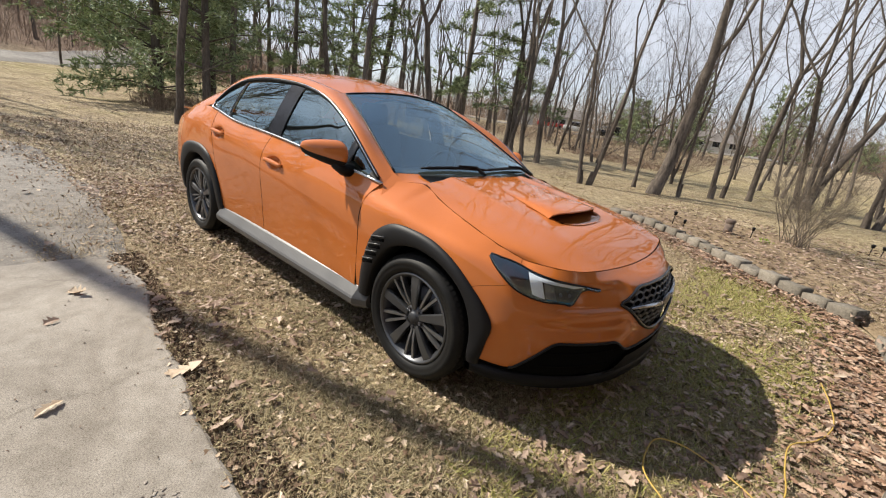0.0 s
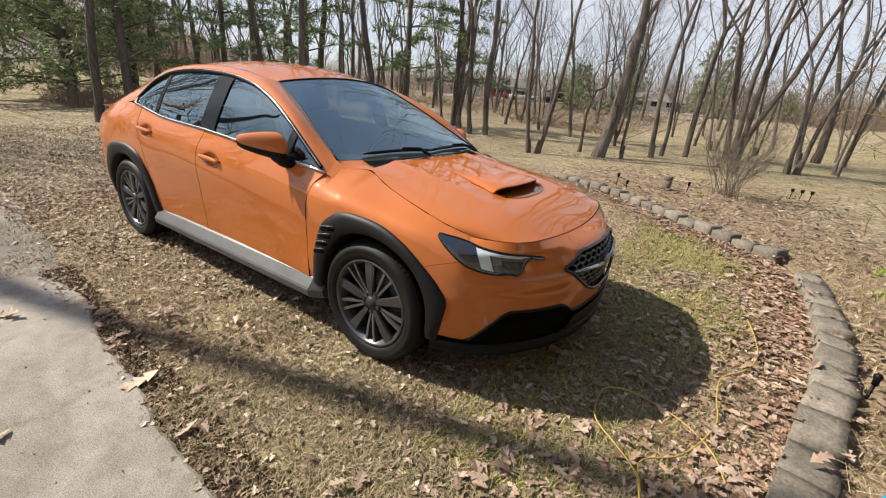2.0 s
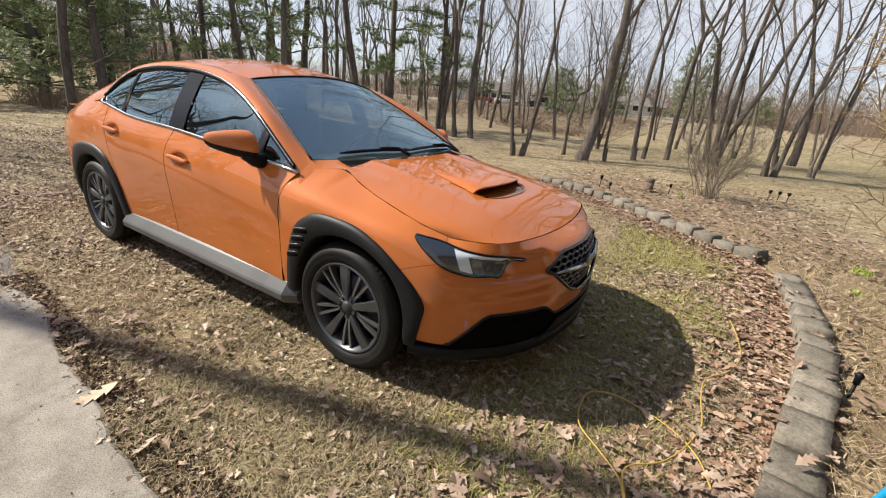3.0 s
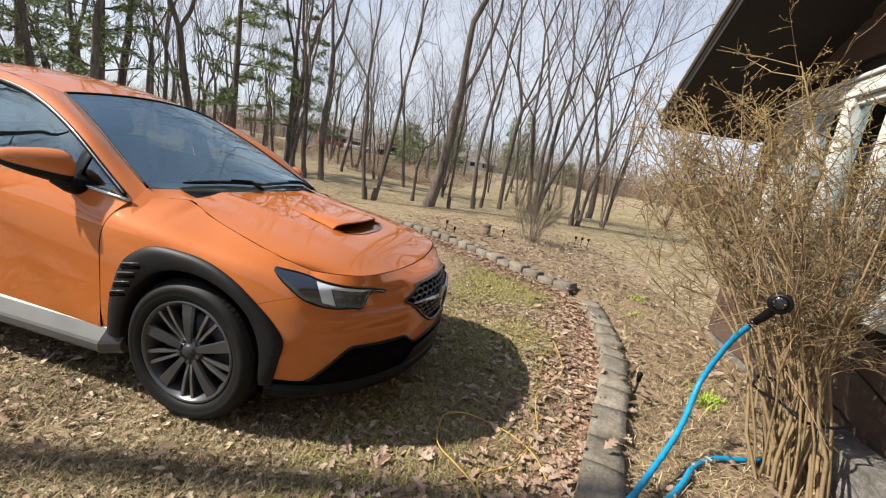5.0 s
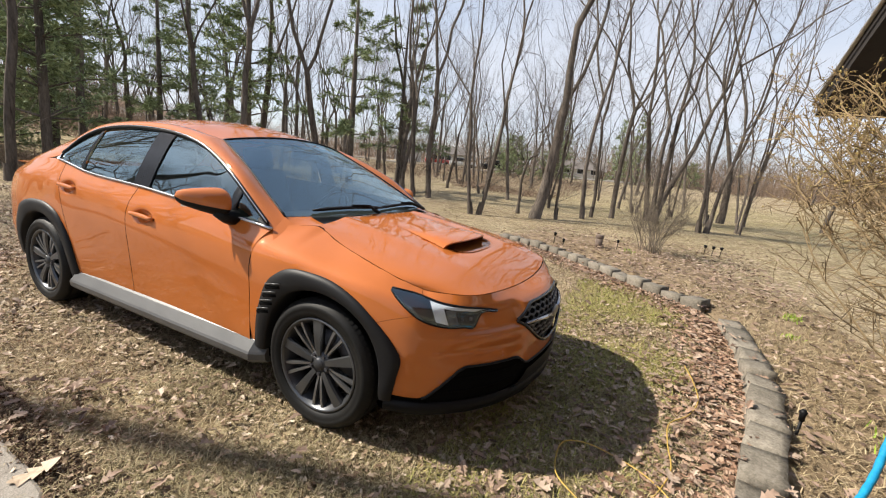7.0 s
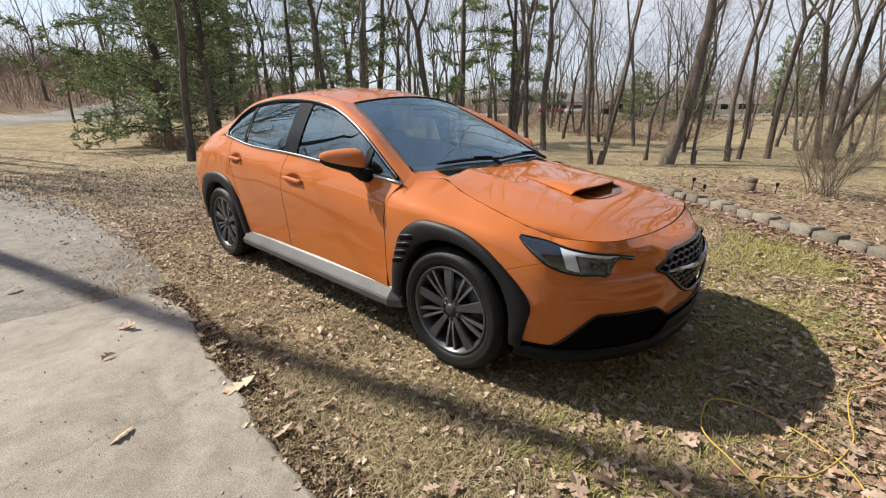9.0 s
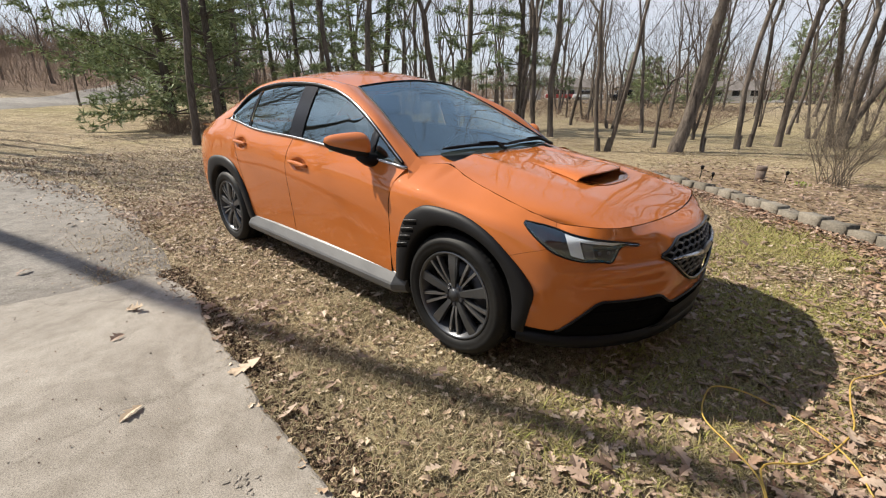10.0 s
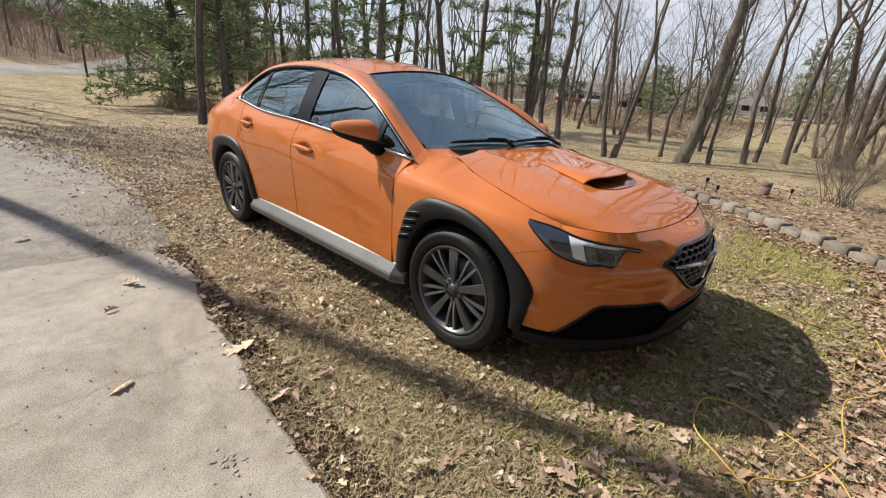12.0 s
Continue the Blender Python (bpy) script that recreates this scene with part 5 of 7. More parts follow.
def wheel(name, x, s):
    """Ten-spoke alloy wheel: five broad blades between five pairs of thin spokes. The outer face looks to -y."""
    w = new(name)
    w.parent = car
    w.location = (x, 0.782 * s, 0.316)
    w.rotation_euler[2] = 0 if s < 0 else math.pi
    R = 0.319
    prof = [(0.230, 0.10), (0.252, 0.122), (0.290, 0.124), (0.304, 0.116), (0.314, 0.100)]
    for gy in (0.062, 0.0, -0.062):
        prof += [(R, gy + 0.02), (R - 0.009, gy + 0.013), (R - 0.009, gy + 0.004), (R, gy - 0.004)]
    prof += [(0.316, -0.086), (0.308, -0.101), (0.296, -0.112), (0.289, -0.1165), (0.287, -0.1178), (0.274, -0.1205), (0.272, -0.1192), (0.258, -0.1195), (0.246, -0.116), (0.235, -0.108), (0.228, -0.098)]
    ty = obj("tyre", *lathe(prof, 72), RUBBER, w)
    # tread blocks at the shoulders
    for sy in (-1, 1):
        blocks = []
        for k in range(72):
            a = 2 * math.pi * k / 72
            c = np.array((math.cos(a), 0, math.sin(a)))
            tng = np.array((-math.sin(a), 0, math.cos(a)))
            vs = []
            for rr, y in ((0.3075, 0.1035), (0.3195, 0.085), (0.3208, 0.068)):
                for t in (-0.0095, 0.0095):
                    vs.append(c * rr + tng * t + np.array((0, sy * y, 0)))
            blocks.append((vs, [(0, 1, 3, 2), (2, 3, 5, 4)]))
        obj("tread_shoulder", *merge(blocks), RUBBER, ty, smooth=False)["kind"] = "stuff"
    rim = new("rim")
    rim.parent = w
    obj("barrel", *lathe([(0.213, 0.10), (0.194, 0.05), (0.185, -0.02), (0.201, -0.075), (0.214, -0.098), (0.223, -0.108), (0.230, -0.106), (0.231, -0.096)], 72), BARREL, rim)
    obj("rim_lip", *lathe([(0.214, -0.101), (0.219, -0.109), (0.225, -0.1115), (0.2295, -0.108)], 72), ALLOY, rim)
    # spokes

    def spoke(a0, w0, w1, r0, r1, y0, y1, thick, twist=0.0):
        c, t = np.array((math.cos(a0), 0, math.sin(a0))), np.array((-math.sin(a0), 0, math.cos(a0)))
        vs = []
        n = 6
        for k in range(n + 1):
            u = k / n
            r = r0 + (r1 - r0) * u
            ww = w0 + (w1 - w0) * u
            y = y0 + (y1 - y0) * u - 0.006 * math.sin(math.pi * u)
            o = c * r + t * twist * u
            for dw, dy in ((-1, 0.012), (-0.82, 0.0), (0.82, 0.0), (1, 0.012), (0.8, thick), (-0.8, thick)):
                vs.append(o + t * ww * dw + np.array((0, y + dy, 0)))
        fs = []
        for k in range(n):
            for j in range(6):
                fs.append((k * 6 + j, k * 6 + (j + 1) % 6, (k + 1) * 6 + (j + 1) % 6, (k + 1) * 6 + j))
        return vs, fs
    for k in range(5):
        a = radians(93 + 72 * k)
        obj("spoke", *spoke(a, 0.014, 0.031, 0.042, 0.219, -0.092, -0.100, 0.035), ALLOY, rim, smooth=False)
        for d, tw in ((radians(29.5), -0.003), (radians(42.5), 0.003)):
            obj("spoke", *spoke(a + d, 0.0065, 0.0085, 0.05, 0.219, -0.080, -0.097, 0.03, tw), SPOKE_GLINT, rim, smooth=False)
    obj("hub", *lathe([(0.029, -0.094), (0.034, -0.089), (0.060, -0.086), (0.066, -0.074), (0.068, -0.03)], 40), BARREL, rim)
    obj("centre_cap", *lathe([(0.0, -0.0985), (0.024, -0.0983), (0.028, -0.094)], 24), BARREL, rim)
    for k in range(5):
        a = radians(57 + 72 * k)
        bm = bmesh.new()
        bmesh.ops.create_cone(bm, cap_ends=True, segments=6, radius1=0.011, radius2=0.009, depth=0.02, matrix=Matrix.Translation((0.05 * math.cos(a), -0.086, 0.05 * math.sin(a))) @ Matrix.Rotation(math.pi / 2, 4, "X"))
        part("wheel_nut", bm, BRAKE, rim)
    obj("brake_disc", *lathe([(0.07, -0.012), (0.145, -0.012), (0.147, 0.0), (0.145, 0.012)], 48), BRAKE, w)
    bm = box_bm(-0.168, -0.04, -0.075, -0.095, 0.05, 0.075, 0.012)
    part("brake_caliper", bm, BLACK, w)
    obj("backing", *lathe([(0.0, 0.03), (0.19, 0.03)], 32), VOID, w)


for x in (0.0, -2.675):
    for s in (-1, 1):
        wheel("front_wheel" if x == 0 else "rear_wheel", x, s)


def cabin():
    """Interior seen through the glass."""
    dash = lambda a, b: np.array((-0.36 - 0.55 * a - 0.10 * (1 - (2 * b - 1) ** 2) * (a - 1) * -0.6, 0.70 * (2 * b - 1), 0.925 - 0.02 * a - 0.10 * max(0, a - 0.8)))
    obj("dashboard", *grid(dash, 14, 20), DASH, car)
    part("dashboard", box_bm(-0.95, -0.70, 0.45, -0.88, 0.70, 0.875, 0.02), DASH, car)
    for y in (-0.36, 0.36):
        st = new("front_seat")
        st.parent = car
        part("cushion", box_bm(-1.75, y - 0.25, 0.42, -1.25, y + 0.25, 0.56, 0.05), SEAT, st, smooth=True)
        bm = box_bm(-0.07, -0.25, 0.0, 0.07, 0.25, 0.62, 0.06)
        bmesh.ops.rotate(bm, verts=bm.verts, cent=(0, 0, 0), matrix=Matrix.Rotation(radians(-18), 3, "Y"))
        bmesh.ops.translate(bm, verts=bm.verts, vec=(-1.72, y, 0.52))
        part("backrest", bm, SEAT, st, smooth=True)
        bm = box_bm(-0.05, -0.13, 0.62, 0.05, 0.13, 0.80, 0.04)
        bmesh.ops.rotate(bm, verts=bm.verts, cent=(0, 0, 0), matrix=Matrix.Rotation(radians(-16), 3, "Y"))
        bmesh.ops.translate(bm, verts=bm.verts, vec=(-1.73, y, 0.52))
        part("headrest", bm, SEAT, st, smooth=True)
    rs = new("rear_seat")
    rs.parent = car
    part("cushion", box_bm(-2.75, -0.62, 0.42, -2.3, 0.62, 0.55, 0.05), SEAT, rs, smooth=True)
    bm = box_bm(-0.07, -0.62, 0.0, 0.07, 0.62, 0.55, 0.05)
    bmesh.ops.rotate(bm, verts=bm.verts, cent=(0, 0, 0), matrix=Matrix.Rotation(radians(-20), 3, "Y"))
    bmesh.ops.translate(bm, verts=bm.verts, vec=(-2.70, 0, 0.5))
    part("backrest", bm, SEAT, rs, smooth=True)
    # door trims
    for s in (-1, 1):
        def card(a, b):
            x = -2.55 + 2.08 * a
            bp = belt(x)
            return np.array((x, (0.72 + (abs(bp[1]) - 0.045 - 0.72) * b) * s, 0.34 + (bp[2] + 0.034 - 0.34) * b))
        obj("door_trim", *grid(card, 30, 6), DASH, car)
    # steering wheel
    ring = []
    for k in range(33):
        a = 2 * math.pi * k / 32
        ring.append((-1.08 + 0.07 * math.sin(a), 0.37 + 0.185 * math.cos(a), 0.83 + 0.17 * math.sin(a)))
    obj("steering_wheel", *tube(ring, 0.015, 6), BLACK, car)
    part("rear_view_mirror", box_bm(-1.02, -0.12, 1.235, -0.99, 0.12, 1.30, 0.012), BLACK, car)
    part("parcel_shelf", box_bm(-3.2, -0.60, 0.92, -2.75, 0.60, 0.95), SEAT, car)
    part("headliner", box_bm(-2.4, -0.46, 1.325, -1.30, 0.46, 1.332), DASH, car)
    part("cabin_floor", box_bm(-2.8, -0.78, 0.31, -0.5, 0.78, 0.33), SEAT, car)
    # cowl, wipers
    cowl = lambda a, b: np.array((-0.44 + 0.14 * a + 0.115 * (1 - (2 * b - 1) ** 2), 0.655 * (2 * b - 1), 0.940 - 0.02 * a - 0.004 * (2 * b - 1) ** 2))
    obj("cowl", *grid(cowl, 6, 24), BLACK, car)
    for y0, y1 in ((0.62, -0.02), (0.02, -0.55)):
        wp = new("wiper")
        wp.parent = car
        pts = [screen(0.035 + 0.02 * math.sin(k / 8 * 3.1), 0.5 + (y0 + (y1 - y0) * k / 8) / 1.42) + np.array((0.012, 0, 0.014)) for k in range(9)]
        obj("blade", *tube(pts, [0.006] + [0.010] * 7 + [0.005], 5), BLACK, wp)
        obj("arm", *tube([(-0.335, y0 - 0.02, 0.95), np.array(pts[2]) + (0.012, 0, 0.012), np.array(pts[4]) + (0.004, 0, 0.014)], [0.013, 0.009, 0.006], 6), BLACK, wp)


cabin()
# pan under the floor, with its lower centre
bm = box_bm(-3.45, -0.60, 0.17, 0.62, 0.60, 0.25, 0.03)
part("underbody", bm, VOID, car)
bm = box_bm(-2.24, -0.80, 0.18, -0.44, 0.80, 0.25, 0.03)
part("underbody", bm, VOID, car)
for wx in (0.0, -2.675):
    for s in (-1, 1):
        liner = lambda a, b: np.array((wx + 0.378 * math.cos(math.pi * a), s * (0.52 + 0.31 * b), 0.33 + 0.378 * math.sin(math.pi * a)))
        obj("wheel_well", *grid(liner, 24, 4), VOID, car)


# trees
def grow(rng, height, r0, lean=(0, 0), fork_at=0.3, stems=1, wide=0.58, depth=5, wob=0.10, twigs=3, sub=2, coarse=1.0):
    """Bare tree that forks again and again; pieces of trunk and of branches."""
    trunk, crown = [], []

    def twig(p, d, length, r, level):
        d = d / np.linalg.norm(d)
        mid = p + d * length * 0.5 + rng.normal(0, 0.07, 3) * length
        end = p + d * length + rng.normal(0, 0.12, 3) * length + np.array((0, 0, 0.12 * length))
        crown.append(tube([p, mid, end], [r, r * 0.7, r * 0.25], 3, False) if level else tube([p, end], [r, r * 0.4], 3, False))
        if level > 0:
            for _ in range(sub):
                s = rng.uniform(0.25, 0.95)
                q = p + (end - p) * s
                twig(q, d + rng.normal(0, 0.65, 3), length * rng.uniform(0.35, 0.6), r * 0.6, level - 1)

    def limb(p, d, length, r, level):
        n = 7 if level == 0 else 5 if level < 3 else 3
        pts, rad = [np.array(p, float)], [r]
        dirv = np.array(d, float)
        first = dirv.copy()
        shrink = 0.74 if level == 0 else 0.62
        for i in range(n):
            dirv = dirv + rng.normal(0, wob * (0.7 if level == 0 else 1.6), 3)
            dirv[2] += 0.0 if level == 0 else 0.11
            dirv = dirv * 0.75 + first * 0.25
            dirv /= np.linalg.norm(dirv)
            pts.append(pts[-1] + dirv * length / n)
            rad.append(r * (1 - (1 - shrink) * (i + 1) / n))
        sides = 9 if r > 0.09 else 6 if r > 0.04 else 4 if r > 0.015 else 3
        (trunk if level == 0 else crown).append(tube(pts, rad, sides, False))
        # side twigs and small boughs
        count = twigs + (9 if level == 0 else 2)
        for _ in range(count):
            s = rng.uniform(0.22 if level == 0 else 0.1, 1.0)
            i = min(int(s * n), n - 1)
            q = pts[i] + (pts[i + 1] - pts[i]) * (s * n - i)
            a = rng.random() * 2 * math.pi
            out = np.array((math.cos(a), math.sin(a), rng.uniform(0.2, 1.1)))
            twig(q, out + dirv * rng.uniform(0.1, 0.6), rng.uniform(0.5, 1.5) * (1.5 if level < 2 else 0.9), min(rad[i] * 0.35, rng.uniform(0.006, 0.013) * coarse), 2 if level < 3 else 1)
        if level >= depth:
            return
        kids = 3 if rng.random() < (0.25 if level else 0.4) else 2
        a0 = rng.random() * 2 * math.pi
        for k in range(kids):
            a = a0 + 2 * math.pi * k / kids + rng.normal(0, 0.4)
            sd = np.array((math.cos(a), math.sin(a), 0.0))
            sd -= dirv * np.dot(sd, dirv)
            nd = dirv + sd * wide * (rng.uniform(0.25, 0.6) if k == 0 else rng.uniform(0.55, 1.15))
            nd[2] += 0.16
            nd /= np.linalg.norm(nd)
            limb(pts[-1], nd, length * rng.uniform(0.62, 0.9) if level else height * rng.uniform(0.17, 0.24), rad[-1] * (rng.uniform(0.70, 0.86) if k == 0 else rng.uniform(0.45, 0.72)), level + 1)

    for k in range(stems):
        a = 2 * math.pi * k / max(stems, 1) + rng.random()
        off = 0.0 if stems == 1 else 0.14
        d = np.array((lean[0] + (math.cos(a) * 0.13 if stems > 1 else 0), lean[1] + (math.sin(a) * 0.13 if stems > 1 else 0), 1.0))
        base = (math.cos(a) * off, math.sin(a) * off, -0.25)
        limb(base, d / np.linalg.norm(d), height * fork_at * rng.uniform(0.9, 1.1), r0 * (1 if stems == 1 else 0.75), 0)
        # root flare
        trunk.append(tube([(base[0], base[1], -0.3), (base[0] + d[0] * 0.12, base[1] + d[1] * 0.12, 0.10), (base[0] + d[0] * 0.45, base[1] + d[1] * 0.45, 0.4)], [r0 * 1.3, r0 * 1.08, r0 * 0.85], 9, False))
    return merge(trunk), merge(crown)


def bare_tree(x, y, seed, height, r0, rot=0.0, label="", **kw):
    rng = np.random.default_rng(seed)
    tr, cr = grow(rng, height, r0, **kw)
    t = thing("bare_tree", label or "tall leafless grey-barked tree on the lawn", "tree", "bare trees", at=(x, y, gz(x, y)))
    t.rotation_euler[2] = rot
    obj("trunk", *tr, BARK, t)
    obj("crown", *cr, TWIG, t)
    return t


# the trees that stand nearest on the lawn
NEAR = [
    (-3.85, 10.2, 11, 23, 0.085, dict(stems=2, fork_at=0.16, wide=0.6)),
    (-3.05, 12.2, 12, 7, 0.055, dict(wob=0.34, fork_at=0.26, lean=(0.10, 0.0), wide=1.0)),
    (-2.2, 11.4, 13, 25, 0.185, dict(lean=(0.09, 0.0), fork_at=0.15, wide=0.75, wob=0.15, twigs=4)),
    (-1.6, 11.9, 14, 11, 0.05, dict(lean=(0.02, 0.0), fork_at=0.3)),
    (-1.0, 13.4, 15, 19, 0.085, dict(lean=(0.03, 0.0), fork_at=0.22)),
    (-0.85, 14.6, 16, 14, 0.07, dict(fork_at=0.27)),
    (-0.2, 15.6, 17, 21, 0.10, dict(lean=(0.03, 0.0), fork_at=0.22, sub=1)),
    (1.2, 16.6, 18, 23, 0.135, dict(stems=4, fork_at=0.2, wide=0.45, wob=0.15, sub=1)),
    (2.75, 13.6, 19, 18, 0.09, dict(stems=2, fork_at=0.18)),
    (4.2, 22.0, 20, 21, 0.18, dict(fork_at=0.14, wide=0.8, sub=1)),
    (3.2, 17.5, 21, 16, 0.08, dict(fork_at=0.23, sub=1)),
    (-7.4, 13.5, 22, 25, 0.12, dict(fork_at=0.22, lean=(0.03, 0))),
    (-8.1, 13.4, 23, 23, 0.10, dict(fork_at=0.20)),
    (-10.2, 15.8, 24, 22, 0.13, dict(fork_at=0.22, sub=1)),
    (-9.0, 14.0, 25, 19, 0.09, dict(fork_at=0.25)),
    (-12.0, 1.9, 26, 14, 0.105, dict(fork_at=0.42, lean=(-0.02, -0.03), twigs=2, sub=1)),
    (-12.8, 12.4, 27, 22, 0.165, dict(fork_at=0.23, twigs=2, sub=1)),
    (-14.0, 9.6, 28, 22, 0.135, dict(fork_at=0.25, twigs=2, sub=1)),
    (-15.5, 8.8, 29, 15, 0.12, dict(fork_at=0.32, twigs=2, sub=1)),
    (-17.0, 13.0, 30, 23, 0.18, dict(fork_at=0.23, twigs=2, sub=1)),
    (-11.5, 17.5, 31, 22, 0.13, dict(fork_at=0.22, twigs=2, sub=1)),
    (-17.5, 5.6, 32, 16, 0.14, dict(fork_at=0.36, twigs=2, sub=1)),
    # beside the driveway, up-sun
    (-11.3, -4.4, 34, 14, 0.105, dict(fork_at=0.75, lean=(0.2, -0.05), twigs=2, wide=0.5)),
    (-16.2, -4.9, 33, 14, 0.11, dict(fork_at=0.5, depth=4, twigs=1)),
    (-15.4, -3.8, 35, 12, 0.075, dict(fork_at=0.5, depth=3, twigs=1)),
    (-17.0, -4.7, 36, 14, 0.09, dict(fork_at=0.55, depth=3, twigs=1)),
    (-18.0, -4.3, 37, 14, 0.075, dict(fork_at=0.55, depth=3, twigs=1)),
    (-18.6, -5.5, 38, 14, 0.09, dict(fork_at=0.5, depth=3, twigs=1)),
    (-19.5, -4.6, 39, 15, 0.085, dict(fork_at=0.55, depth=3, twigs=1)),
    (-20.6, -4.2, 40, 15, 0.08, dict(fork_at=0.55, depth=3, twigs=1)),
    (-22.0, -4.6, 47, 16, 0.1, dict(fork_at=0.55, depth=3, twigs=1)),
    (-23.4, -4.0, 48, 16, 0.09, dict(fork_at=0.55, depth=3, twigs=1)),
    # behind the driveway, seen in the windows of the car
    (-8.5, -10.8, 70, 14, 0.2, dict(fork_at=0.18, wide=0.9, twigs=1, sub=1)),
    (-13.0, -12.2, 71, 16, 0.2, dict(fork_at=0.2, wide=0.9, twigs=1, sub=1)),
    (-23.0, -10.0, 72, 20, 0.34, dict(fork_at=0.16, wide=0.95, twigs=3, sub=1, coarse=2.6)),
]
near_trees = [bare_tree(x, y, seed, hgt, r0, **kw) for x, y, seed, hgt, r0, kw in NEAR]
for k, x, y, s, r in ((-1, -26, -13.5, 0.95, 40), (-1, -29, -8.6, 0.9, 190), (-1, -28, -17, 1.0, 100), (-1, -33, -11.5, 1.0, 280), (-1, -35, -16, 1.05, 330), (-2, -24, -15.5, 1.2, 60), (-2, -31, -13.8, 1.2, 220), (-1, -22.5, -13.0, 0.8, 150)):
    copy_thing(near_trees[k], pose(x, y, gz(x, y), 0, 0, r)).scale = (s, s, s)
# lighter trees to repeat in the woods
bases = [bare_tree(x, y, seed, hgt, r0, depth=4, twigs=1, sub=1, **kw) for x, y, seed, hgt, r0, kw in (
    (-24, 16, 41, 17, 0.19, dict(fork_at=0.26)), (-21, 19, 42, 16, 0.14, dict(fork_at=0.32)), (-27, 12, 43, 18, 0.17, dict(fork_at=0.22)),
    (-19, 16, 44, 15, 0.11, dict(fork_at=0.34)), (-30, 20, 45, 17, 0.14, dict(fork_at=0.25, stems=2)), (-26, 24, 46, 14, 0.10, dict(fork_at=0.22)))]

# finely branched trees behind the nearest ones
fine_trees = [bare_tree(x, y, seed, hgt, r0, **kw) for x, y, seed, hgt, r0, kw in (
    (-5.2, 17.5, 73, 17, 0.085, dict(fork_at=0.2, twigs=2)), (0.4, 20.5, 74, 16, 0.075, dict(fork_at=0.24, stems=2, twigs=1)))]
for k, x, y, s, r in ((0, -2.9, 16.4, 0.8, 70), (1, -4.2, 21.5, 1.0, 160), (0, -0.6, 24.0, 1.05, 250), (1, 2.0, 21.0, 0.85, 20), (0, 4.6, 18.6, 0.9, 130), (1, -7.6, 20.0, 1.0, 310), (0, -10.5, 21.5, 1.1, 200),
                      (1, 5.6, 26.0, 1.1, 90), (0, 2.9, 28.5, 1.1, 340), (1, -2.4, 29.5, 0.9, 45), (0, -13.5, 19.0, 1.0, 15), (0, 7.8, 21.0, 1.0, 185), (1, 3.9, 14.8, 0.75, 235), (0, -6.2, 31.0, 0.9, 120)):
    copy_thing(fine_trees[k], pose(x, y, gz(x, y), 0, 0, r)).scale = (s, s, s)

# woods further off, from the same kinds of tree
rng = np.random.default_rng(5)


def woods(count, x0, x1, y0, y1, lo=0.8, hi=1.15):
    for k in range(count):
        x, y = rng.uniform(x0, x1), rng.uniform(y0, y1)
        src = bases[int(rng.integers(len(bases)))]
        s = rng.uniform(lo, hi)
        copy_thing(src, pose(x, y, gz(x, y), rng.uniform(-3, 3), rng.uniform(-3, 3), rng.uniform(0, 360))).scale = (s, s, s)


woods(20, -48, -17, 13, 36)
woods(16, -75, -30, 2, 40)
woods(12, -34, -12, 24, 46)
woods(5, 7, 34, 22, 60)
woods(12, -40, -14, 10, 30, 0.28, 0.5)
woods(6, -60, -24, -6, 8, 0.3, 0.6)
woods(4, -100, -72, -30, 36, 0.6, 1.0)
woods(26, -70, 30, 88, 118, 0.6, 0.95)
woods(12, -64, -40, -12, 14, 0.6, 1.0)
woods(6, -14, 0, 26, 42, 0.5, 0.8)
woods(16, -38, 2, 40, 56, 0.35, 0.7)
woods(14, -30, -11, 17, 32, 0.5, 0.85)
woods(12, -50, 14, 74, 90, 0.5, 0.8)
woods(6, -8, 14, -32, -16)


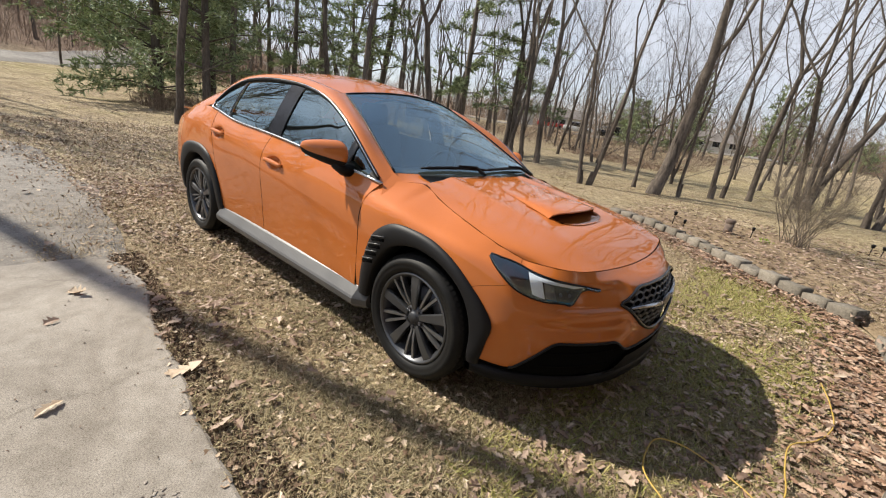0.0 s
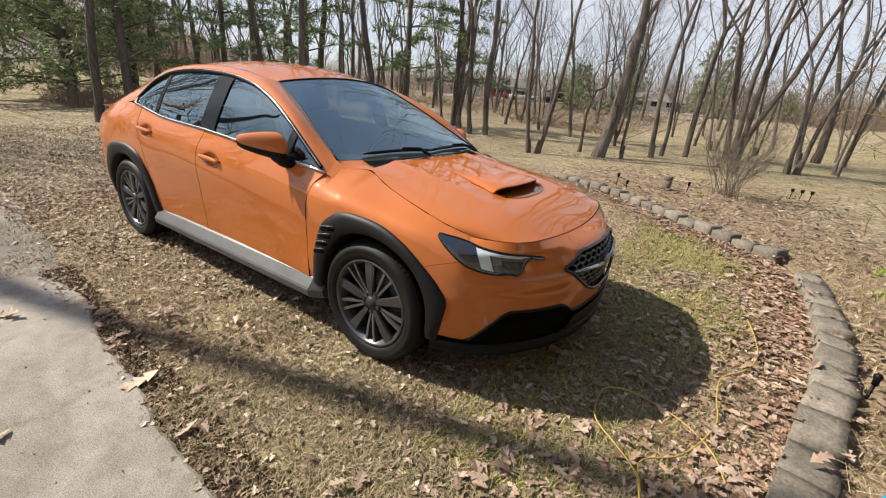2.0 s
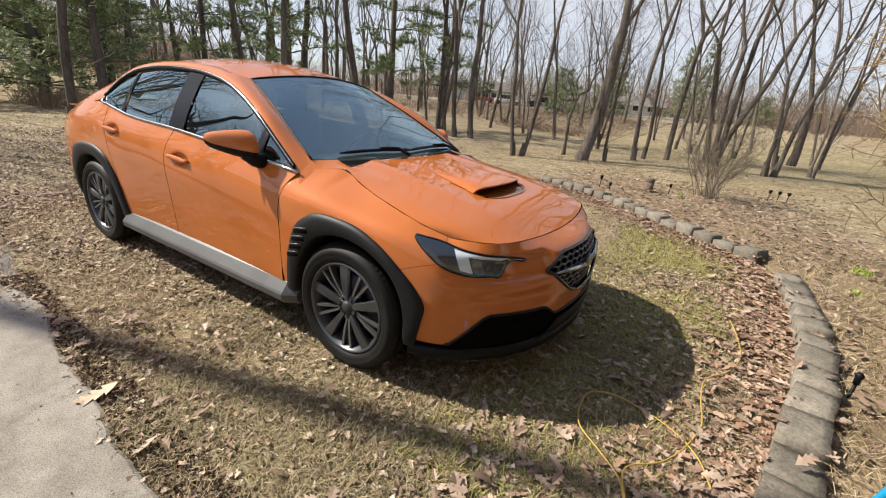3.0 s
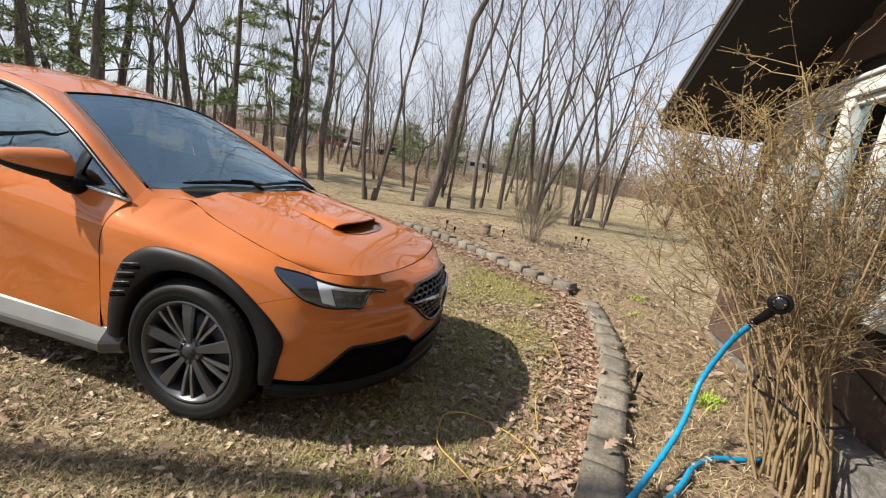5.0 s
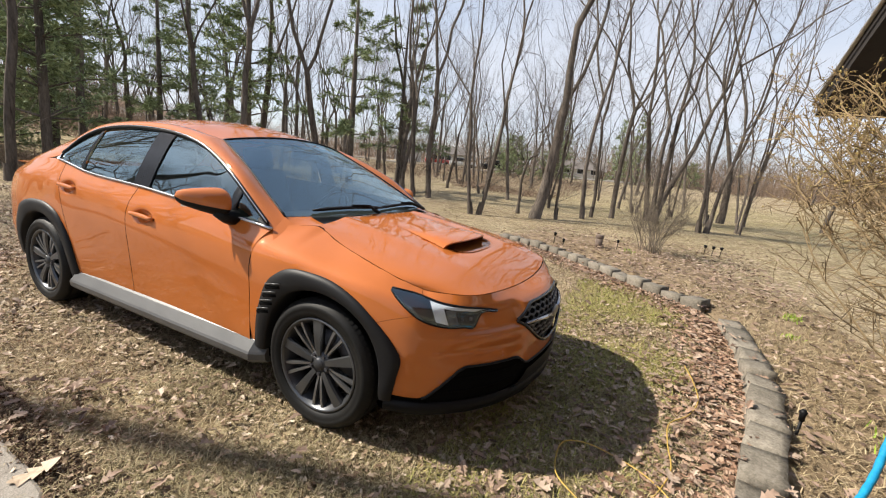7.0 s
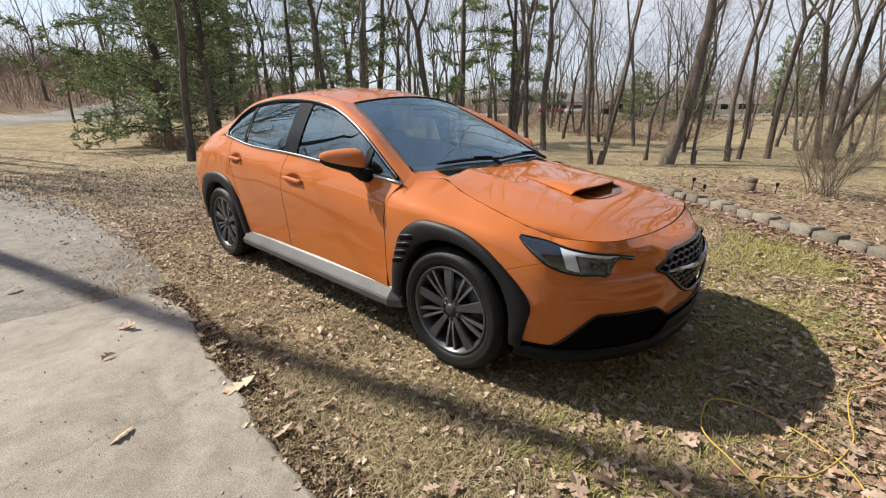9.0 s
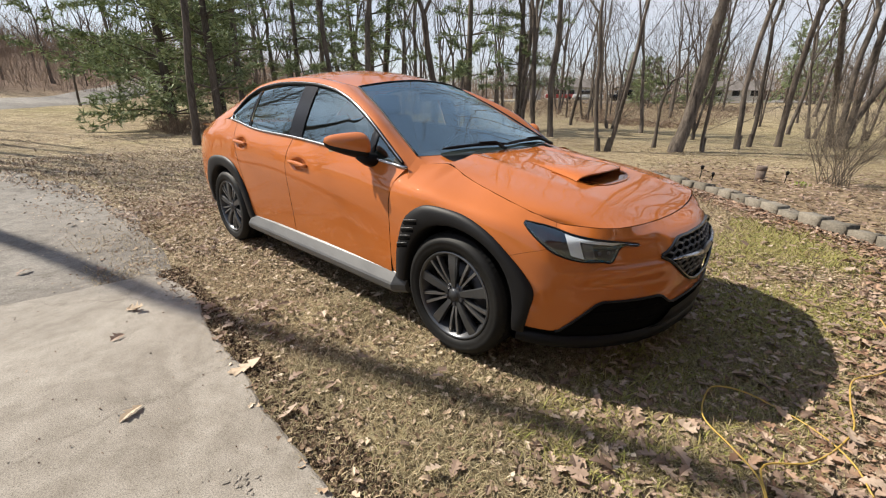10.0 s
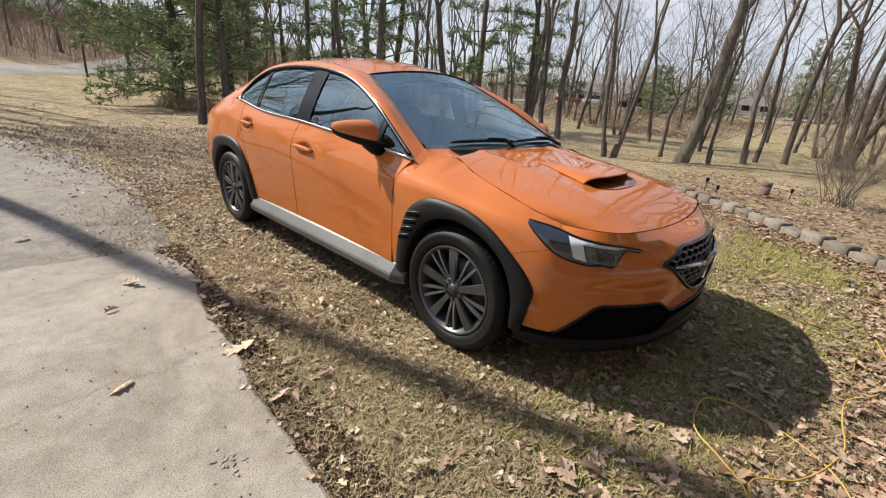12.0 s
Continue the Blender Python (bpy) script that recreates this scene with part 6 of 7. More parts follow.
def conifer(x, y, seed, height, width, label, bare_to=0.12, rich=1.0, taper=0.75, gap=0.055):
    """Evergreen: trunk, whorled boughs and soft sprays of needles."""
    g = np.random.default_rng(seed)
    t = thing("pine_tree", label, "tree", "evergreens", at=(x, y, gz(x, y)))
    obj("trunk", *tube([(0, 0, -0.2), (0.03, 0, height * 0.3), (0, 0.04, height * 0.65), (0, 0, height)], [0.016 * height, 0.013 * height, 0.008 * height, 0.01], 8, False), BARK, t)
    boughs, vs, fs = [], [], []
    z = height * bare_to
    while z < height * 0.98:
        k = (z / height - bare_to) / (1 - bare_to)
        for j in range(int(g.integers(3, 6))):
            a = g.random() * 2 * math.pi
            L = width * (1 - k) ** taper * g.uniform(0.5, 1.12) + 0.15
            out = np.array((math.cos(a), math.sin(a), 0.0))
            droop, rise = g.uniform(-0.08, 0.20), g.uniform(0.0, 0.5)
            along = lambda u: out * L * u + np.array((0, 0, z + L * (rise * u - droop * u * u * 1.6)))
            boughs.append(tube([along(u) for u in (0, 0.35, 0.7, 1)], [0.03 * (1 - k) + 0.012, 0.02 * (1 - k) + 0.008, 0.01, 0.004], 3, False))
            side = np.array((-out[1], out[0], 0.0))
            for m in range(int((5 + 9 * L) * rich)):
                # a flat spray off the bough, fringed with needles
                u = g.uniform(0.2, 1.02)
                p = along(u) + np.array((0, 0, g.normal(0, 0.07)))
                sd = g.choice((-1.0, 1.0))
                ln = (0.16 + 0.42 * L * (1.05 - u)) * g.uniform(0.4, 1.0) * 0.55
                d = out * g.uniform(0.4, 1.0) + side * sd * g.uniform(0.3, 1.0) + np.array((0, 0, g.normal(0.1, 0.5)))
                d /= np.linalg.norm(d)
                for q in range(9):
                    c = p + d * ln * (q + g.random()) / 8
                    nd = d * 0.6 + g.normal(0, 0.55, 3) * (1, 1, 0.7)
                    nd /= np.linalg.norm(nd)
                    w = np.cross(nd, g.normal(0, 1, 3))
                    w *= g.uniform(0.018, 0.034) / (np.linalg.norm(w) + 1e-6) / max(rich, 0.5) ** 0.5
                    o = len(vs)
                    vs += [c - w, c + w, c + nd * g.uniform(0.12, 0.26)]
                    fs.append((o, o + 1, o + 2))
        z += height * g.uniform(gap * 0.7, gap * 1.25)
    obj("bough_mass", *merge(boughs), BARK, t)["kind"] = "stuff"
    obj("crown", vs, fs, NEEDLE, t, smooth=False)
    return t


pine = conifer(-19.0, 3.4, 50, 11, 4.6, "green pine with broad drooping lower boughs", 0.05, 1.5, 0.5)
pine2 = conifer(-15.5, 3.9, 51, 9.5, 2.7, "shaded green pine among bare trunks", 0.16, 1.2, 0.4, 0.075)
pine3 = conifer(-13.0, 15.0, 52, 11.0, 2.8, "sunlit green pine behind the bare trees", 0.22, 1.6, 0.35, 0.085)
spruce = conifer(-9.3, 48.6, 53, 8.2, 1.9, "dark narrow spruce near the road", 0.06, 0.6, gap=0.045)
cedar = conifer(-12.8, 41.6, 54, 4.3, 2.3, "low rounded dark evergreen near the road", 0.05, 0.8, taper=0.42)
for src, x, y, s, r in ((pine, -23.0, 4.6, 1.0, 40), (pine2, -27, 8.5, 1.3, 200), (pine2, -16.2, 11.5, 1.05, 10),
                        (pine3, -11.0, 16.5, 0.85, 80), (spruce, -4.2, 60.5, 1.05, 120), (spruce, -1.6, 59.0, 1.15, 0), (cedar, 4.6, 58, 0.7, 20), (spruce, -28, 78, 1.0, 60), (pine3, -29, 17, 1.2, 150), (cedar, -9.6, 44.5, 0.8, 30),
                        (pine3, -24, 12, 1.0, 20), (pine2, -21.5, 6.4, 0.9, 70), (spruce, -16, 84, 1.1, 10), (spruce, -20, 60, 0.7, 90)):
    copy_thing(src, pose(x, y, gz(x, y), 0, 0, r)).scale = (s, s, s)


def thicket(name, label, count, x0, x1, y0, y1, h0, h1, seed, material=BRUSH, radius=0.010, category="brush", lean=0.35):
    """Tangle of thin dry stems over an area."""
    g = np.random.default_rng(seed)
    pcs = []
    for k in range(count):
        x, y = g.uniform(x0, x1), g.uniform(y0, y1)
        h = g.uniform(h0, h1)
        d = g.normal(0, lean, 2)
        z = gz(x, y)
        pcs.append(tube([(x, y, z - 0.05), (x + d[0] * h * 0.5, y + d[1] * h * 0.5, z + h * 0.6), (x + d[0] * h * 1.3 + g.normal(0, 0.15), y + d[1] * h * 1.3, z + h)], [radius, radius * 0.8, radius * 0.4], 3, False))
    return tagged(obj(name, *merge(pcs), material), label, category, kind="stuff")


thicket("dry_brush", "brown tangle of dry brush along the roadside", 3000, -26, -4.5, 26, 48, 0.2, 0.8, 61, radius=0.012, lean=1.0)
thicket("dry_brush", "brown undergrowth at the edge of the woods", 4200, -60, -20, 10, 26, 0.7, 2.2, 62, radius=0.016)
thicket("dry_brush", "russet undergrowth beyond the driveway", 4200, -88, -64, -18, 24, 0.8, 3.2, 63, radius=0.022)
thicket("dry_brush", "dead twigs under the pine", 500, -18.5, -15.5, 2.3, 4.2, 0.2, 0.7, 64, radius=0.007)
thicket("dry_brush", "far grey-brown wood edge behind the houses", 6500, -110, 60, 92, 124, 3.0, 10.0, 66, radius=0.035)
thicket("dry_brush", "far brown wood edge beyond the driveway", 5200, -112, -92, -60, 90, 2.0, 8.0, 67, radius=0.035)
thicket("dry_brush", "brown saplings on the wooded slope", 1800, -60, -40, -12, 14, 0.8, 3.0, 68, radius=0.014)
thicket("dry_brush", "far hedge of bare shrubs", 3200, 3, 44, 56, 70, 0.8, 3.4, 65, radius=0.018)
thicket("dry_brush", "fallen branches and cut brush heaped under the trees", 420, -11.5, -5.0, 24.0, 27.5, 0.12, 0.45, 69, radius=0.02, lean=1.6)


# far side of the road
def far_house(x, y, w, d, h, rot, label):
    t = thing("far_house", label, "house", "houses across the road", at=(x, y, gz(x, y) - 0.1))
    t.rotation_euler[2] = radians(rot)
    part("wall", box_bm(-w / 2, -d / 2, 0, w / 2, d / 2, h), FAR_WALL, t)
    bm = bmesh.new()
    e = 0.5
    pts = [(-w / 2 - e, -d / 2 - e, h - 0.1), (w / 2 + e, -d / 2 - e, h - 0.1), (w / 2 + e, d / 2 + e, h - 0.1), (-w / 2 - e, d / 2 + e, h - 0.1), (-w / 2 - e, 0, h + d * 0.24), (w / 2 + e, 0, h + d * 0.24)]
    v = [bm.verts.new(p) for p in pts]
    for q in ((0, 1, 5, 4), (2, 3, 4, 5), (1, 2, 5), (3, 0, 4), (3, 2, 1, 0)):
        bm.faces.new([v[i] for i in q])
    part("roof", bm, FAR_ROOF, t)
    for k in range(3):
        xx = -w * 0.32 + k * w * 0.3
        win = part("window", box_bm(xx - 0.6, -d / 2 - 0.06, 1.0, xx + 0.6, -d / 2 - 0.01, 2.1), WHITE, t)
        part("pane", box_bm(xx - 0.5, -d / 2 - 0.08, 1.1, xx + 0.5, -d / 2 - 0.062, 2.0), GLOSS_BLACK, win)
    part("door", box_bm(w * 0.42 - 0.5, -d / 2 - 0.06, 0.1, w * 0.42 + 0.4, -d / 2 - 0.01, 2.1), SIDING, t)


far_house(-40.5, 64.5, 6, 4.6, 2.3, -57, "pale gabled garage across the road")
far_house(-41, 82, 9, 7, 2.5, 32, "brown single-storey house behind parked cars")
far_house(-25.3, 72, 6, 5, 2.1, -65, "pale gabled house end across the road")
far_house(-12.5, 83, 8, 6, 2.0, 8, "grey single-storey house beyond the field")


def far_car(x, y, rot, material, label):
    t = thing("parked_car", label, "car", "cars across the road", at=(x, y, gz(x, y) + 0.05))
    t.rotation_euler[2] = radians(rot)
    part("body", box_bm(-2.1, -0.85, 0.3, 2.1, 0.85, 0.85, 0.12), material, t, smooth=True)
    part("cabin", box_bm(-1.2, -0.75, 0.84, 0.9, 0.75, 1.42, 0.2), GLOSS_BLACK, t, smooth=True)
    part("roof", box_bm(-1.0, -0.68, 1.40, 0.6, 0.68, 1.47, 0.02), material, t)
    for wx in (-1.3, 1.3):
        for wy in (-0.78, 0.78):
            part("wheel", box_bm(wx - 0.3, wy - 0.1, 0.0, wx + 0.3, wy + 0.1, 0.6, 0.14), RUBBER, t, smooth=True)


far_car(-31.0, 58.6, 30, mat("red_car_paint", rough=0.3, coat=0.6, color=(0.30, 0.02, 0.015)), "red car parked across the road")
far_car(-26.9, 59.2, 25, WHITE, "white car parked across the road")
far_car(-22.3, 61.2, 28, GLOSS_BLACK, "dark car parked across the road")


def far_road():
    line = spline([(-120, -8), (-60, 27), (-34, 43.7), (-16.5, 55), (-8.6, 60.5), (1.5, 67.7), (40, 90), (90, 112)])
    vs = []
    for k in range(61):
        p = line(k / 60)
        for w in (-3.4, 3.4):
            vs.append((p[0], p[1] + w, gz(p[0], p[1] + w) + 0.08))
    tagged(obj("road", vs, [(2 * k, 2 * k + 2, 2 * k + 3, 2 * k + 1) for k in range(60)], ASPHALT), "pale grey country road beyond the trees", "road", kind="structure")


far_road()


# garden edging blocks
def edging():
    g = np.random.default_rng(81)
    t = thing("garden_edging", "row of weathered concrete edging blocks round the bed", "garden edging")
    for line, length, wide in ((KERB_NEAR, 4.2, 0.175), (KERB_FAR, 4.5, 0.175)):
        n = int(length / 0.28)
        for k in range(n):
            a, b = line((k + 0.07) / n), line((k + 0.93) / n)
            c, d = (a + b) / 2, b - a
            L = np.linalg.norm(d)
            bm = box_bm(-L / 2, -wide / 2, -0.10, L / 2, wide / 2, 0.105 + g.uniform(-0.02, 0.02))
            bmesh.ops.subdivide_edges(bm, edges=bm.edges[:], cuts=3, use_grid_fill=True)
            for v in bm.verts:
                corner = (abs(v.co.x) > L / 2 - 0.01) + (abs(v.co.y) > wide / 2 - 0.01) + (v.co.z > 0.085)
                if corner >= 2:
                    v.co *= 0.92 if corner == 2 else 0.84
                dent = noise.noise((v.co.x * 9 + k * 3.1, v.co.y * 9 + c[1], v.co.z * 9)) * 0.012
                v.co += Vector((dent * 0.6, dent * 0.7, dent))
            ob = part("edging_block", bm, KERB, t, smooth=True)
            ob.location = (c[0], c[1], 0.0)
            ob.rotation_euler = (g.normal(0, 0.06), g.normal(0, 0.05), math.atan2(d[1], d[0]) + g.normal(0, 0.06))


edging()


# leaves and dry grass on the ground
def leaf_mesh(name, label, xs, ys, zs, sizes, seed, material=LEAF, coarse=False, lie=1.0):
    """Lobed dry leaves lying on the ground."""
    g = np.random.default_rng(seed)
    stations = np.array([0.0, 0.10, 0.24, 0.34, 0.50, 0.60, 0.76, 0.88, 1.0])
    widths = np.array([0.02, 0.16, 0.40, 0.17, 0.50, 0.20, 0.40, 0.18, 0.03])
    if coarse:
        stations, widths = np.array([0.0, 0.26, 0.45, 0.7, 1.0]), np.array([0.03, 0.42, 0.2, 0.45, 0.05])
    m = len(stations)
    vs, fs = [], []
    for x, y, z, s in zip(xs, ys, zs, sizes):
        a, tilt, rollv = g.random() * 6.283, g.normal(0, 0.26) * lie, g.normal(0, 0.32) * lie
        curl, bend = g.uniform(-0.3, 1.0) * lie, g.uniform(-0.5, 0.6) * lie
        u = stations - 0.5
        jit = g.uniform(0.75, 1.25, (2, m))
        loc = np.zeros((m, 3, 3))
        for side, sg in ((0, -1.0), (2, 1.0)):
            w = widths * jit[side // 2] * 0.62
            loc[:, side, 0] = u + 0.10 * (w > 0.2)
            loc[:, side, 1] = sg * w
            loc[:, side, 2] = curl * w * 0.8
        loc[:, 1, 0] = u
        loc[:, :, 2] += (bend * u * u)[:, None] * 1.2
        p = loc.reshape(-1, 3) * s
        ca, sa = math.cos(a), math.sin(a)
        p[:, 2] += p[:, 0] * tilt * 0.6 + p[:, 1] * rollv * 0.6
        p[:, 2] -= p[:, 2].min() - 0.001
        q = np.stack([x + p[:, 0] * ca - p[:, 1] * sa, y + p[:, 0] * sa + p[:, 1] * ca, z + p[:, 2]], 1)
        o = len(vs)
        vs.extend(q.tolist())
        for k in range(m - 1):
            fs.append((o + 3 * k, o + 3 * k + 1, o + 3 * k + 4, o + 3 * k + 3))
            fs.append((o + 3 * k + 1, o + 3 * k + 2, o + 3 * k + 5, o + 3 * k + 4))
    return tagged(obj(name, vs, fs, material, smooth=False), label, "leaves", kind="stuff")


def kerb_distance(x, y, near=np.array([KERB_NEAR(k / 30) for k in range(31)] + [KERB_FAR(k / 30) for k in range(31)])):
    d = np.hypot(near[:, 0] - x, near[:, 1] - y)
    return d.min()


def on_slab(x, y):
    return x > -2.25 and y < -1.70 - 0.06 * (x + 1) and x < 1.8


def scatter(count, x0, x1, y0, y1, seed, chance):
    g = np.random.default_rng(seed)
    out = []
    while len(out) < count:
        x, y = g.uniform(x0, x1), g.uniform(y0, y1)
        if g.random() < chance(x, y):
            out.append((x, y))
    return np.array(out)


def lawn_side(x, y):
    """Whether a place lies on the lawn side of the edging."""
    return x < np.interp(y, [-2, -0.5, 0.2, 0.9, 1.7, 2.6, 3.1, 3.5, 4.0, 4.7, 5.4, 6], [1.6, 1.72, 1.86, 1.98, 2.03, 2.0, 1.85, 1.4, 0.85, 0.2, -0.5, -1.5])


def on_drive(x, y):
    """Whether a place lies on the asphalt."""
    return x < -2.2 and y < np.interp(x, [-17, -12.5, -8.5, -5, -2.2], [-6.3, -5.0, -2.35, -1.5, -1.42])


def near_chance(x, y):
    if on_slab(x, y):
        return 0.0
    if on_drive(x, y):
        return 0.012
    clump = 0.5 + 0.8 * noise.noise((x * 1.3, y * 1.3, 4.0))
    if not lawn_side(x, y):
        return 0.65 * clump + 0.1
    d = kerb_distance(x, y)
    c = 0.05 + 0.16 * max(0, clump) ** 2
    if d < 0.7:
        c += 0.95 * (1 - d / 0.7)
    if y < -0.6:
        c += 0.9 * max(0.0, clump - 0.38) * (0.6 if x > 0.5 else 1.0)
    return max(0.0, c)


pts = scatter(7600, -5, 3.1, -2.2, 6.5, 91, near_chance)
g = np.random.default_rng(92)
zs = [gz(x, y) + (0.035 if lawn_side(x, y) else 0.075) * g.random() + (0.008 if lawn_side(x, y) else 0.06) for x, y in pts]
leaf_mesh("fallen_leaves", "dry brown lobed leaves scattered over grass and bed", pts[:, 0], pts[:, 1], zs, 0.022 + 0.068 * g.random(len(pts)) ** 2.4, 93)
pts = scatter(8000, -16, 5, -3.2, 13, 94, lambda x, y: 0.0 if (on_slab(x, y) or (on_drive(x, y) and (x * 7.3) % 1 > 0.06) or (x > -5 and x < 3.1 and -2.2 < y < 6.5)) else 0.25 + max(0.0, 0.5 + noise.noise((x * 0.6, y * 0.6, 9.0))))
leaf_mesh("fallen_leaves", "thin scatter of dry leaves across the lawn", pts[:, 0], pts[:, 1], [gz(x, y) + 0.012 for x, y in pts], g.uniform(0.03, 0.075, len(pts)), 95, coarse=True)

pts = scatter(5600, -1.6, 2.1, -1.7, 6.2, 96, lambda x, y: max(0.0, 1 - kerb_distance(x, y) / 0.62) if lawn_side(x - 0.05, y) and not on_slab(x, y) else 0.0)
for close, part_pts in ((True, pts[pts[:, 1] < 0.5]), (False, pts[pts[:, 1] >= 0.5])):
    leaf_mesh("fallen_leaves", "thick drift of brown leaves along the edging", part_pts[:, 0], part_pts[:, 1], [gz(x, y) + 0.006 + 0.024 * g.random() for x, y in part_pts],
              (0.016 + 0.055 * g.random(len(part_pts)) ** 1.6) if close else (0.02 + 0.06 * g.random(len(part_pts)) ** 1.3), 97, coarse=not close, material=DRIFT, lie=1.0 if close else 0.85)
pts = scatter(1500, -1.2, 3.2, 3.0, 9.0, 98, lambda x, y: 0.0 if lawn_side(x, y) else 1.0)
leaf_mesh("fallen_leaves", "brown leaves over the far garden bed", pts[:, 0], pts[:, 1], [gz(x, y) + 0.05 + 0.04 * g.random() for x, y in pts], g.uniform(0.05, 0.09, len(pts)), 99, coarse=True)
pts = scatter(11000, -5, 1.9, -2.0, 2.2, 111, lambda x, y: 0.0 if on_slab(x, y + 0.05) or not lawn_side(x, y) else (0.02 if on_drive(x, y) else 0.25 + 0.75 * max(0.0, 0.3 + noise.noise((x * 1.1, y * 1.1, 31.0))) * (1.0 if y < 0.2 else 0.4) * (0.8 if x > 0.1 else 1.0)))
leaf_mesh("leaf_fragments", "broken pale leaf pieces caught in the grass", pts[:, 0], pts[:, 1], [gz(x, y) + 0.006 + 0.014 * g.random() for x, y in pts], g.uniform(0.018, 0.045, len(pts)), 112, coarse=True, material=FRAGMENT)
pts = scatter(1500, 0.5, 1.9, -1.3, 1.9, 118, lambda x, y: 1.0 if lawn_side(x, y) and not on_slab(x, y + 0.05) else 0.0)
leaf_mesh("fallen_leaves", "brown leaves on the grass in front of the car", pts[:, 0], pts[:, 1], [gz(x, y) + 0.012 + 0.012 * g.random() for x, y in pts], 0.02 + 0.06 * g.random(len(pts)) ** 2, 119)
# single leaves on the driveway and its edge
for k, (x, y, s, a) in enumerate(((-0.60, -1.70, 0.15, 20), (-1.66, -1.90, 0.12, 70), (-1.35, -2.05, 0.07, 10), (-2.6, -1.9, 0.09, 130), (-0.62, -2.15, 0.10, 95), (-2.9, -2.3, 0.10, 40), (-0.1, -2.6, 0.06, 40), (-1.9, -2.7, 0.06, 80))):
    lf = leaf_mesh("oak_leaf", "pale dry lobed leaf lying on the driveway edge", [0], [0], [0], [s], 300 + k, PALE_LEAF if k in (0, 1, 4) else LEAF)
    lf.location = (x, y, 0.013)
    lf.rotation_euler[2] = radians(a)
    lf["category"], lf["kind"], lf["group"] = "leaf", "", "leaves on the driveway"
    del lf["kind"]


def blades(name, label, count, x0, x1, y0, y1, seed, chance, lo=0.03, hi=0.085, wide=0.0016, flat=0.9, base=0.0, material=BLADE):
    """Dry grass lying every way."""
    p = scatter(count, x0, x1, y0, y1, seed, chance)
    g = np.random.default_rng(seed + 1)
    n = len(p)
    a, ln = g.random(n) * 6.283, g.uniform(lo, hi, n)
    el = np.abs(g.normal(0, 0.35, n)) + (1 - flat)
    el = np.clip(el, 0.03, 1.4)
    z = np.array([gz(x, y) for x, y in p]) + base + g.uniform(-0.004, 0.012, n)
    d = np.stack([np.cos(a) * np.cos(el), np.sin(a) * np.cos(el), np.sin(el)], 1)
    sd = np.stack([-np.sin(a), np.cos(a), np.zeros(n)], 1) * (wide * g.uniform(0.6, 1.5, n))[:, None]
    b = np.column_stack([p, z])
    mid = b + d * (ln * 0.55)[:, None] + np.array((0, 0, 0.004))
    tip = b + d * ln[:, None] - np.array((0, 0, 1.0)) * (ln * 0.10)[:, None]
    v = np.stack([b - sd, b + sd, mid + sd * 0.8, mid - sd * 0.8, tip], 1).reshape(-1, 3)
    fs = []
    for k in range(n):
        o = 5 * k
        fs.append((o, o + 1, o + 2, o + 3))
        fs.append((o + 3, o + 2, o + 4))
    return tagged(obj(name, v.tolist(), fs, material, smooth=False), label, "grass", kind="stuff")


blades("dry_grass", "matted straw-coloured grass on the lawn", 98000, -4.2, 2.1, -2.0, 4.6, 101, lambda x, y: 0.0 if on_slab(x, y) or not lawn_side(x, y) else (0.35 if (x < -0.4 and y > 0) else 1.0) * (0.45 + 0.55 * max(0, 0.4 + noise.noise((x * 1.7, y * 1.7, 12.0)))), lo=0.018, hi=0.055, wide=0.0017)
blades("new_grass", "yellow-green grass waking in front of the car", 26000, 0.2, 2.05, -1.2, 3.6, 107, lambda x, y: 0.0 if not lawn_side(x + 0.25, y) or x < 0.55 else max(0.0, 0.55 + noise.noise((x * 1.4, y * 1.4, 15.0))), material=GREENISH, wide=0.002)
blades("dry_grass", "short straw grass further across the lawn", 45000, -11, 3.2, -2.4, 12, 103, lambda x, y: 0.0 if on_slab(x, y) or on_drive(x, y) or (x > -4.2 and y < 4.6) else 1.0, lo=0.025, hi=0.06, wide=0.003)
blades("leaf_crumbs", "crumbled brown leaf litter among the grass", 30000, -5.5, 2.0, -2.2, 5.0, 109, lambda x, y: 0.0 if on_slab(x, y + 0.07) or not lawn_side(x, y) else 0.35 + 0.65 * max(0, 0.3 + noise.noise((x * 0.9, y * 0.9, 22.0))), lo=0.010, hi=0.032, wide=0.006, material=FRAGMENT)
blades("dry_grass", "matted olive and straw grass by the driveway", 60000, -1.2, 1.75, -1.85, 0.4, 121, lambda x, y: 0.0 if on_slab(x, y + 0.03) or not lawn_side(x, y) else min(1.0, max(0.05, 0.35 + 0.4 * x + noise.noise((x * 1.9, y * 1.9, 41.0)))), lo=0.025, hi=0.075, wide=0.0015, material=MATTED)
blades("leaf_crumbs", "tan leaf litter over the lawn beside the driveway", 26000, -11, -2.4, -2.6, 4.5, 123, lambda x, y: (0.12 if on_drive(x, y) and not on_drive(x, y + 0.5) else 0.012 if on_drive(x, y) else 1.0) * (0.35 + 0.65 * max(0, 0.4 + noise.noise((x * 0.8, y * 0.8, 52.0)))), lo=0.02, hi=0.06, wide=0.010, base=0.006, material=FRAGMENT)
blades("leaf_crumbs", "dark soil and crumbled leaf along the edge of the concrete", 9000, -2.3, 1.7, -2.05, -1.45, 125, lambda x, y: 0.0 if on_slab(x, y + 0.01) or not on_slab(x, y - 0.16) else 1.0, lo=0.006, hi=0.022, wide=0.005, base=0.004, material=SOIL_CRUMB)
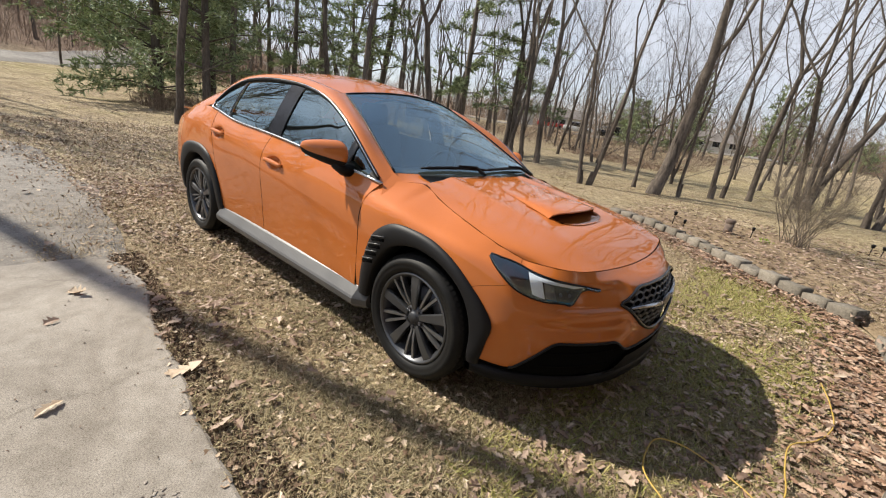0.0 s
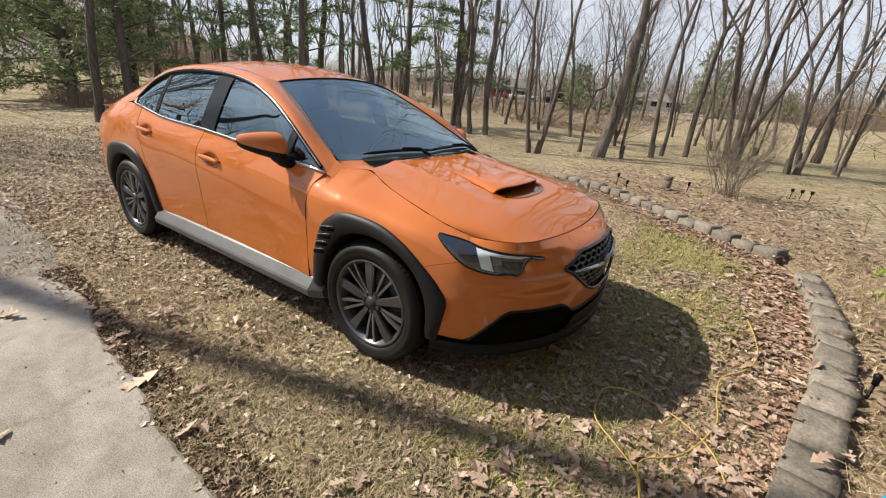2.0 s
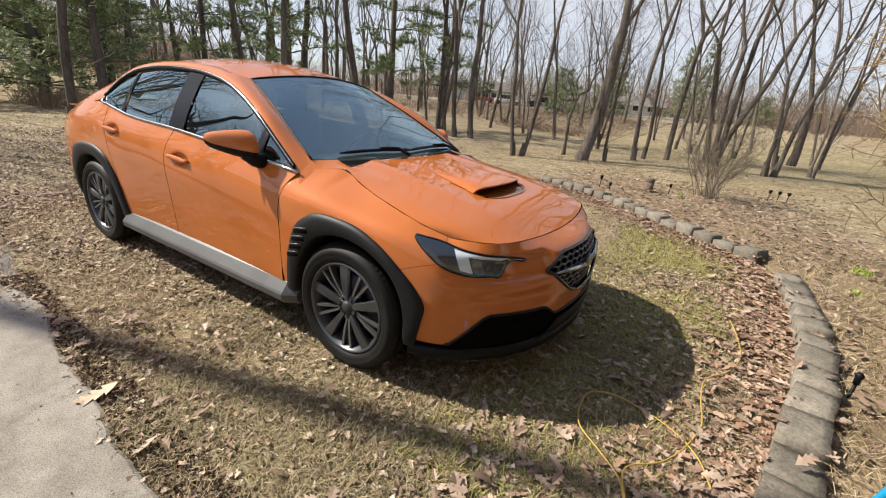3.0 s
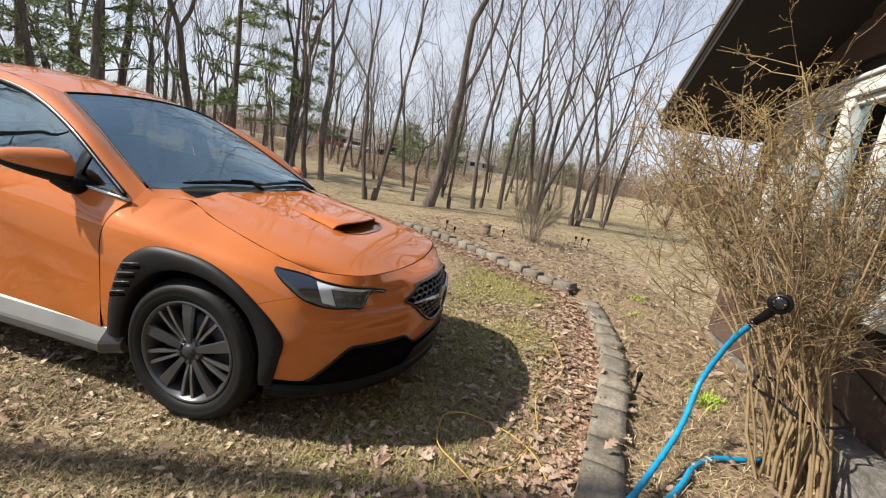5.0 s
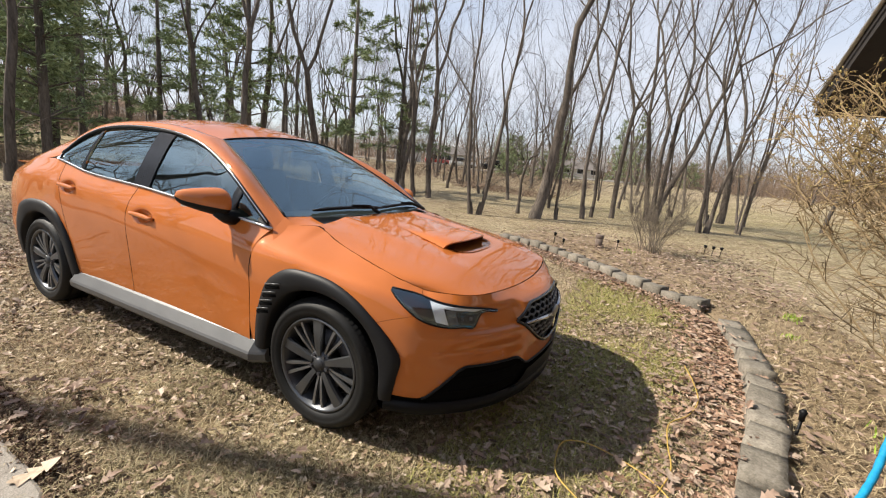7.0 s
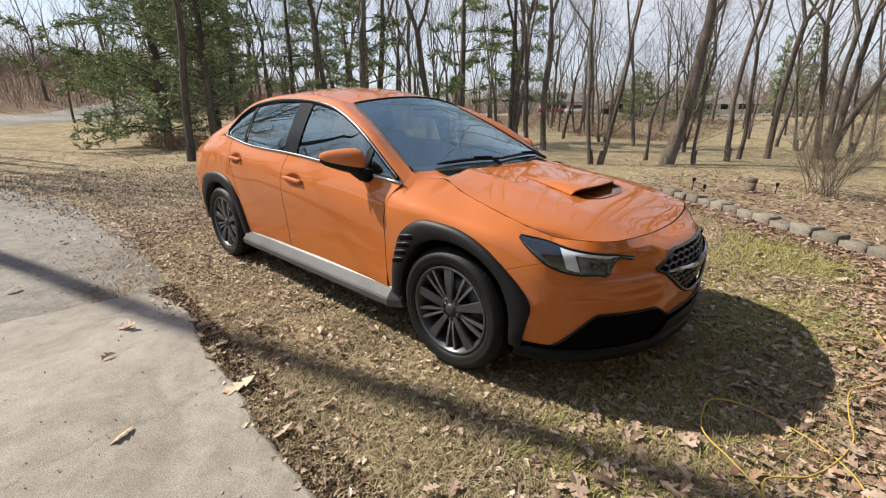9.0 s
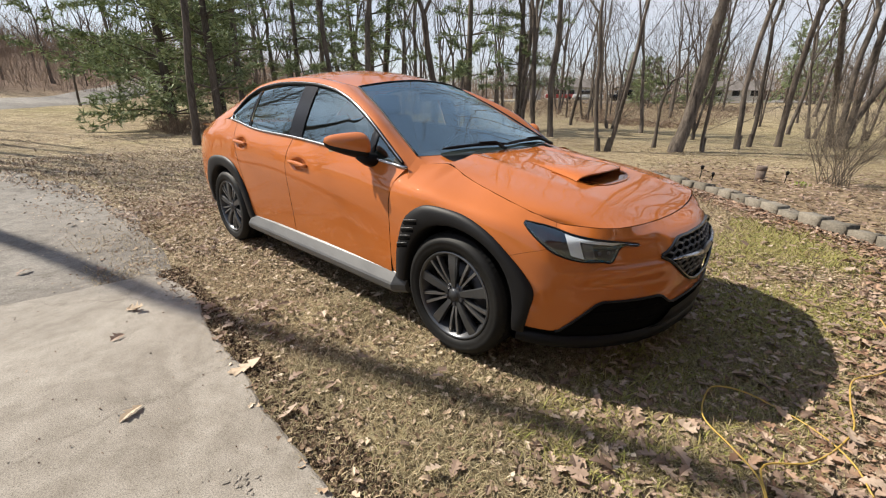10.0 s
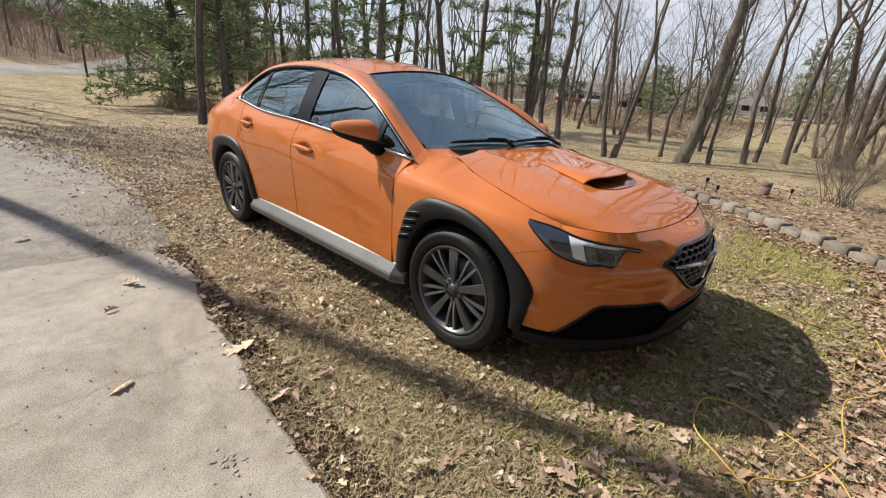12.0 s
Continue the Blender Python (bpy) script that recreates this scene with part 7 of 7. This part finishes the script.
blades("driveway_grit", "grit and leaf crumbs strewn on the concrete", 420, -2.2, 1.6, -4.2, -1.75, 113, lambda x, y: 1.0 if on_slab(x, y) else 0.0, lo=0.004, hi=0.014, wide=0.003, base=0.016, material=LEAF)
blades("straw_mulch_stems", "loose dry straw and stems in the bed", 15000, 1.75, 3.2, -1.4, 4.4, 105, lambda x, y: 0.0 if lawn_side(x - 0.2, y) else 1.0, lo=0.03, hi=0.13, wide=0.0019, base=0.068, flat=0.99)


# loose chips where the concrete has broken up
g = np.random.default_rng(140)
for k in range(30):
    r, a = abs(g.normal(0, 0.04)), g.random() * 6.283
    s = g.uniform(0.002, 0.008)
    bm = bmesh.new()
    bmesh.ops.create_icosphere(bm, subdivisions=1, radius=s)
    for v in bm.verts:
        v.co = Vector((v.co.x * 1.5, v.co.y * 0.8, v.co.z * 0.3)) * g.uniform(0.6, 1.3)
    far_off = k % 4 == 0
    me = bpy.data.meshes.new("gravel_chip")
    bm.to_mesh(me)
    bm.free()
    me.materials.append(CHIP)
    ob = new("gravel_chip", me)
    ob.location = (g.uniform(-1.9, 0.8), g.uniform(-2.9, -1.95), 0.0135) if far_off else (0.04 + r * math.cos(a) * 1.4, -1.97 + r * math.sin(a), 0.0135)
    ob.rotation_euler[2] = g.random() * 6.283
    tagged(ob, "small dark stone chip loose on the concrete", "stone chip", "stone chips on the driveway")


# shrubs
def shrub(name, label, base, spread_base, crown_c, crown_r, stems, seed, twig=9, sub=3, r0=0.011, buds=0, material=BUSH_TWIG, group="", flare=0.14):
    """Many arching stems with side twigs, and buds near the tips."""
    g = np.random.default_rng(seed)
    t = thing(name, label, "shrub", group, at=base)
    fine, bv, bf = [], [], []
    for k in range(stems):
        a, r = g.random() * 6.283, math.sqrt(g.random())
        p0 = np.array((math.cos(a) * r * spread_base[0], math.sin(a) * r * spread_base[1], -0.05))
        d = g.normal(0, 1, 3)
        d /= np.linalg.norm(d)
        d[2] = abs(d[2]) * 1.1 - 0.25
        end = np.array(crown_c) + d * np.array(crown_r) * g.uniform(0.6, 1.05)
        mid1 = p0 * 0.8 + np.array((end[0] * flare, end[1] * flare, end[2] * 0.36))
        mid2 = p0 * 0.3 + np.array((end[0] * (0.45 + flare), end[1] * (0.45 + flare), end[2] * 0.74)) + g.normal(0, 0.05, 3)
        c = spline([p0, mid1, mid2, end])
        rr = r0 * g.uniform(0.5, 1.45)
        n = 9
        pts = [c(i / n) + g.normal(0, 0.008, 3) for i in range(n + 1)]
        obj("stem", *tube(pts, [rr * (1 - 0.8 * i / n) + 0.001 for i in range(n + 1)], 5, False), material, t)
        for j in range(twig):
            u = g.uniform(0.40, 1.0)
            q = c(u)
            ax = c(min(u + 0.03, 1)) - c(u - 0.03)
            ax /= np.linalg.norm(ax)
            dv = ax * 0.7 + g.normal(0, 0.65, 3) + np.array((0, 0, 0.28))
            dv /= np.linalg.norm(dv)
            L = g.uniform(0.08, 0.36) * max(0.5, min(1.0, np.linalg.norm(crown_r) / 1.2))
            bend = g.normal(0, 0.22, 3)
            tp = [q, q + dv * L * 0.5 + bend * L * 0.4, q + dv * L + bend * L]
            fine.append(tube(tp, [rr * 0.38, rr * 0.28, 0.0013], 3, False))
            ends = [tp]
            for m in range(sub):
                s = g.uniform(0.25, 0.95)
                q2 = tp[0] + (tp[2] - tp[0]) * s
                d2 = dv * 0.6 + g.normal(0, 0.7, 3)
                d2 /= np.linalg.norm(d2)
                L2 = L * g.uniform(0.2, 0.5)
                sp = [q2, q2 + d2 * L2 * 0.5 + g.normal(0, 0.006, 3), q2 + d2 * L2]
                fine.append(tube(sp, [rr * 0.27, rr * 0.2, 0.0011], 3, False))
                ends.append(sp)
            if buds and q[2] > crown_c[2] * 0.95:
                for e in ends:
                    for m in range(buds):
                        s = g.uniform(0.3, 1.0)
                        o = np.array(e[0]) + (np.array(e[-1]) - e[0]) * s + g.normal(0, 0.004, 3)
                        w, h = g.uniform(0.0026, 0.0045), g.uniform(0.008, 0.015)
                        dz = (np.array(e[-1]) - e[0])
                        dz = dz / (np.linalg.norm(dz) + 1e-6) + g.normal(0, 0.5, 3)
                        dz /= np.linalg.norm(dz)
                        s1 = np.cross(dz, g.normal(0, 1, 3))
                        s1 /= np.linalg.norm(s1) + 1e-6
                        s2 = np.cross(dz, s1)
                        b0 = len(bv)
                        bv += [o - dz * h * 0.4, o + s1 * w, o + s2 * w, o - s1 * w, o - s2 * w, o + dz * h]
                        bf += [(b0, b0 + 2, b0 + 1), (b0, b0 + 3, b0 + 2), (b0, b0 + 4, b0 + 3), (b0, b0 + 1, b0 + 4), (b0 + 5, b0 + 1, b0 + 2), (b0 + 5, b0 + 2, b0 + 3), (b0 + 5, b0 + 3, b0 + 4), (b0 + 5, b0 + 4, b0 + 1)]
    obj("twig_tangle", *merge(fine), material, t)["kind"] = "stuff"
    if bv:
        obj("bud_spray", bv, bf, BUD, t, "small yellow flower buds")["kind"] = "stuff"
    return t


shrub("forsythia_bush", "tall tangled shrub with bare stems and yellow buds beside the house", (2.75, -0.18, 0.05), (0.13, 0.19), (-0.22, 0.98, 1.36), (0.9, 1.25, 0.98), 52, 111, twig=30, sub=5, r0=0.0076, buds=2, flare=0.2)
tie = [(2.73 + 0.17 * math.cos(k / 12 * math.pi * 2), -0.06 + 0.24 * math.sin(k / 12 * math.pi * 2), 0.46 + 0.02 * math.sin(k * 2.1)) for k in range(13)]
tagged(obj("rubber_tie", *tube(tie, 0.007, 6), BLACK), "black rubber tie bound round the stems of the shrub", "tie")
shrub("bare_shrub", "leafless vase-shaped shrub in the leafy bed", (1.35, 6.95, 0.0), (0.24, 0.24), (0.05, 0.0, 0.95), (0.8, 0.8, 0.85), 36, 112, twig=18, sub=4, r0=0.006, material=SHRUB_GREY, flare=0.34)


# things in the garden
def hose():
    pts = [(1.70, -0.95, 0.12), (1.84, -0.78, 0.125), (2.02, -0.50, 0.15), (2.22, -0.18, 0.26), (2.32, 0.0, 0.42), (2.35, -0.03, 0.58), (2.36, -0.13, 0.74), (2.365, -0.21, 0.825)]
    c = spline(pts)
    n = 70
    h = thing("garden_hose", "bright blue fabric garden hose looped over the edging", "hose")
    obj("hose_line", *tube([c(k / n) for k in range(n + 1)], [0.0135 + 0.0012 * math.sin(k * 2.1) for k in range(n + 1)], 10), HOSE, h)
    c2 = spline([(1.70, -0.95, 0.12), (1.86, -0.84, 0.13), (2.05, -0.62, 0.10), (2.2, -0.40, 0.085), (2.29, -0.25, 0.08), (2.44, -0.11, 0.075), (2.60, -0.05, 0.08), (2.75, 0.02, 0.08), (2.95, 0.10, 0.09)])
    obj("hose_line", *tube([c2(k / n) for k in range(n + 1)], [0.0135 + 0.0012 * math.sin(k * 2.3) for k in range(n + 1)], 10), HOSE, h)
    c3 = spline([(1.70, -0.95, 0.12), (1.60, -1.05, 0.05), (1.42, -1.05, 0.02), (1.30, -1.30, 0.02)])
    obj("hose_line", *tube([c3(k / 30) for k in range(31)], 0.0135, 10), HOSE, h)
    nz = thing("spray_nozzle", "black spray nozzle with round dial head, lodged in the shrub", "nozzle", at=(2.365, -0.21, 0.825))
    obj("grip", *tube([(0, 0, 0), (0.012, -0.03, 0.04), (0.02, -0.065, 0.085), (0.022, -0.09, 0.115)], [0.016, 0.019, 0.020, 0.024], 12), BLACK, nz)
    obj("collar", *tube([(-0.004, 0.012, -0.016), (0.002, -0.004, 0.006)], [0.018, 0.018], 12), GLOSS_BLACK, nz)
    d = np.array((-0.55, -0.80, 0.10))
    d /= np.linalg.norm(d)
    o = np.array((0.022, -0.10, 0.125))
    obj("head", *tube([o - d * 0.03, o + d * 0.012, o + d * 0.02], [0.030, 0.046, 0.040], 20), BLACK, nz)
    obj("dial", *tube([o + d * 0.021, o + d * 0.028], [0.032, 0.024], 20), GLOSS_BLACK, nz)
    for k in range(8):
        a = k * math.pi / 4
        s1 = np.cross(d, (0, 0, 1.0))
        s1 /= np.linalg.norm(s1)
        s2 = np.cross(s1, d)
        q = o + d * 0.024 + (s1 * math.cos(a) + s2 * math.sin(a)) * 0.021
        obj("spray_port", *tube([q, q + d * 0.004], [0.004, 0.003], 6), CHROME, nz)


hose()


def cord():
    t = thing("extension_cord", "yellow extension cord lying loosely on the grass", "cord")
    for pts in ([(1.36, -0.98), (1.30, -0.79), (1.21, -0.70), (1.10, -0.59), (1.075, -0.47), (1.09, -0.34), (1.18, -0.28), (1.31, -0.285), (1.44, -0.34), (1.55, -0.46), (1.60, -0.60)],
                [(1.34, -0.88), (1.31, -0.74), (1.43, -0.58), (1.52, -0.37), (1.55, -0.26), (1.54, -0.05), (1.55, 0.16), (1.66, 0.38), (1.72, 0.58), (1.71, 0.83), (1.67, 1.11)]):
        c = spline([(x, y, gz(x, y) + 0.046 + 0.012 * math.sin(x * 9 + y * 5)) for x, y in pts])
        n = 50
        obj("cord_length", *tube([c(k / n) for k in range(n + 1)], 0.0034, 6), CORD, t)


cord()


def path_light(x, y, h, r):
    t = thing("path_light", "small black solar path light on a stake", "garden light", "path lights", at=(x, y, gz(x, y) + 0.03))
    obj("stake", *tube([(0, 0, -0.05), (0.01, 0, h)], 0.008, 6), BLACK, t)
    obj("lamp_head", *tube([(0.01, 0, h), (0.01, 0, h + 0.03), (0.01, 0, h + 0.05), (0.01, 0, h + 0.065)], [r * 0.7, r * 0.7, r, r * 0.4], 14), BLACK, t)


for x, y, h, r in ((-0.35, 5.9, 0.20, 0.035), (-0.15, 5.75, 0.12, 0.03), (0.75, 6.5, 0.16, 0.03), (2.16, 0.45, 0.13, 0.02), (2.4, 8.4, 0.12, 0.04), (2.55, 8.4, 0.12, 0.04), (2.7, 8.4, 0.12, 0.04)):
    path_light(x, y, h, r)


def pot():
    t = thing("clay_bollard", "short weathered brown post with a round cap in the bed", "garden post", at=(0.42, 6.4, 0.03))
    obj("post", *tube([(0, 0, -0.05), (0, 0, 0.21)], [0.066, 0.07], 18), TERRACOTTA, t)
    obj("cap", *tube([(0, 0, 0.20), (0, 0, 0.21), (0, 0, 0.26), (0, 0, 0.275)], [0.07, 0.076, 0.076, 0.06], 18), TERRACOTTA, t)


pot()


def sprouts(x, y, seed, n=60, s=1.0):
    g = np.random.default_rng(seed)
    vs, fs = [], []
    for k in range(n):
        a, e = g.random() * 6.283, g.uniform(0.7, 1.4)
        b = np.array((g.normal(0, 0.045), g.normal(0, 0.045), 0))
        d = np.array((math.cos(a) * math.cos(e), math.sin(a) * math.cos(e), math.sin(e)))
        sd = np.array((-math.sin(a), math.cos(a), 0)) * 0.005
        L = g.uniform(0.05, 0.11) * s
        o = len(vs)
        vs += [b - sd, b + sd, b + d * L * 0.6 + sd, b + d * L * 0.6 - sd, b + d * L - np.array((0, 0, L * 0.1))]
        fs += [(o, o + 1, o + 2, o + 3), (o + 3, o + 2, o + 4)]
    t = obj("sprouting_plant", vs, fs, SPROUT, smooth=False)
    t.location = (x, y, gz(x, y) + 0.06)
    tagged(t, "tuft of fresh yellow-green shoots in the straw", "plant", "green shoots", "stuff")


for k, (x, y, n, s) in enumerate(((2.62, 0.55, 70, 1.0), (2.70, 0.66, 60, 0.9), (2.80, 3.35, 60, 0.8), (2.74, 3.2, 50, 0.7), (2.6, 2.5, 30, 0.6), (0.95, 6.4, 40, 1.0))):
    sprouts(x, y, 500 + k, n, s)


def wall_foot():
    """Weathered stone slab, tap and branch-shadow tube at the foot of the house wall."""
    g = np.random.default_rng(71)
    bm = box_bm(2.93, -0.66, -0.05, 3.12, 0.30, 0.31)
    bmesh.ops.subdivide_edges(bm, edges=bm.edges[:], cuts=9, use_grid_fill=True)
    for v in bm.verts:
        ends = (v.co.y < -0.66) + (v.co.y > 0.36) + (v.co.z > 0.31) + (v.co.x < 2.92)
        c = Vector((2.97, -0.15, 0.12))
        v.co = c + (v.co - c) * (1.0 if ends < 2 else 0.955 if ends == 2 else 0.91)
        v.co.z -= 0.10 * max(0.0, v.co.z) * (v.co.y + 0.72) + 0.05 * (3.1 - v.co.x)
        n = noise.noise((v.co.x * 5, v.co.y * 5, v.co.z * 5)) * 0.03 + noise.noise((v.co.x * 17, v.co.y * 17, v.co.z * 17)) * 0.012
        v.co += Vector((-n, n * 0.4, n * 0.6))
    t = thing("stone_block", "large grey weathered stone block against the house wall", "stone")
    part("block", bm, ROCK, t, smooth=False)
    obj("drain_pipe", *tube([(2.872, -0.36, 0.10), (2.95, -0.36, 0.11)], 0.032, 14), BLACK, t, "black pipe end")
    # Black tube standing in for branch shadow across the lower wall.
    c = spline([(wall_x(0.55) - 0.03, 0.55, 0.62), (wall_x(0.2) - 0.03, 0.2, 0.55), (wall_x(-0.2) - 0.03, -0.2, 0.42), (wall_x(-0.8) - 0.03, -0.8, 0.22), (wall_x(-1.2) - 0.03, -1.2, 0.15)])
    tagged(obj("black_cable", *tube([c(k / 30) for k in range(31)], 0.0055, 6), BLACK), "thin black tube put in for branch shadow low on the brown wall", "cable")
    tp = thing("outdoor_tap", "outdoor tap with blue hose connector on the wall", "tap", at=(3.08, -0.42, 0.30))
    obj("pipe", *tube([(0.08, 0, 0.10), (0.0, 0, 0.10), (-0.03, 0, 0.06)], 0.012, 8), BRAKE, tp)
    obj("connector", *tube([(-0.03, 0, 0.065), (-0.05, 0.02, 0.03)], [0.018, 0.016], 10), HOSE, tp)
    c = spline([(2.92, -0.50, 0.37), (2.90, -0.52, 0.25), (2.91, -0.50, 0.10), (2.88, -0.56, 0.07)])
    tagged(obj("yellow_cord_end", *tube([c(k / 20) for k in range(21)], 0.005, 6), CORD), "end of a yellow cord hanging over the stone block", "cord")


wall_foot()
